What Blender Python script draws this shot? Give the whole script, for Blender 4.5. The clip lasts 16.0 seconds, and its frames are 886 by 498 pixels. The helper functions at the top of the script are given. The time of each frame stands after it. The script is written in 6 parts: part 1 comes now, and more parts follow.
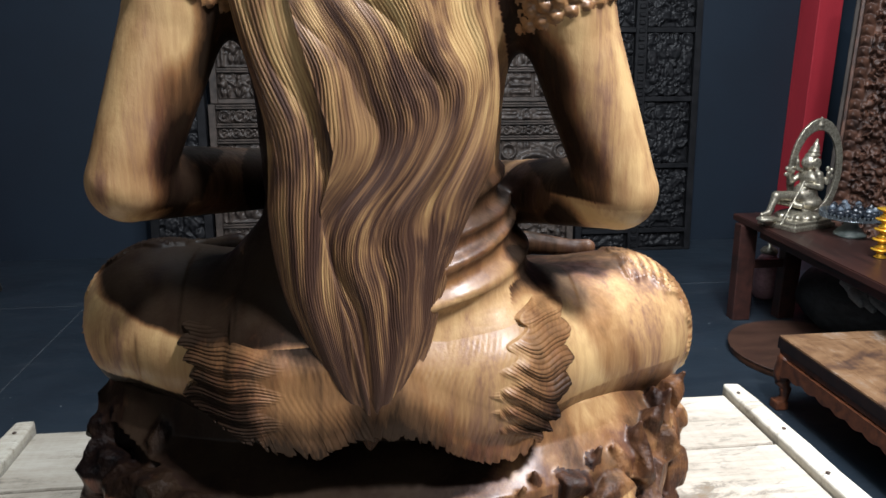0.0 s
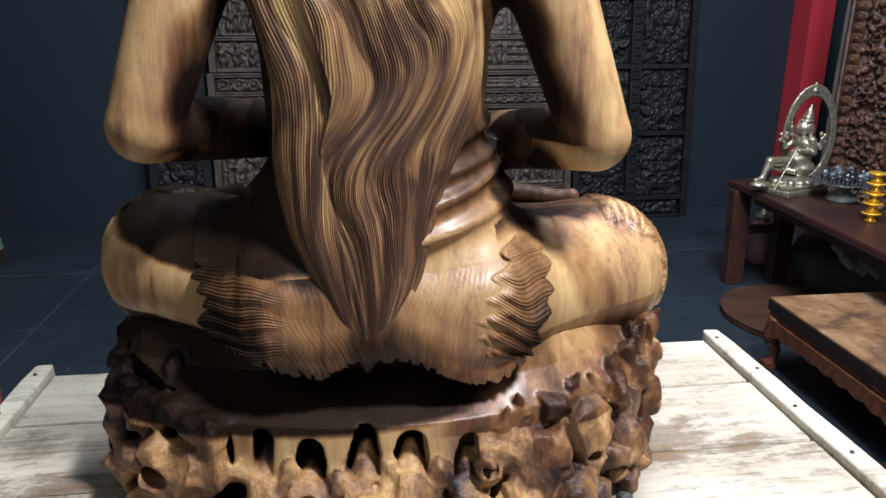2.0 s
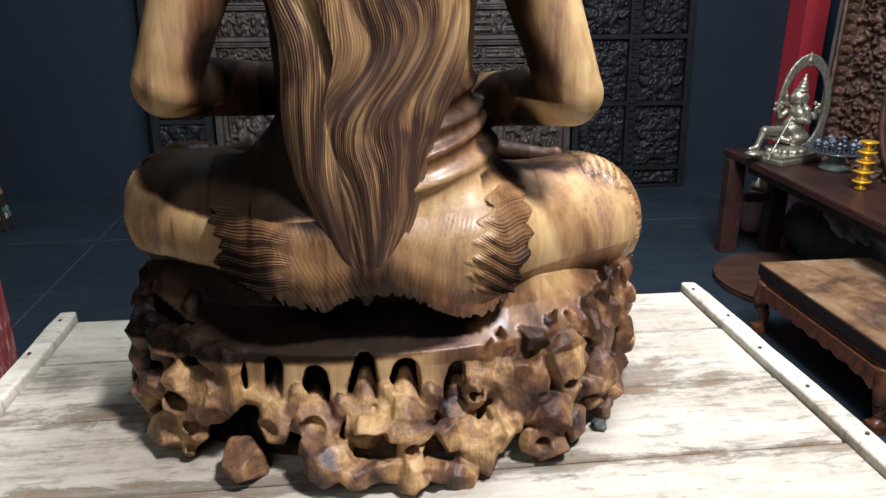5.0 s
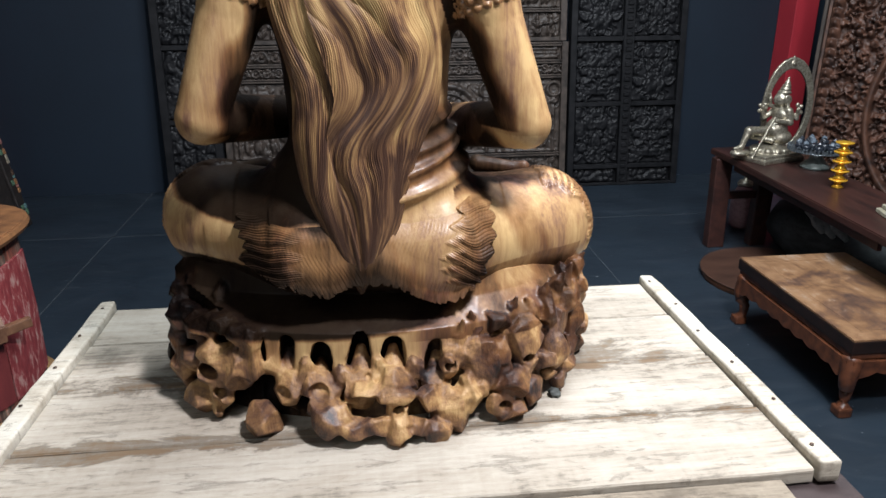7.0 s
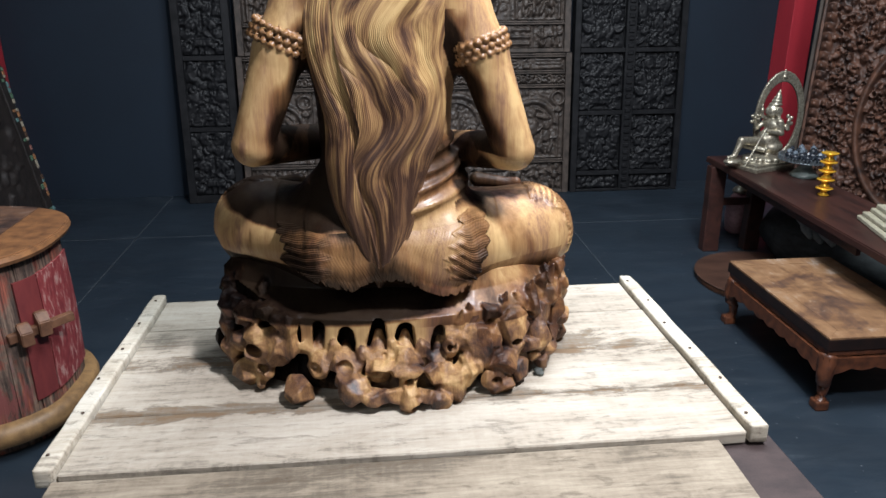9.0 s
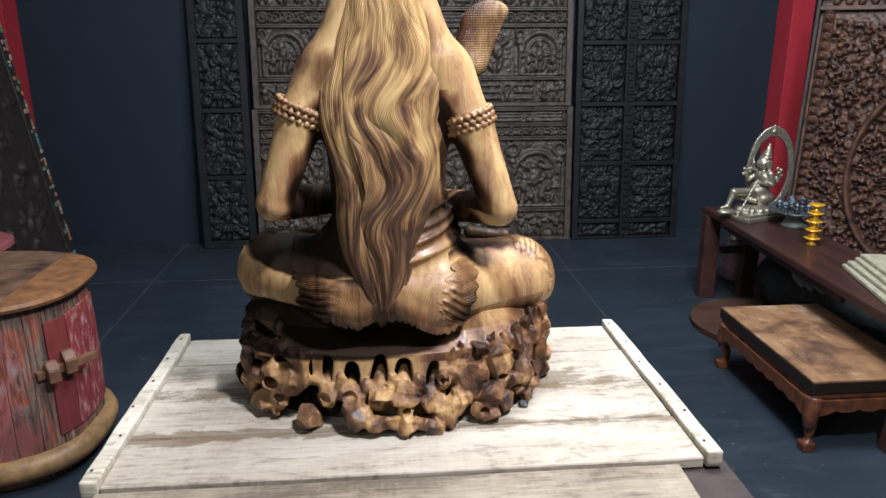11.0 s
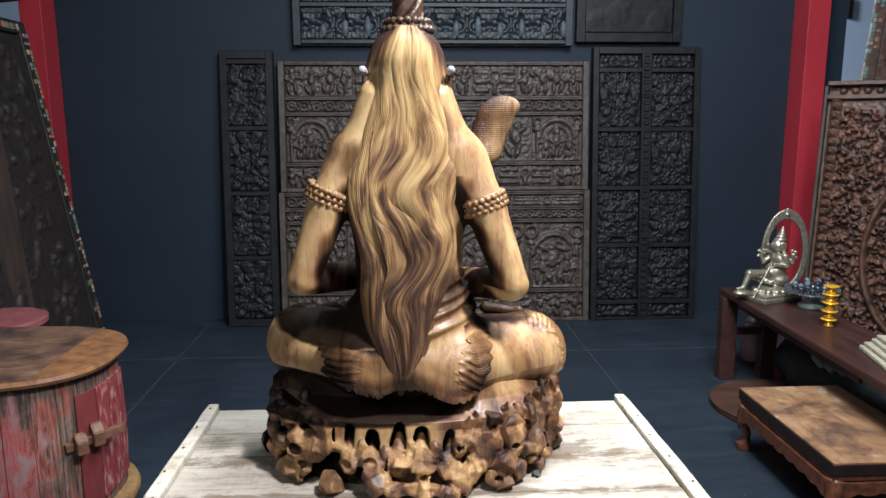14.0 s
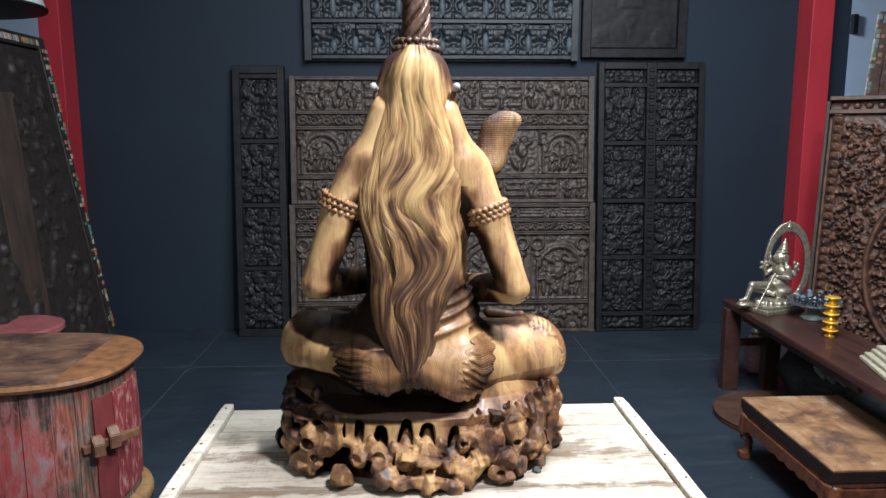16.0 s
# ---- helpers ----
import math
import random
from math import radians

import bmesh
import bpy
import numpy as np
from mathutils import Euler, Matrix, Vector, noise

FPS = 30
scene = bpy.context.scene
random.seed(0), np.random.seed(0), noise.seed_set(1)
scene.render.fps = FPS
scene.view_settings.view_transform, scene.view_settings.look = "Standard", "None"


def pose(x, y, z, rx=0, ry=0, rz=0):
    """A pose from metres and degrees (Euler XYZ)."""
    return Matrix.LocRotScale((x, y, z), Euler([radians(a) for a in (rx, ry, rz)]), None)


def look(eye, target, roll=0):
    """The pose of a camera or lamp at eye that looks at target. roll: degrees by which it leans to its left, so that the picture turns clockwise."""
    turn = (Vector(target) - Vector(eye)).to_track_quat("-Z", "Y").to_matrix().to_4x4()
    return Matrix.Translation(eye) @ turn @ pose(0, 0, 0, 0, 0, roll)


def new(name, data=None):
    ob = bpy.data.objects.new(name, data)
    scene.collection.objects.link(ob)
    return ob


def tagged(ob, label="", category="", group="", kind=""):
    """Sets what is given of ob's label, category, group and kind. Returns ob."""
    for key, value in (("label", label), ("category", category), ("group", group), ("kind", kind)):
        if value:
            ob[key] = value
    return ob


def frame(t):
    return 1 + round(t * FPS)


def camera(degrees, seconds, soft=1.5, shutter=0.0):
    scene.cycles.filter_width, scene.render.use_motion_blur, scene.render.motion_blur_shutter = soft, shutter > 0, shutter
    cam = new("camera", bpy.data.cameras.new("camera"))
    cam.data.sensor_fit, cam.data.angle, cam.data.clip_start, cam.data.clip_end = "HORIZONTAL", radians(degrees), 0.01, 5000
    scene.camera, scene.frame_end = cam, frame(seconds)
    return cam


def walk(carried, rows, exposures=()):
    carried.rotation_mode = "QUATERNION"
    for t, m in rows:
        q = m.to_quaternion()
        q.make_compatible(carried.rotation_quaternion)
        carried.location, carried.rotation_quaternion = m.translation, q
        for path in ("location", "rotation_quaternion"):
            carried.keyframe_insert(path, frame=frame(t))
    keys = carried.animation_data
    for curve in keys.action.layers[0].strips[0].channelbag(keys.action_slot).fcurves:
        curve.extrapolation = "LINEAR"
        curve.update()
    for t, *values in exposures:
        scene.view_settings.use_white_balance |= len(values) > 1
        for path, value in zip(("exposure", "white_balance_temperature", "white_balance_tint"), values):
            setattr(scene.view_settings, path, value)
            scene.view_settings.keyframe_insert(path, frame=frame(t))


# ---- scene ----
cam = camera(62.3, 16.0)
PATH = [
    (0, (0.053, 0.077, 1.236), (0.281, 1.989, 0.694), 0.1),
    (0.5, (0.052, 0.069, 1.231), (0.279, 1.975, 0.668), 0.0),
    (1, (0.053, 0.052, 1.231), (0.28, 1.952, 0.647), -0.0),
    (1.5, (0.052, 0.035, 1.233), (0.278, 1.929, 0.632), -0.1),
    (2, (0.054, 0.022, 1.225), (0.28, 1.912, 0.61), -0.1),
    (2.5, (0.056, 0.014, 1.218), (0.28, 1.899, 0.588), -0.1),
    (3, (0.049, 0.005, 1.213), (0.273, 1.886, 0.573), -0.2),
    (3.5, (0.046, 0.0, 1.213), (0.269, 1.877, 0.559), -0.1),
    (4, (0.048, -0.008, 1.212), (0.27, 1.865, 0.547), -0.1),
    (6.5, (0.064, -0.161, 1.267), (0.274, 1.7, 0.566), -0.2),
    (7, (0.065, -0.202, 1.284), (0.271, 1.661, 0.585), -0.3),
    (7.5, (0.059, -0.244, 1.308), (0.26, 1.619, 0.607), -0.2),
    (8, (0.054, -0.289, 1.322), (0.246, 1.575, 0.623), -0.3),
    (8.5, (0.053, -0.334, 1.335), (0.24, 1.531, 0.637), -0.3),
    (11, (0.062, -0.517, 1.4), (0.225, 1.391, 0.824), -0.1),
    (11.5, (0.066, -0.546, 1.406), (0.22, 1.38, 0.887), -0.2),
    (12, (0.064, -0.568, 1.407), (0.209, 1.37, 0.937), -0.1),
    (12.5, (0.058, -0.582, 1.408), (0.194, 1.366, 0.976), -0.2),
    (13, (0.058, -0.59, 1.411), (0.184, 1.364, 1.007), -0.2),
    (13.5, (0.058, -0.598, 1.414), (0.174, 1.362, 1.035), -0.2),
    (14, (0.062, -0.603, 1.411), (0.173, 1.362, 1.051), -0.2),
    (14.5, (0.061, -0.616, 1.408), (0.165, 1.35, 1.059), -0.2),
    (15, (0.065, -0.631, 1.408), (0.164, 1.337, 1.065), -0.2),
    (15.5, (0.062, -0.65, 1.407), (0.158, 1.32, 1.072), -0.1),
    (16, (0.062, -0.676, 1.411), (0.152, 1.296, 1.087), -0.1),
]
walk(cam, [(t, look(eye, target, roll)) for t, eye, target, roll in PATH], [(0.0, 0.05), (4.0, 0.0), (8.5, 0.0), (11.0, 0.06), (13.5, 0.18), (16.0, 0.26)])

# ---------------------------------------------------------------- light
world = bpy.data.worlds.new("world")
scene.world = world
world.use_nodes = True
world.node_tree.nodes["Background"].inputs[0].default_value = (0.50, 0.64, 0.85, 1)
world.node_tree.nodes["Background"].inputs[1].default_value = 0.17


def area_lamp(name, eye, target, power, size, colour):
    data = bpy.data.lights.new(name, "AREA")
    data.energy, data.size, data.color = power, size, colour
    ob = new(name, data)
    ob.matrix_world = look(eye, target)
    return ob


# Unseen area lamps: the key is inferred, the other four are added fill.
area_lamp("key_lamp", (0.80, -0.14, 2.72), (0.1, 0.6, 1.05), 82, 0.22, (0.94, 0.94, 1.0))
area_lamp("rear_fill", (-1.1, -2.0, 2.6), (0.0, 0.7, 1.1), 24, 2.0, (0.88, 0.94, 1.0))
area_lamp("bench_fill", (0.95, 1.35, 3.4), (1.6, 2.4, 0.3), 150, 1.4, (0.86, 0.93, 1.0))
area_lamp("panel_fill", (-0.6, 2.4, 3.6), (-0.4, 3.4, 0.6), 11, 1.4, (0.72, 0.86, 1.0))
area_lamp("far_wall_fill", (1.0, 5.8, 3.6), (1.0, 7.4, 1.5), 420, 1.2, (0.8, 0.9, 1.0))

# ---------------------------------------------------------------- materials


def material(name, rough=0.6, metal=0.0, spec=0.5):
    mat = bpy.data.materials.new(name)
    mat.use_nodes = True
    nt = mat.node_tree
    bsdf = nt.nodes["Principled BSDF"]
    bsdf.inputs["Roughness"].default_value = rough
    bsdf.inputs["Metallic"].default_value = metal
    bsdf.inputs["Specular IOR Level"].default_value = spec
    return mat, nt, bsdf


def node(nt, kind, **values):
    n = nt.nodes.new(kind)
    for k, v in values.items():
        n.inputs[k].default_value = v
    return n


def coords(nt, scale, kind="Object", rot=(0, 0, 0)):
    tc = nt.nodes.new("ShaderNodeTexCoord")
    mp = nt.nodes.new("ShaderNodeMapping")
    mp.inputs["Scale"].default_value = scale
    mp.inputs["Rotation"].default_value = rot
    nt.links.new(tc.outputs[kind], mp.inputs["Vector"])
    return mp.outputs["Vector"]


def noise_tex(nt, vec, scale, detail=5.0, rough=0.6, distortion=0.0):
    n = node(nt, "ShaderNodeTexNoise", Scale=scale, Detail=detail, Roughness=rough, Distortion=distortion)
    nt.links.new(vec, n.inputs["Vector"])
    return n.outputs["Fac"]


def ramp(nt, fac, stops):
    r = nt.nodes.new("ShaderNodeValToRGB")
    el = r.color_ramp.elements
    while len(el) < len(stops):
        el.new(0.5)
    for e, (p, c) in zip(el, stops):
        e.position = p
        e.color = (*c, 1) if len(c) == 3 else c
    nt.links.new(fac, r.inputs["Fac"])
    return r.outputs["Color"]


def mixed(nt, fac, a, b, mode="MIX"):
    m = nt.nodes.new("ShaderNodeMix")
    m.data_type, m.blend_type = "RGBA", mode
    for sock, v in ((m.inputs["Factor"], fac), (m.inputs["A"], a), (m.inputs["B"], b)):
        if isinstance(v, (int, float)):
            sock.default_value = v
        elif isinstance(v, tuple):
            sock.default_value = (*v, 1)
        else:
            nt.links.new(v, sock)
    return m.outputs["Result"]


def math_node(nt, op, a, b=0.0, c=None):
    m = nt.nodes.new("ShaderNodeMath")
    m.operation = op
    for i, v in enumerate((a, b) if c is None else (a, b, c)):
        if isinstance(v, (int, float)):
            m.inputs[i].default_value = v
        else:
            nt.links.new(v, m.inputs[i])
    return m.outputs[0]


def bump(nt, bsdf, height, dist=0.002, strength=0.6):
    b = nt.nodes.new("ShaderNodeBump")
    b.inputs["Distance"].default_value = dist
    b.inputs["Strength"].default_value = strength
    nt.links.new(height, b.inputs["Height"])
    nt.links.new(b.outputs["Normal"], bsdf.inputs["Normal"])


def simple(name, light, dark, scale=(6, 6, 6), size=4.0, rough=0.6, metal=0.0, dist=0.002, strength=0.5, spec=0.5, fine=60.0, pos=(0.35, 0.65)):
    """Two colours mixed by coarse noise, with fine grain in colour and relief."""
    mat, nt, bsdf = material(name, rough, metal, spec)
    vec = coords(nt, scale)
    big = noise_tex(nt, vec, size, 6)
    small = noise_tex(nt, vec, fine, 4)
    f = math_node(nt, "ADD", math_node(nt, "MULTIPLY", big, 0.75), math_node(nt, "MULTIPLY", small, 0.25))
    nt.links.new(ramp(nt, f, [(pos[0], dark), (pos[1], light)]), bsdf.inputs["Base Color"])
    bump(nt, bsdf, f, dist, strength)
    return mat


def statue_wood(name):
    """Acacia: golden sapwood with streaks, dark core wood and painted shade from an attribute, oil sheen."""
    mat, nt, bsdf = material(name, 0.38, 0.0, 0.40)
    tc = nt.nodes.new("ShaderNodeTexCoord")
    grain = coords(nt, (1.0, 1.0, 0.09), rot=(0, 0.12, 0))
    streak = noise_tex(nt, grain, 70.0, 5, 0.65, 0.5)
    wide = noise_tex(nt, grain, 16.0, 4, 0.55, 0.8)
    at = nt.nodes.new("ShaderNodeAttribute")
    at.attribute_name = "tone_and_shade"
    hairline = noise_tex(nt, grain, 330.0, 3, 0.7)
    tone = math_node(nt, "ADD", math_node(nt, "MULTIPLY", streak, 0.24), math_node(nt, "MULTIPLY", wide, 0.56))
    tone = math_node(nt, "ADD", tone, math_node(nt, "MULTIPLY", hairline, 0.20))
    if name == "carved_acacia":
        # broad clouds of redder wood
        cloud = noise_tex(nt, coords(nt, (1.0, 1.0, 0.55)), 9.0, 4, 0.6, 1.2)
        tone = math_node(nt, "ADD", math_node(nt, "MULTIPLY", tone, 0.62), math_node(nt, "MULTIPLY", cloud, 0.38))
    if name == "root_acacia":
        blot = noise_tex(nt, tc.outputs["Object"], 21.0, 6, 0.64, 0.6)
        tone = math_node(nt, "ADD", math_node(nt, "MULTIPLY", tone, 0.40), math_node(nt, "MULTIPLY", blot, 0.60))
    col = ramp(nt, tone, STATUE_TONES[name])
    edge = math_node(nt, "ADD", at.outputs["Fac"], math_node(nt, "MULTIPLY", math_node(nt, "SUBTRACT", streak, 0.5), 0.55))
    core_shade = ramp(nt, edge, [(0.10, (1, 1, 1)), (0.36, (0.50, 0.39, 0.34)), (0.54, (0.16, 0.125, 0.125)), (0.72, (0.036, 0.034, 0.046))])
    col = mixed(nt, 1.0, col, core_shade, "MULTIPLY")
    # specular and coat fade with the darkening, so the painted shade stays black
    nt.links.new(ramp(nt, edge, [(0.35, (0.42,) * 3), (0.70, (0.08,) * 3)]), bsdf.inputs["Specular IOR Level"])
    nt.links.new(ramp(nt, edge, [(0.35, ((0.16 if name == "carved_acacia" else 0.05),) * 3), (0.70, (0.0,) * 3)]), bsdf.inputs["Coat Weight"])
    nt.links.new(col, bsdf.inputs["Base Color"])
    bsdf.inputs["Coat Weight"].default_value = 0.16
    bsdf.inputs["Coat Roughness"].default_value = 0.26
    fine = noise_tex(nt, coords(nt, (1.0, 1.0, 0.3)), 420.0, 3, 0.7)
    mid = noise_tex(nt, tc.outputs["Object"], 60.0, 3, 0.6)
    relief = math_node(nt, "ADD", math_node(nt, "MULTIPLY", fine, 0.4), mid)
    if name == "scaled_acacia":
        sp = nt.nodes.new("ShaderNodeSeparateXYZ")
        nt.links.new(tc.outputs["Object"], sp.inputs[0])
        k1 = math_node(nt, "SINE", math_node(nt, "ADD", math_node(nt, "MULTIPLY", sp.outputs["X"], 1250.0), math_node(nt, "MULTIPLY", sp.outputs["Z"], 860.0)))
        k2 = math_node(nt, "SINE", math_node(nt, "SUBTRACT", math_node(nt, "MULTIPLY", sp.outputs["X"], 1250.0), math_node(nt, "MULTIPLY", sp.outputs["Z"], 860.0)))
        relief = math_node(nt, "ADD", relief, math_node(nt, "MULTIPLY", math_node(nt, "MULTIPLY", k1, k2), 1.0))
    if name == "root_acacia":
        vor = node(nt, "ShaderNodeTexVoronoi", Scale=48.0)
        nt.links.new(tc.outputs["Object"], vor.inputs["Vector"])
        relief = math_node(nt, "ADD", relief, math_node(nt, "ADD", math_node(nt, "MULTIPLY", vor.outputs["Distance"], 0.9), math_node(nt, "MULTIPLY", streak, 0.8)))
    bump(nt, bsdf, relief, 0.0042 if name == "root_acacia" else 0.0010, 0.6)
    nt.links.new(ramp(nt, mid, [(0.3, ((0.46 if name == "root_acacia" else 0.36),) * 3), (0.75, (0.62,) * 3)]), bsdf.inputs["Roughness"])
    return mat


STATUE_TONES = {
    "carved_acacia": [(0.385, (0.105, 0.054, 0.040)), (0.44, (0.222, 0.118, 0.068)), (0.49, (0.375, 0.224, 0.102)), (0.565, (0.512, 0.345, 0.160))],
    "scaled_acacia": [(0.40, (0.12, 0.06, 0.025)), (0.62, (0.46, 0.30, 0.14))],
    "root_acacia": [(0.395, (0.018, 0.011, 0.011)), (0.44, (0.085, 0.040, 0.024)), (0.49, (0.165, 0.084, 0.040)), (0.54, (0.300, 0.164, 0.068)), (0.61, (0.480, 0.308, 0.138))],
}
MAT_BODY = statue_wood("carved_acacia")
MAT_ROOT = statue_wood("root_acacia")


def hair_wood():
    """Sapwood gold at the crown, veined dark and darker towards the tail; darker in the grooves."""
    mat, nt, bsdf = material("grooved_acacia", 0.42, 0.0, 0.35)
    uv = nt.nodes.new("ShaderNodeUVMap")
    uv.uv_map = "strand"

    def along(sx, sy, detail, rough, distortion=0.0):
        mp = nt.nodes.new("ShaderNodeMapping")
        mp.inputs["Scale"].default_value = (sx, sy, 1)
        nt.links.new(uv.outputs[0], mp.inputs["Vector"])
        return noise_tex(nt, mp.outputs[0], 1.0, detail, rough, distortion)
    fine = along(95, 4.0, 4, 0.7)
    streak = along(24, 3.2, 4, 0.62, 0.3)
    patch = along(7.0, 6.0, 3, 0.55, 0.9)
    sep = nt.nodes.new("ShaderNodeSeparateXYZ")
    nt.links.new(uv.outputs[0], sep.inputs[0])
    f = math_node(nt, "ADD", math_node(nt, "MULTIPLY", fine, 0.17), math_node(nt, "MULTIPLY", streak, 0.39))
    f = math_node(nt, "ADD", f, math_node(nt, "MULTIPLY", patch, 0.44))
    f = math_node(nt, "SUBTRACT", f, math_node(nt, "MULTIPLY", math_node(nt, "SUBTRACT", sep.outputs["Y"], 0.49), 0.215))
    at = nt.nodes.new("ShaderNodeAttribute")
    at.attribute_name = "tone_and_shade"
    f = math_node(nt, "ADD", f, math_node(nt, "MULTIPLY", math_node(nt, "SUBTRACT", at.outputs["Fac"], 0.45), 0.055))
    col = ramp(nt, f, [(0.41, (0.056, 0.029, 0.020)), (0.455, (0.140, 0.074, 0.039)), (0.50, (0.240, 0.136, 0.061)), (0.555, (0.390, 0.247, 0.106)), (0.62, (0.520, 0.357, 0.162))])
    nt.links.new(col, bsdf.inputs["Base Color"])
    nt.links.new(ramp(nt, streak, [(0.3, (0.32,) * 3), (0.7, (0.52,) * 3)]), bsdf.inputs["Roughness"])
    bsdf.inputs["Coat Weight"].default_value = 0.12
    bsdf.inputs["Coat Roughness"].default_value = 0.3
    bump(nt, bsdf, along(240, 6.0, 3, 0.6), 0.0010, 0.5)
    return mat


MAT_HAIR = hair_wood()
MAT_SNAKE = statue_wood("scaled_acacia")
MAT_BAND = simple("brown_band_beads", (0.31, 0.165, 0.068), (0.11, 0.052, 0.024), size=24, rough=0.35)
MAT_BEAD = simple("dark_bead_wood", (0.095, 0.050, 0.028), (0.030, 0.017, 0.012), size=20, rough=0.35)
MAT_SILVER = simple("dull_silver", (0.58, 0.53, 0.42), (0.17, 0.15, 0.115), (40, 40, 40), 3, 0.34, 0.75, dist=0.002)
MAT_PALE = simple("pale_sapwood", (0.42, 0.42, 0.44), (0.25, 0.25, 0.27), size=10, rough=0.4)
MAT_WALL = simple("navy_paint", (0.0056, 0.0165, 0.0320), (0.0040, 0.0118, 0.0238), (1, 1, 1), 1.5, 0.75, dist=0.001, strength=0.25)
MAT_PALEWALL = simple("pale_plaster", (0.42, 0.50, 0.62), (0.34, 0.42, 0.54), (1, 1, 1), 1.0, 0.9)
MAT_CEIL = simple("hall_ceiling_paint", (0.10, 0.11, 0.12), (0.07, 0.075, 0.08), (1, 1, 1), 1.5, 0.9)
MAT_RED = simple("red_gloss_paint", (0.45, 0.034, 0.048), (0.34, 0.026, 0.038), (2, 2, 0.6), 2.0, 0.4, dist=0.0008)
MAT_CARVED_DARK = simple("black_stained_carving", (0.0165, 0.0165, 0.0185), (0.0035, 0.0040, 0.0052), (4, 4, 4), 5, 0.50, spec=0.28, dist=0.003)
MAT_CARVED_BLACK = simple("sooty_brown_carving", (0.034, 0.026, 0.023), (0.012, 0.010, 0.010), (4, 4, 4), 5, 0.55, dist=0.003)
MAT_CARVED_GREY = simple("weathered_teak_carving", (0.100, 0.076, 0.062), (0.022, 0.017, 0.0145), (4, 4, 4), 5, 0.5, dist=0.003)
MAT_CARVED_BROWN = simple("brown_teak_carving", (0.150, 0.068, 0.042), (0.014, 0.008, 0.007), (4, 4, 4), 4, 0.5, dist=0.003)
MAT_MAHOG = simple("red_brown_varnish", (0.058, 0.022, 0.017), (0.020, 0.010, 0.009), (8, 1.2, 8), 3, 0.38, dist=0.0008)
MAT_TEAK_DARK = simple("dark_teak_edge", (0.16, 0.065, 0.028), (0.06, 0.026, 0.014), (3, 3, 3), 3, 0.45, dist=0.001)
MAT_TABLE = simple("dark_worn_table", (0.050, 0.033, 0.031), (0.022, 0.015, 0.015), (6, 12, 12), 3, 0.6, dist=0.001, spec=0.35)
MAT_GOLD = simple("polished_brass", (0.98, 0.58, 0.06), (0.85, 0.44, 0.04), size=8, rough=0.22, metal=0.55, dist=0.0005)
MAT_STONE = simple("dark_stone", (0.09, 0.10, 0.09), (0.03, 0.035, 0.035), size=8, rough=0.7)
MAT_PAPER = simple("cream_stone", (0.38, 0.35, 0.255), (0.23, 0.21, 0.15), size=6, rough=0.8)

# ---------------------------------------------------------------- building helpers


def link_mesh(name, me, mat, parent=None):
    ob = new(name, me)
    for m in mat if isinstance(mat, (list, tuple)) else [mat]:
        if m:
            me.materials.append(m)
    if parent:
        ob.parent = parent
    return ob


def bm_mesh(name, bm, smooth=False):
    me = bpy.data.meshes.new(name)
    bmesh.ops.recalc_face_normals(bm, faces=bm.faces[:])
    bm.to_mesh(me)
    bm.free()
    if smooth:
        for p in me.polygons:
            p.use_smooth = True
    return me


def part(name, bm, mat, parent=None, label="", smooth=False):
    ob = link_mesh(name, bm_mesh(name, bm, smooth), mat, parent)
    if label:
        ob["label"] = label
    return ob


def thing(name, label, category, at=(0, 0, 0), rz=0.0, group="", kind=""):
    ob = new(name)
    ob.matrix_world = pose(*at, 0, 0, rz)
    return tagged(ob, label, category, group, kind)


def bm_box(x0, x1, y0, y1, z0, z1, bev=0.0, seg=2):
    bm = bmesh.new()
    bmesh.ops.create_cube(bm, size=1.0)
    for v in bm.verts:
        v.co = Vector(((x0 + x1) / 2 + v.co.x * (x1 - x0), (y0 + y1) / 2 + v.co.y * (y1 - y0), (z0 + z1) / 2 + v.co.z * (z1 - z0)))
    if bev:
        bmesh.ops.bevel(bm, geom=bm.edges[:], offset=bev, segments=seg, affect="EDGES", profile=0.6)
    return bm


def bm_lathe(profile, n=32, closed=True, sx=1.0, sy=1.0):
    """profile: (radius, z) from bottom to top."""
    bm = bmesh.new()
    rings = []
    for r, z in profile:
        rings.append([bm.verts.new((sx * r * math.cos(2 * math.pi * i / n), sy * r * math.sin(2 * math.pi * i / n), z)) for i in range(n)])
    for a, b in zip(rings, rings[1:]):
        for i in range(n):
            j = (i + 1) % n
            bm.faces.new((a[i], a[j], b[j], b[i]))
    if closed:
        bm.faces.new(rings[0][::-1])
        bm.faces.new(rings[-1])
    return bm


def bm_sweep(points, radii, n=12, flat=1.0):
    """A tube along points; radii one each."""
    bm = bmesh.new()
    pts = [Vector(p) for p in points]
    rings = []
    up = Vector((0.13, 0.21, 0.97))
    for i, p in enumerate(pts):
        d = (pts[min(i + 1, len(pts) - 1)] - pts[max(i - 1, 0)]).normalized()
        a = d.cross(up)
        a = a.normalized() if a.length > 1e-4 else Vector((1, 0, 0))
        b = a.cross(d).normalized()
        rings.append([bm.verts.new(p + radii[i] * (math.cos(2 * math.pi * k / n) * a + flat * math.sin(2 * math.pi * k / n) * b)) for k in range(n)])
    for a, b in zip(rings, rings[1:]):
        for i in range(n):
            j = (i + 1) % n
            bm.faces.new((a[i], a[j], b[j], b[i]))
    bm.faces.new(rings[0][::-1])
    bm.faces.new(rings[-1])
    return bm


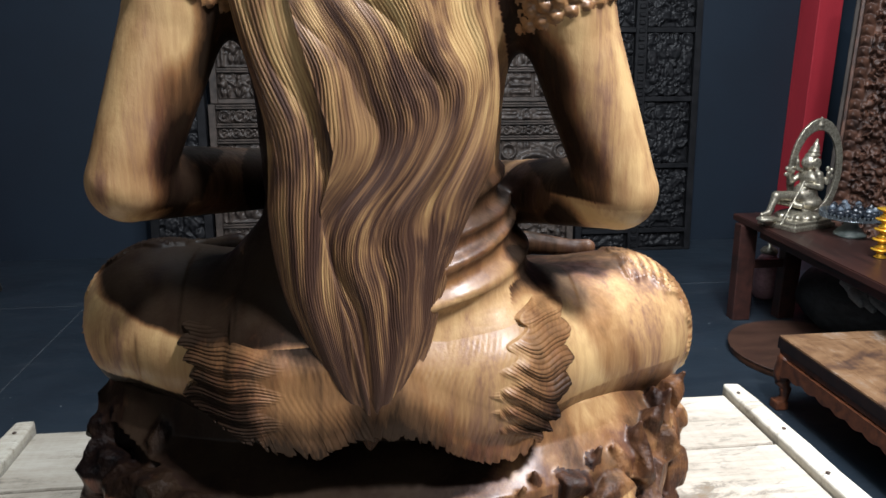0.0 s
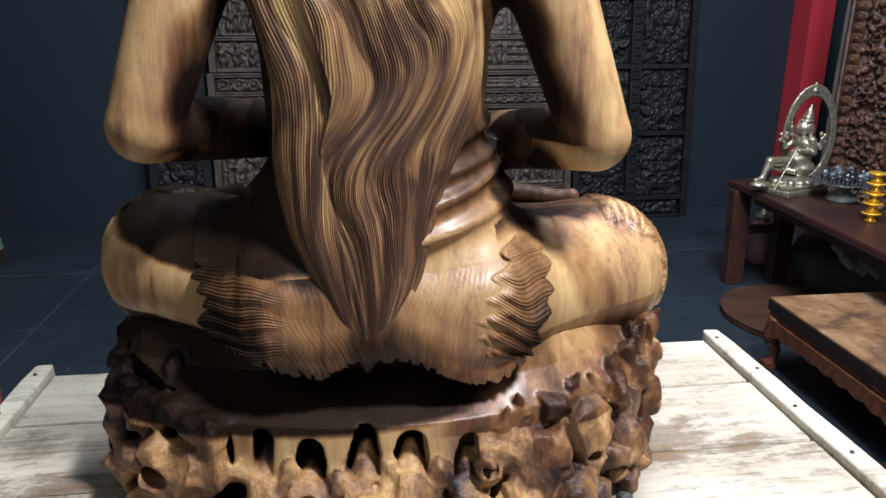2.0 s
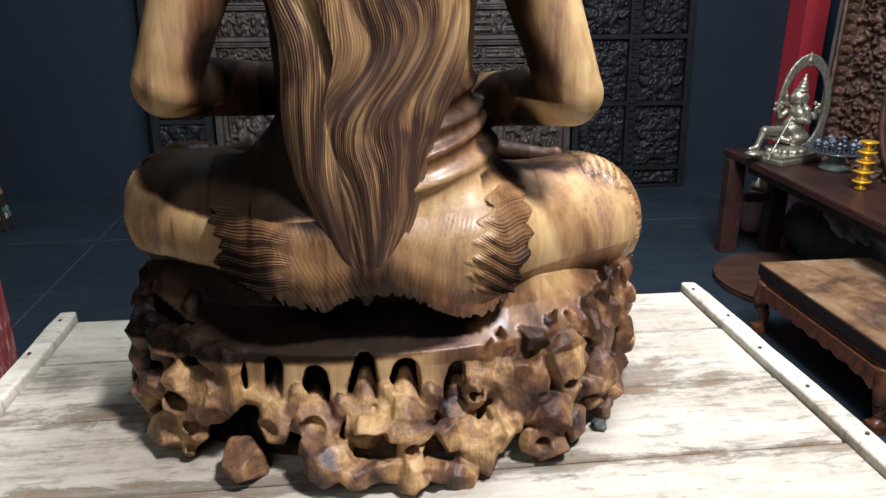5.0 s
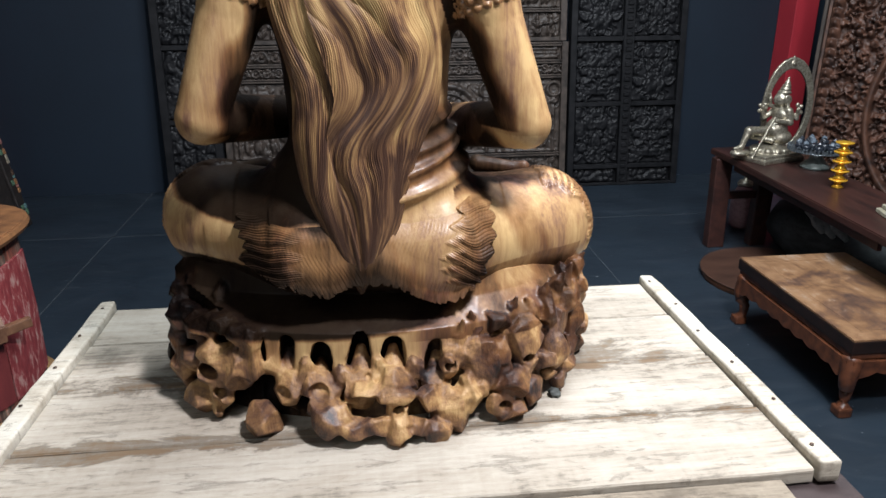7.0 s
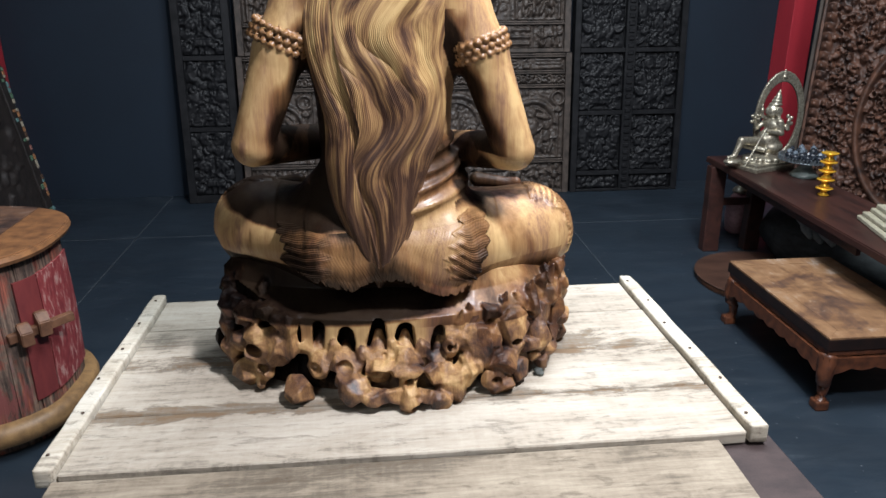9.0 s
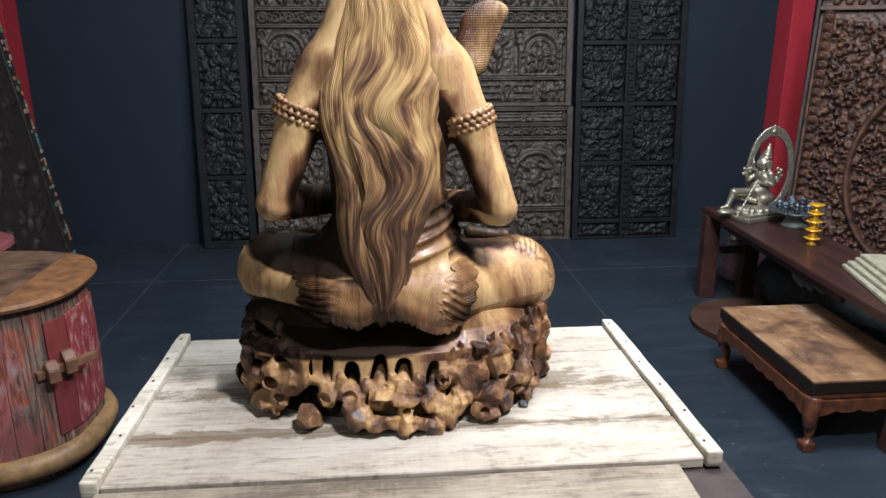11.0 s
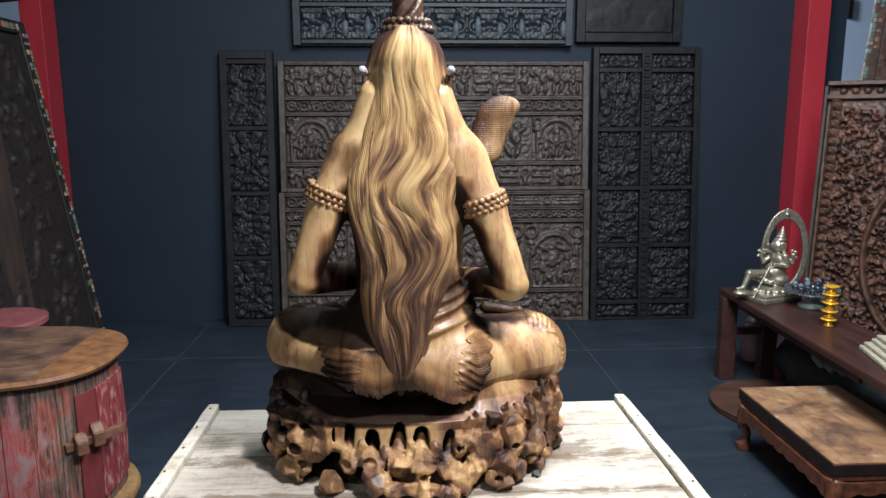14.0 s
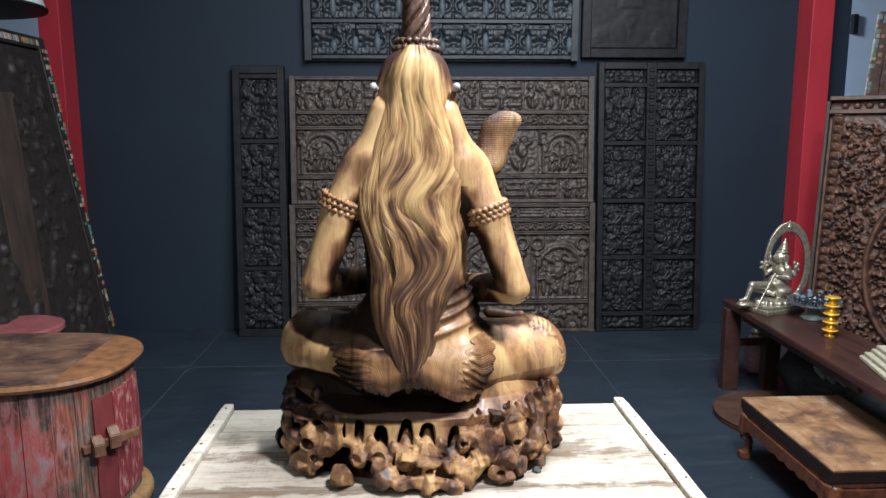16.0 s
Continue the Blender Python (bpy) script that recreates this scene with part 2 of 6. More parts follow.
def bm_prism(outline, y0, y1):
    """An outline in x, z pushed from y0 to y1."""
    bm = bmesh.new()
    a = [bm.verts.new((x, y0, z)) for x, z in outline]
    b = [bm.verts.new((x, y1, z)) for x, z in outline]
    bm.faces.new(a)
    bm.faces.new(b[::-1])
    for i in range(len(a)):
        j = (i + 1) % len(a)
        bm.faces.new((a[i], b[i], b[j], a[j]))
    return bm


def moved(bm, m):
    bmesh.ops.transform(bm, matrix=m, verts=bm.verts[:])
    return bm


def structure(name, bm, mat, label, category="structure"):
    return tagged(part(name, bm, mat), label, category, "", "structure")


# ---------------------------------------------------------------- the hall
WALL_Y = 4.47


def floor_paint():
    mat, nt, bsdf = material("dark_floor_paint", 0.5)
    vec = coords(nt, (1, 1, 1))
    broad = noise_tex(nt, vec, 1.7, 5, 0.6)
    smear = noise_tex(nt, coords(nt, (1.2, 4.5, 1), rot=(0, 0, 0.5)), 2.2, 6, 0.72, 0.8)
    speck = noise_tex(nt, vec, 46.0, 2, 0.5)
    col = ramp(nt, broad, [(0.35, (0.0125, 0.020, 0.029)), (0.65, (0.020, 0.031, 0.044))])
    m = ramp(nt, smear, [(0.60, (0, 0, 0)), (0.80, (1, 1, 1))])
    col = mixed(nt, math_node(nt, "MULTIPLY", m, 0.6), col, (0.070, 0.088, 0.105))
    p = ramp(nt, speck, [(0.715, (0, 0, 0)), (0.74, (1, 1, 1))])
    col = mixed(nt, math_node(nt, "MULTIPLY", p, 0.7), col, (0.16, 0.18, 0.20))
    nt.links.new(col, bsdf.inputs["Base Color"])
    nt.links.new(ramp(nt, smear, [(0.3, (0.36,) * 3), (0.7, (0.62,) * 3)]), bsdf.inputs["Roughness"])
    bump(nt, bsdf, smear, 0.001, 0.3)
    return mat


structure("floor", bm_box(-6, 7, -5, 9, -0.1, 0.0), floor_paint(), "dark blue-grey painted floor with scuffs", "floor")
structure("wall_north", bm_box(-2.28, 2.89, WALL_Y, WALL_Y + 0.12, 0.0, 4.0), MAT_WALL, "matt navy blue painted partition wall", "wall")
structure("wall_far", bm_box(-6, 7, 8.0, 8.2, 0.0, 4.2), MAT_PALEWALL, "pale blue-grey plaster wall beyond the partition", "wall")
structure("wall_west", bm_box(-6.2, -6.0, -5, 8.0, 0.0, 4.2), MAT_WALL, "dark painted side wall", "wall")
structure("wall_east", bm_box(7.0, 7.2, -5, 8.0, 0.0, 4.2), MAT_WALL, "dark painted side wall", "wall")
structure("wall_south", bm_box(-6, 7, -5.2, -5.0, 0.0, 4.2), MAT_WALL, "dark painted rear wall", "wall")
structure("ceiling", bm_box(-6.2, 7.2, -5.2, 8.2, 4.2, 4.3), MAT_CEIL, "dark hall ceiling", "ceiling")


def column(name, x0, x1, y0, y1):
    bm = bm_box(x0, x1, y0, y1, 0.0, 4.2, 0.006, 2)
    structure(name, bm, MAT_RED, "red gloss painted steel column", "column")


column("column_west", -2.293, -2.157, 4.275, 4.468)
column("column_east", 2.755, 2.905, 4.275, 4.468)
structure("partition_return", bm_box(2.905, 3.135, 4.47, 4.62, 0.0, 4.0), MAT_WALL, "navy return of the partition wall", "wall")

# ---------------------------------------------------------------- the carved statue (one mesh)
BOARD_Z = 0.790


def set_grid(lo, hi, step):
    """An empty distance field over a box."""
    global STEP, LO, HI, GX, GY, GZ, FIELD, KIND
    STEP, LO, HI = step, np.array(lo), np.array(hi)
    dim = np.ceil((HI - LO) / STEP).astype(int) + 1
    GX, GY, GZ = [(LO[i] + STEP * np.arange(dim[i])).astype(np.float32) for i in range(3)]
    FIELD = np.full(dim, 0.05, np.float32)
    KIND = np.zeros(dim, np.int8)


def window(lo, hi):
    sl = []
    for i, g in enumerate((GX, GY, GZ)):
        a, b = np.searchsorted(g, lo[i]), np.searchsorted(g, hi[i])
        sl.append(slice(max(a, 0), max(b, a + 1)))
    x, y, z = np.meshgrid(GX[sl[0]], GY[sl[1]], GZ[sl[2]], indexing="ij")
    return tuple(sl), x, y, z


def blend_in(sl, d, k, kind):
    f = FIELD[sl]
    if k > 0:
        h = np.clip(0.5 + 0.5 * (f - d) / k, 0, 1)
        out = f * (1 - h) + d * h - k * h * (1 - h)
    else:
        out = np.minimum(f, d)
    KIND[sl] = np.where(d < f, kind, KIND[sl])
    FIELD[sl] = out


def cut(sl, d, k=0.004):
    f = FIELD[sl]
    h = np.clip(0.5 - 0.5 * (f + d) / k, 0, 1)
    FIELD[sl] = f * (1 - h) - d * h + k * h * (1 - h)


def capsule(a, b, ra, rb, k=0.02, kind=0, sy=1.0, carve=False):
    a, b = np.array(a, float), np.array(b, float)
    m = max(ra, rb) * max(1, sy) + 0.04
    sl, x, y, z = window(np.minimum(a, b) - m, np.maximum(a, b) + m)
    d = b - a
    t = np.clip(((x - a[0]) * d[0] + (y - a[1]) * d[1] + (z - a[2]) * d[2]) / max(d @ d, 1e-9), 0, 1)
    dist = np.sqrt((x - a[0] - t * d[0]) ** 2 + ((y - a[1] - t * d[1]) / sy) ** 2 + (z - a[2] - t * d[2]) ** 2) - (ra + (rb - ra) * t)
    (cut(sl, dist, k) if carve else blend_in(sl, dist.astype(np.float32), k, kind))


def ellipsoid(c, r, k=0.02, kind=0, rot=None, carve=False):
    c, r = np.array(c, float), np.array(r, float)
    m = r.max() + 0.04
    sl, x, y, z = window(c - m, c + m)
    p = np.stack((x - c[0], y - c[1], z - c[2]), -1)
    if rot is not None:
        p = p @ np.array(Euler([radians(v) for v in rot]).to_matrix())
    q = np.sqrt(((p / r) ** 2).sum(-1))
    d = ((q - 1) * r.min() * np.clip(q, 0.3, 1) ** 0).astype(np.float32)
    (cut(sl, d, k) if carve else blend_in(sl, d, k, kind))


def lump(c, r, k, kind, rng, faces=9, squash=(1, 1, 1), carve=False):
    """A chiselled knob: a ball cut by random flats."""
    c = np.array(c, float)
    m = r * 1.5 * max(squash) + 0.01
    sl, x, y, z = window(c - m, c + m)
    px, py, pz = (x - c[0]) / squash[0], (y - c[1]) / squash[1], (z - c[2]) / squash[2]
    d = np.sqrt(px * px + py * py + pz * pz) - r * 1.22
    for _ in range(faces):
        n = rng.normal(size=3)
        n /= np.linalg.norm(n)
        d = np.maximum(d, px * n[0] + py * n[1] + pz * n[2] - r * rng.uniform(0.66, 0.95))
    (cut(sl, d.astype(np.float32), k) if carve else blend_in(sl, d.astype(np.float32), k, kind))


def build_statue():
    # torso, waist roll and belly folds
    capsule((0.073, 0.655, 1.08), (0.073, 0.650, 1.15), 0.088, 0.084, 0.03, sy=0.92)
    capsule((0.073, 0.650, 1.15), (0.073, 0.645, 1.255), 0.084, 0.104, 0.03, sy=0.78)
    capsule((0.0, 0.638, 1.325), (0.146, 0.638, 1.325), 0.052, 0.052, 0.04)
    ellipsoid((0.072, 0.662, 1.068), (0.118, 0.094, 0.046), 0.025)
    for z, rx, ry, rz, tilt in ((1.062, 0.092, 0.101, 0.0125, -12), (1.084, 0.086, 0.097, 0.0120, -15), (1.105, 0.080, 0.090, 0.0110, -10), (1.124, 0.076, 0.084, 0.0090, -14)):
        ellipsoid((0.098, 0.662, z), (rx, ry, rz), 0.006, rot=(4, tilt, 0))
    # seat, thighs and shins
    capsule((0.000, 0.614, 0.994), (0.150, 0.612, 0.990), 0.056, 0.058, 0.03)
    ellipsoid((0.075, 0.68, 0.985), (0.16, 0.10, 0.06), 0.03)
    capsule((0.000, 0.628, 0.992), (-0.118, 0.715, 0.998), 0.056, 0.066, 0.03)
    capsule((0.150, 0.625, 0.985), (0.292, 0.712, 0.973), 0.060, 0.070, 0.03)
    capsule((-0.118, 0.735, 0.992), (0.16, 0.85, 0.975), 0.062, 0.045, 0.03)
    capsule((0.292, 0.735, 0.968), (0.0, 0.85, 0.98), 0.064, 0.045, 0.03)
    # right forefoot and fingers resting in the lap
    capsule((0.225, 0.80, 1.036), (0.282, 0.80, 1.027), 0.012, 0.0085, 0.006)
    capsule((0.282, 0.80, 1.027), (0.291, 0.795, 1.030), 0.0095, 0.0085, 0.004)
    capsule((-0.065, 0.80, 1.044), (-0.104, 0.80, 1.041), 0.010, 0.0065, 0.006)
    capsule((-0.104, 0.80, 1.042), (-0.112, 0.795, 1.043), 0.0075, 0.0065, 0.003)
    # hollow under the seat
    capsule((-0.19, 0.600, 0.915), (-0.05, 0.548, 0.918), 0.024, 0.027, 0.008, carve=True)
    capsule((-0.05, 0.548, 0.920), (0.115, 0.546, 0.926), 0.029, 0.031, 0.006, carve=True)
    capsule((0.115, 0.546, 0.922), (0.160, 0.552, 0.910), 0.026, 0.016, 0.006, carve=True)
    # pleated hems round both knees
    for kx, kz, plane in ((0.292, 0.973, 0.674), (-0.118, 0.998, 0.714)):
        sl, x, y, z = window((kx - 0.10, 0.62, 0.89), (kx + 0.10, 0.76, 1.09))
        f = FIELD[sl]
        psi = np.arctan2(z - kz, x - kx)
        ridge = np.abs(np.sin(psi * 44 + 60 * (y - plane)))
        edge = plane + 0.004 * np.sin(psi * 11) - y
        blend_in(sl, np.maximum.reduce((f - 0.0005 - 0.0030 * ridge, edge * 0.7, kz - 0.03 - z, kx - 0.004 - x if kx > 0 else x - kx - 0.02)).astype(np.float32), 0.0, 0)
    # arms
    capsule((-0.018, 0.628, 1.335), (-0.060, 0.606, 1.262), 0.043, 0.0335, 0.03)
    capsule((-0.060, 0.606, 1.262), (-0.102, 0.592, 1.145), 0.0335, 0.0265, 0.006)
    capsule((-0.102, 0.594, 1.143), (0.010, 0.78, 1.112), 0.0265, 0.026, 0.004)
    capsule((0.164, 0.628, 1.330), (0.203, 0.606, 1.255), 0.043, 0.034, 0.03)
    capsule((0.203, 0.606, 1.255), (0.246, 0.592, 1.131), 0.0335, 0.0275, 0.006)
    capsule((0.246, 0.594, 1.129), (0.135, 0.78, 1.097), 0.0275, 0.026, 0.004)
    # neck, head, ear studs
    capsule((0.074, 0.63, 1.35), (0.074, 0.63, 1.46), 0.048, 0.042, 0.03)
    capsule((0.022, 0.610, 1.440), (0.002, 0.615, 1.365), 0.028, 0.036, 0.03)
    capsule((0.122, 0.610, 1.436), (0.142, 0.615, 1.362), 0.028, 0.036, 0.03)
    ellipsoid((0.073, 0.638, 1.487), (0.060, 0.070, 0.067), 0.01, 3)
    for x, tip in ((0.007, 0.003), (0.139, 0.143)):
        capsule((x, 0.60, 1.478), (tip, 0.588, 1.481), 0.005, 0.0068, 0.002, 5)
        capsule((x, 0.602, 1.468), (x, 0.606, 1.440), 0.006, 0.008, 0.003, 3)
    # snake hood
    ellipsoid((0.226, 0.722, 1.388), (0.034, 0.017, 0.056), 0.0, 4, rot=(0, 24, 0))
    ellipsoid((0.240, 0.716, 1.422), (0.032, 0.013, 0.016), 0.012, 4, rot=(0, -12, 0))
    ellipsoid((0.276, 0.735, 1.372), (0.022, 0.05, 0.042), 0.006, 4, rot=(0, 24, 0), carve=True)
    capsule((0.216, 0.72, 1.345), (0.165, 0.67, 1.315), 0.020, 0.022, 0.02, 4)
    # top knot: a coil of rope-like hair over two rows of beads
    for k in range(5):
        for i in range(26):
            t = i / 25
            a, b = k * 1.2566 + 4.2 * t, k * 1.2566 + 4.2 * (t + 0.04)
            r = 0.0175 * (1 - 0.25 * t)
            for sub_r, off in ((0.0085, 0.0), (0.0045, 0.28), (0.0045, -0.28)):
                rr = r + (0.0045 if off else 0.0)
                capsule((0.076 + rr * math.cos(a + off), 0.622 + rr * math.sin(a + off), 1.560 + 0.108 * t), (0.076 + rr * math.cos(b + off), 0.622 + rr * math.sin(b + off), 1.5645 + 0.108 * t), sub_r * (1 - 0.2 * t), sub_r * (1 - 0.2 * t), 0.001, 3)
    capsule((0.076, 0.622, 1.55), (0.076, 0.622, 1.665), 0.020, 0.014, 0.0, 3)
    for row, rad, bead in ((1.5445, 0.037, 0.0068), (1.5565, 0.033, 0.0064)):
        for i in range(18):
            a = 2 * math.pi * i / 18 + row * 40
            ellipsoid((0.076 + rad * math.cos(a), 0.618 + rad * math.sin(a), row), (bead,) * 3, 0.0, 3)
    # arm bands of beads
    for c, tilt, rad in (((-0.056, 0.607, 1.280), -0.46, 0.0345), ((0.199, 0.607, 1.266), 0.36, 0.0345)):
        for row, shift in ((-0.0085, 0.0), (0.0, 0.5), (0.0085, 0.0)):
            for i in range(22):
                a = 2 * math.pi * (i + shift) / 22
                u = rad * math.cos(a)
                ellipsoid((c[0] + u - row * tilt, c[1] + rad * math.sin(a), c[2] + row + u * tilt), (0.0052, 0.0052, 0.0048), 0.0, 6)


def build_base():
    """The root base: a flared plinth whose rim hangs as an apron with arched slots, over chiselled roots."""
    rng = np.random.default_rng(11)
    cx, cy = 0.081, 0.70
    sl, x, y, z = window(LO, HI)
    # plinth flaring from under the seat to the rim
    flare = np.maximum(z - 0.908, 0)
    rx = 0.266 - np.where(x > cx, 1.1, 0.40) * flare
    steep = 0.9 + 1.4 * np.clip((0.19 - x) / 0.08, 0, 1)
    ry = np.where(y > cy, 0.19, 0.160 - steep * np.minimum(flare, 0.024) - 0.25 * np.maximum(flare - 0.024, 0))
    q = np.sqrt(((x - cx) / rx) ** 2 + ((y - cy) / ry) ** 2)
    low = 0.858 + 0.008 * np.sin(x * 95) - 0.05 * np.maximum(x - 0.10, 0)
    shell = np.maximum((q - 1) * 0.150, np.where(z < 0.897, (1 - q) * 0.150 - 0.018, -0.05))
    west = np.where(x < -0.056, 0.905 + 0.25 * np.minimum(-0.056 - x, 0.1), low)
    shell = np.maximum.reduce((shell, west - z, z - 0.962 + 0.14 * np.maximum(x - 0.17, 0)))
    blend_in(sl, shell.astype(np.float32), 0.003, 0)
    # core behind the roots
    core = np.clip(0.150 - 0.5 * (z - 0.79), 0.085, 0.16)
    q = np.sqrt(((x - cx) / 0.244) ** 2 + ((y - cy) / np.where(y > cy, 0.17, core)) ** 2)
    blend_in(sl, np.maximum((q - 1) * 0.120, np.maximum(BOARD_Z - z, z - 0.908)).astype(np.float32), 0.003, 1)
    del q, ry, rx, shell, core, west, low, flare, x, y, z

    def band(px):
        return cy - 0.160 * math.sqrt(1 - ((px - cx) / 0.266) ** 2)

    def front(px, pz, grow=0.0):
        ry = 0.215 - 0.44 * (pz - 0.79) + grow
        return cy - ry * math.sqrt(max(0.0, 1 - ((px - cx) / (0.268 + grow)) ** 2))
    # arched slots, splaying downwards
    for px, pz, r in ((-0.030, 0.893, 0.0082), (0.008, 0.884, 0.0105), (0.053, 0.897, 0.0095), (0.090, 0.888, 0.0120), (0.138, 0.883, 0.0085)):
        for k in range(5):
            t = k / 4
            ellipsoid((px - 0.003 * t, band(px), pz - 0.034 * t), (r * 1.08 + 0.008 * t * (r > 0.0083), 0.030, r + 0.003), 0.0015, 1, carve=True)
    # cones standing in the slots, lobes hanging between them
    for px, top, r in ((-0.030, 0.876, 0.017), (0.006, 0.862, 0.018), (0.053, 0.880, 0.0185), (0.090, 0.878, 0.0215), (0.140, 0.864, 0.014)):
        capsule((px, band(px) + 0.020, top), (px - 0.001, band(px) + 0.006, 0.846), 0.006, r * 0.92, 0.003, 1)
        lump((px, band(px) - 0.004, 0.842), r * 1.12, 0.004, 1, rng, 10)
    for px, pz, r in ((-0.049, 0.862, 0.010), (-0.011, 0.860, 0.0105), (0.030, 0.856, 0.0105), (0.072, 0.862, 0.0095), (0.116, 0.860, 0.0105), (0.158, 0.872, 0.014)):
        lump((px, band(px) + 0.001, pz), r, 0.006, 1, rng, 8, (1, 0.9, 1.35))
    # chiselled roots
    for px, py, pz, r, sx, sz in (
        (-0.162, 0.638, 0.895, 0.0153, 1.27, 0.79), (-0.125, 0.604, 0.901, 0.0142, 1.41, 0.71), (-0.09, 0.58, 0.898, 0.0135, 0.96, 1.04), (-0.122, 0.595, 0.872, 0.0178, 1.04, 0.96),
        (-0.164, 0.637, 0.866, 0.0159, 0.96, 1.04), (-0.16, 0.626, 0.832, 0.0185, 0.96, 1.04), (-0.194, 0.709, 0.809, 0.0172, 0.7, 1.42), (-0.09, 0.571, 0.852, 0.0231, 0.88, 1.13),
        (-0.136, 0.596, 0.809, 0.0259, 1.01, 0.99), (-0.07, 0.567, 0.877, 0.0186, 0.62, 1.62), (0.02, 0.52, 0.819, 0.0228, 0.94, 1.07), (0.044, 0.506, 0.81, 0.0149, 1.18, 0.85),
        (0.069, 0.503, 0.81, 0.0126, 1.11, 0.9), (0.095, 0.5, 0.799, 0.0145, 0.96, 1.04), (0.116, 0.504, 0.807, 0.0127, 1.11, 0.9), (0.136, 0.504, 0.798, 0.014, 0.92, 1.09),
        (0.089, 0.511, 0.829, 0.0108, 1.21, 0.83), (0.055, 0.519, 0.847, 0.0118, 1.52, 0.66), (0.086, 0.519, 0.84, 0.0158, 1.36, 0.73), (0.001, 0.522, 0.833, 0.0122, 0.79, 1.27),
        (0.153, 0.522, 0.816, 0.0246, 1.06, 0.94), (0.128, 0.518, 0.834, 0.0148, 0.89, 1.13), (0.181, 0.53, 0.831, 0.0174, 0.83, 1.2), (0.153, 0.534, 0.866, 0.0126, 0.87, 1.15),
        (0.186, 0.55, 0.865, 0.0263, 0.99, 1.01), (0.212, 0.556, 0.868, 0.0188, 0.73, 1.37), (0.227, 0.553, 0.831, 0.0269, 1.06, 0.94), (0.225, 0.535, 0.803, 0.017, 1.29, 0.77),
        (0.257, 0.555, 0.812, 0.015, 1.01, 0.99), (0.24, 0.575, 0.874, 0.027, 1.09, 0.92), (0.212, 0.566, 0.902, 0.0154, 1.24, 0.8), (0.293, 0.598, 0.847, 0.0226, 0.88, 1.14),
        (0.271, 0.575, 0.843, 0.0153, 1.1, 0.91), (0.307, 0.601, 0.823, 0.0136, 1.18, 0.85), (0.321, 0.633, 0.866, 0.0213, 0.71, 1.4), (0.294, 0.606, 0.88, 0.0187, 0.72, 1.39),
        (0.308, 0.621, 0.902, 0.0149, 1.01, 0.99), (0.281, 0.6, 0.899, 0.0163, 0.81, 1.23), (0.167, 0.526, 0.837, 0.0126, 0.96, 1.04), (0.202, 0.542, 0.851, 0.0128, 0.96, 1.04),
        (0.251, 0.562, 0.848, 0.0131, 1.06, 0.94), (0.318, 0.619, 0.841, 0.0141, 0.87, 1.15), (-0.142, 0.611, 0.886, 0.0112, 1.09, 0.92),
        (-0.108, 0.57, 0.831, 0.014, 0.92, 1.09)):
        lump((px, py, pz), r * 1.06, 0.010 if px < -0.05 else 0.0035, 1, rng, 12, (sx, 1.0, sz))
    lump((-0.064, 0.540, 0.806), 0.0240, 0.0, 1, rng, 14)
    # inner roots seen in the gaps
    for px, py, pz, r in ((-0.060, 0.620, 0.815, 0.034), (-0.110, 0.650, 0.830, 0.034), (-0.108, 0.655, 0.872, 0.028), (-0.02, 0.590, 0.815, 0.024), (0.03, 0.580, 0.812, 0.024), (-0.150, 0.660, 0.860, 0.030), (-0.140, 0.685, 0.905, 0.036), (-0.110, 0.655, 0.905, 0.036)):
        lump((px, py, pz), r, 0.005, 1, rng, 9)
    for i in range(34):
        px = rng.uniform(-0.17, 0.31)
        pz = rng.uniform(0.800, 0.872)
        if -0.10 < px < 0.15 and pz > 0.822 or abs(px + 0.055) < 0.045 and pz < 0.86:
            continue
        lump((px, front(px, pz, -0.008), pz), rng.uniform(0.008, 0.013), 0.003, 1, rng, 8, (1, 1, rng.uniform(0.9, 1.5)))
    # pointed petals climbing at the east end, tips bending outwards
    for px, py, pz, r, lean in ((0.166, 0.552, 0.890, 0.010, 0.2), (0.186, 0.562, 0.896, 0.012, -0.3), (0.232, 0.582, 0.902, 0.013, 0.3), (0.258, 0.592, 0.896, 0.014, -0.3), (0.276, 0.606, 0.908, 0.015, 0.2), (0.296, 0.622, 0.914, 0.015, 0.5), (0.314, 0.642, 0.918, 0.016, 0.3), (0.326, 0.664, 0.922, 0.016, 0.8), (0.330, 0.690, 0.930, 0.016, 1.1), (0.322, 0.650, 0.886, 0.019, 0.2), (0.336, 0.685, 0.892, 0.020, 0.3), (0.340, 0.720, 0.905, 0.018, 0.6)):
        lump((px, py, pz), r, 0.003, 1, rng, 9, (0.75, 0.9, 1.45))
        capsule((px, py, pz), (px + lean * 0.02, py - 0.008, pz + 0.026), r * 0.60, 0.0022, 0.004, 1)
    # sliver of root climbing at the west end
    for px, py, pz, r in ((-0.070, 0.560, 0.905, 0.012), (-0.086, 0.568, 0.906, 0.011), (-0.104, 0.586, 0.907, 0.012), (-0.122, 0.604, 0.903, 0.012), (-0.140, 0.622, 0.900, 0.013), (-0.156, 0.636, 0.902, 0.012), (-0.168, 0.656, 0.902, 0.013), (-0.172, 0.672, 0.918, 0.011), (-0.166, 0.690, 0.934, 0.010), (-0.148, 0.614, 0.850, 0.016), (-0.104, 0.574, 0.868, 0.013), (-0.118, 0.580, 0.848, 0.016)):
        lump((px, py, pz), r, 0.010, 1, rng, 9, (1.1, 1, 1.0))
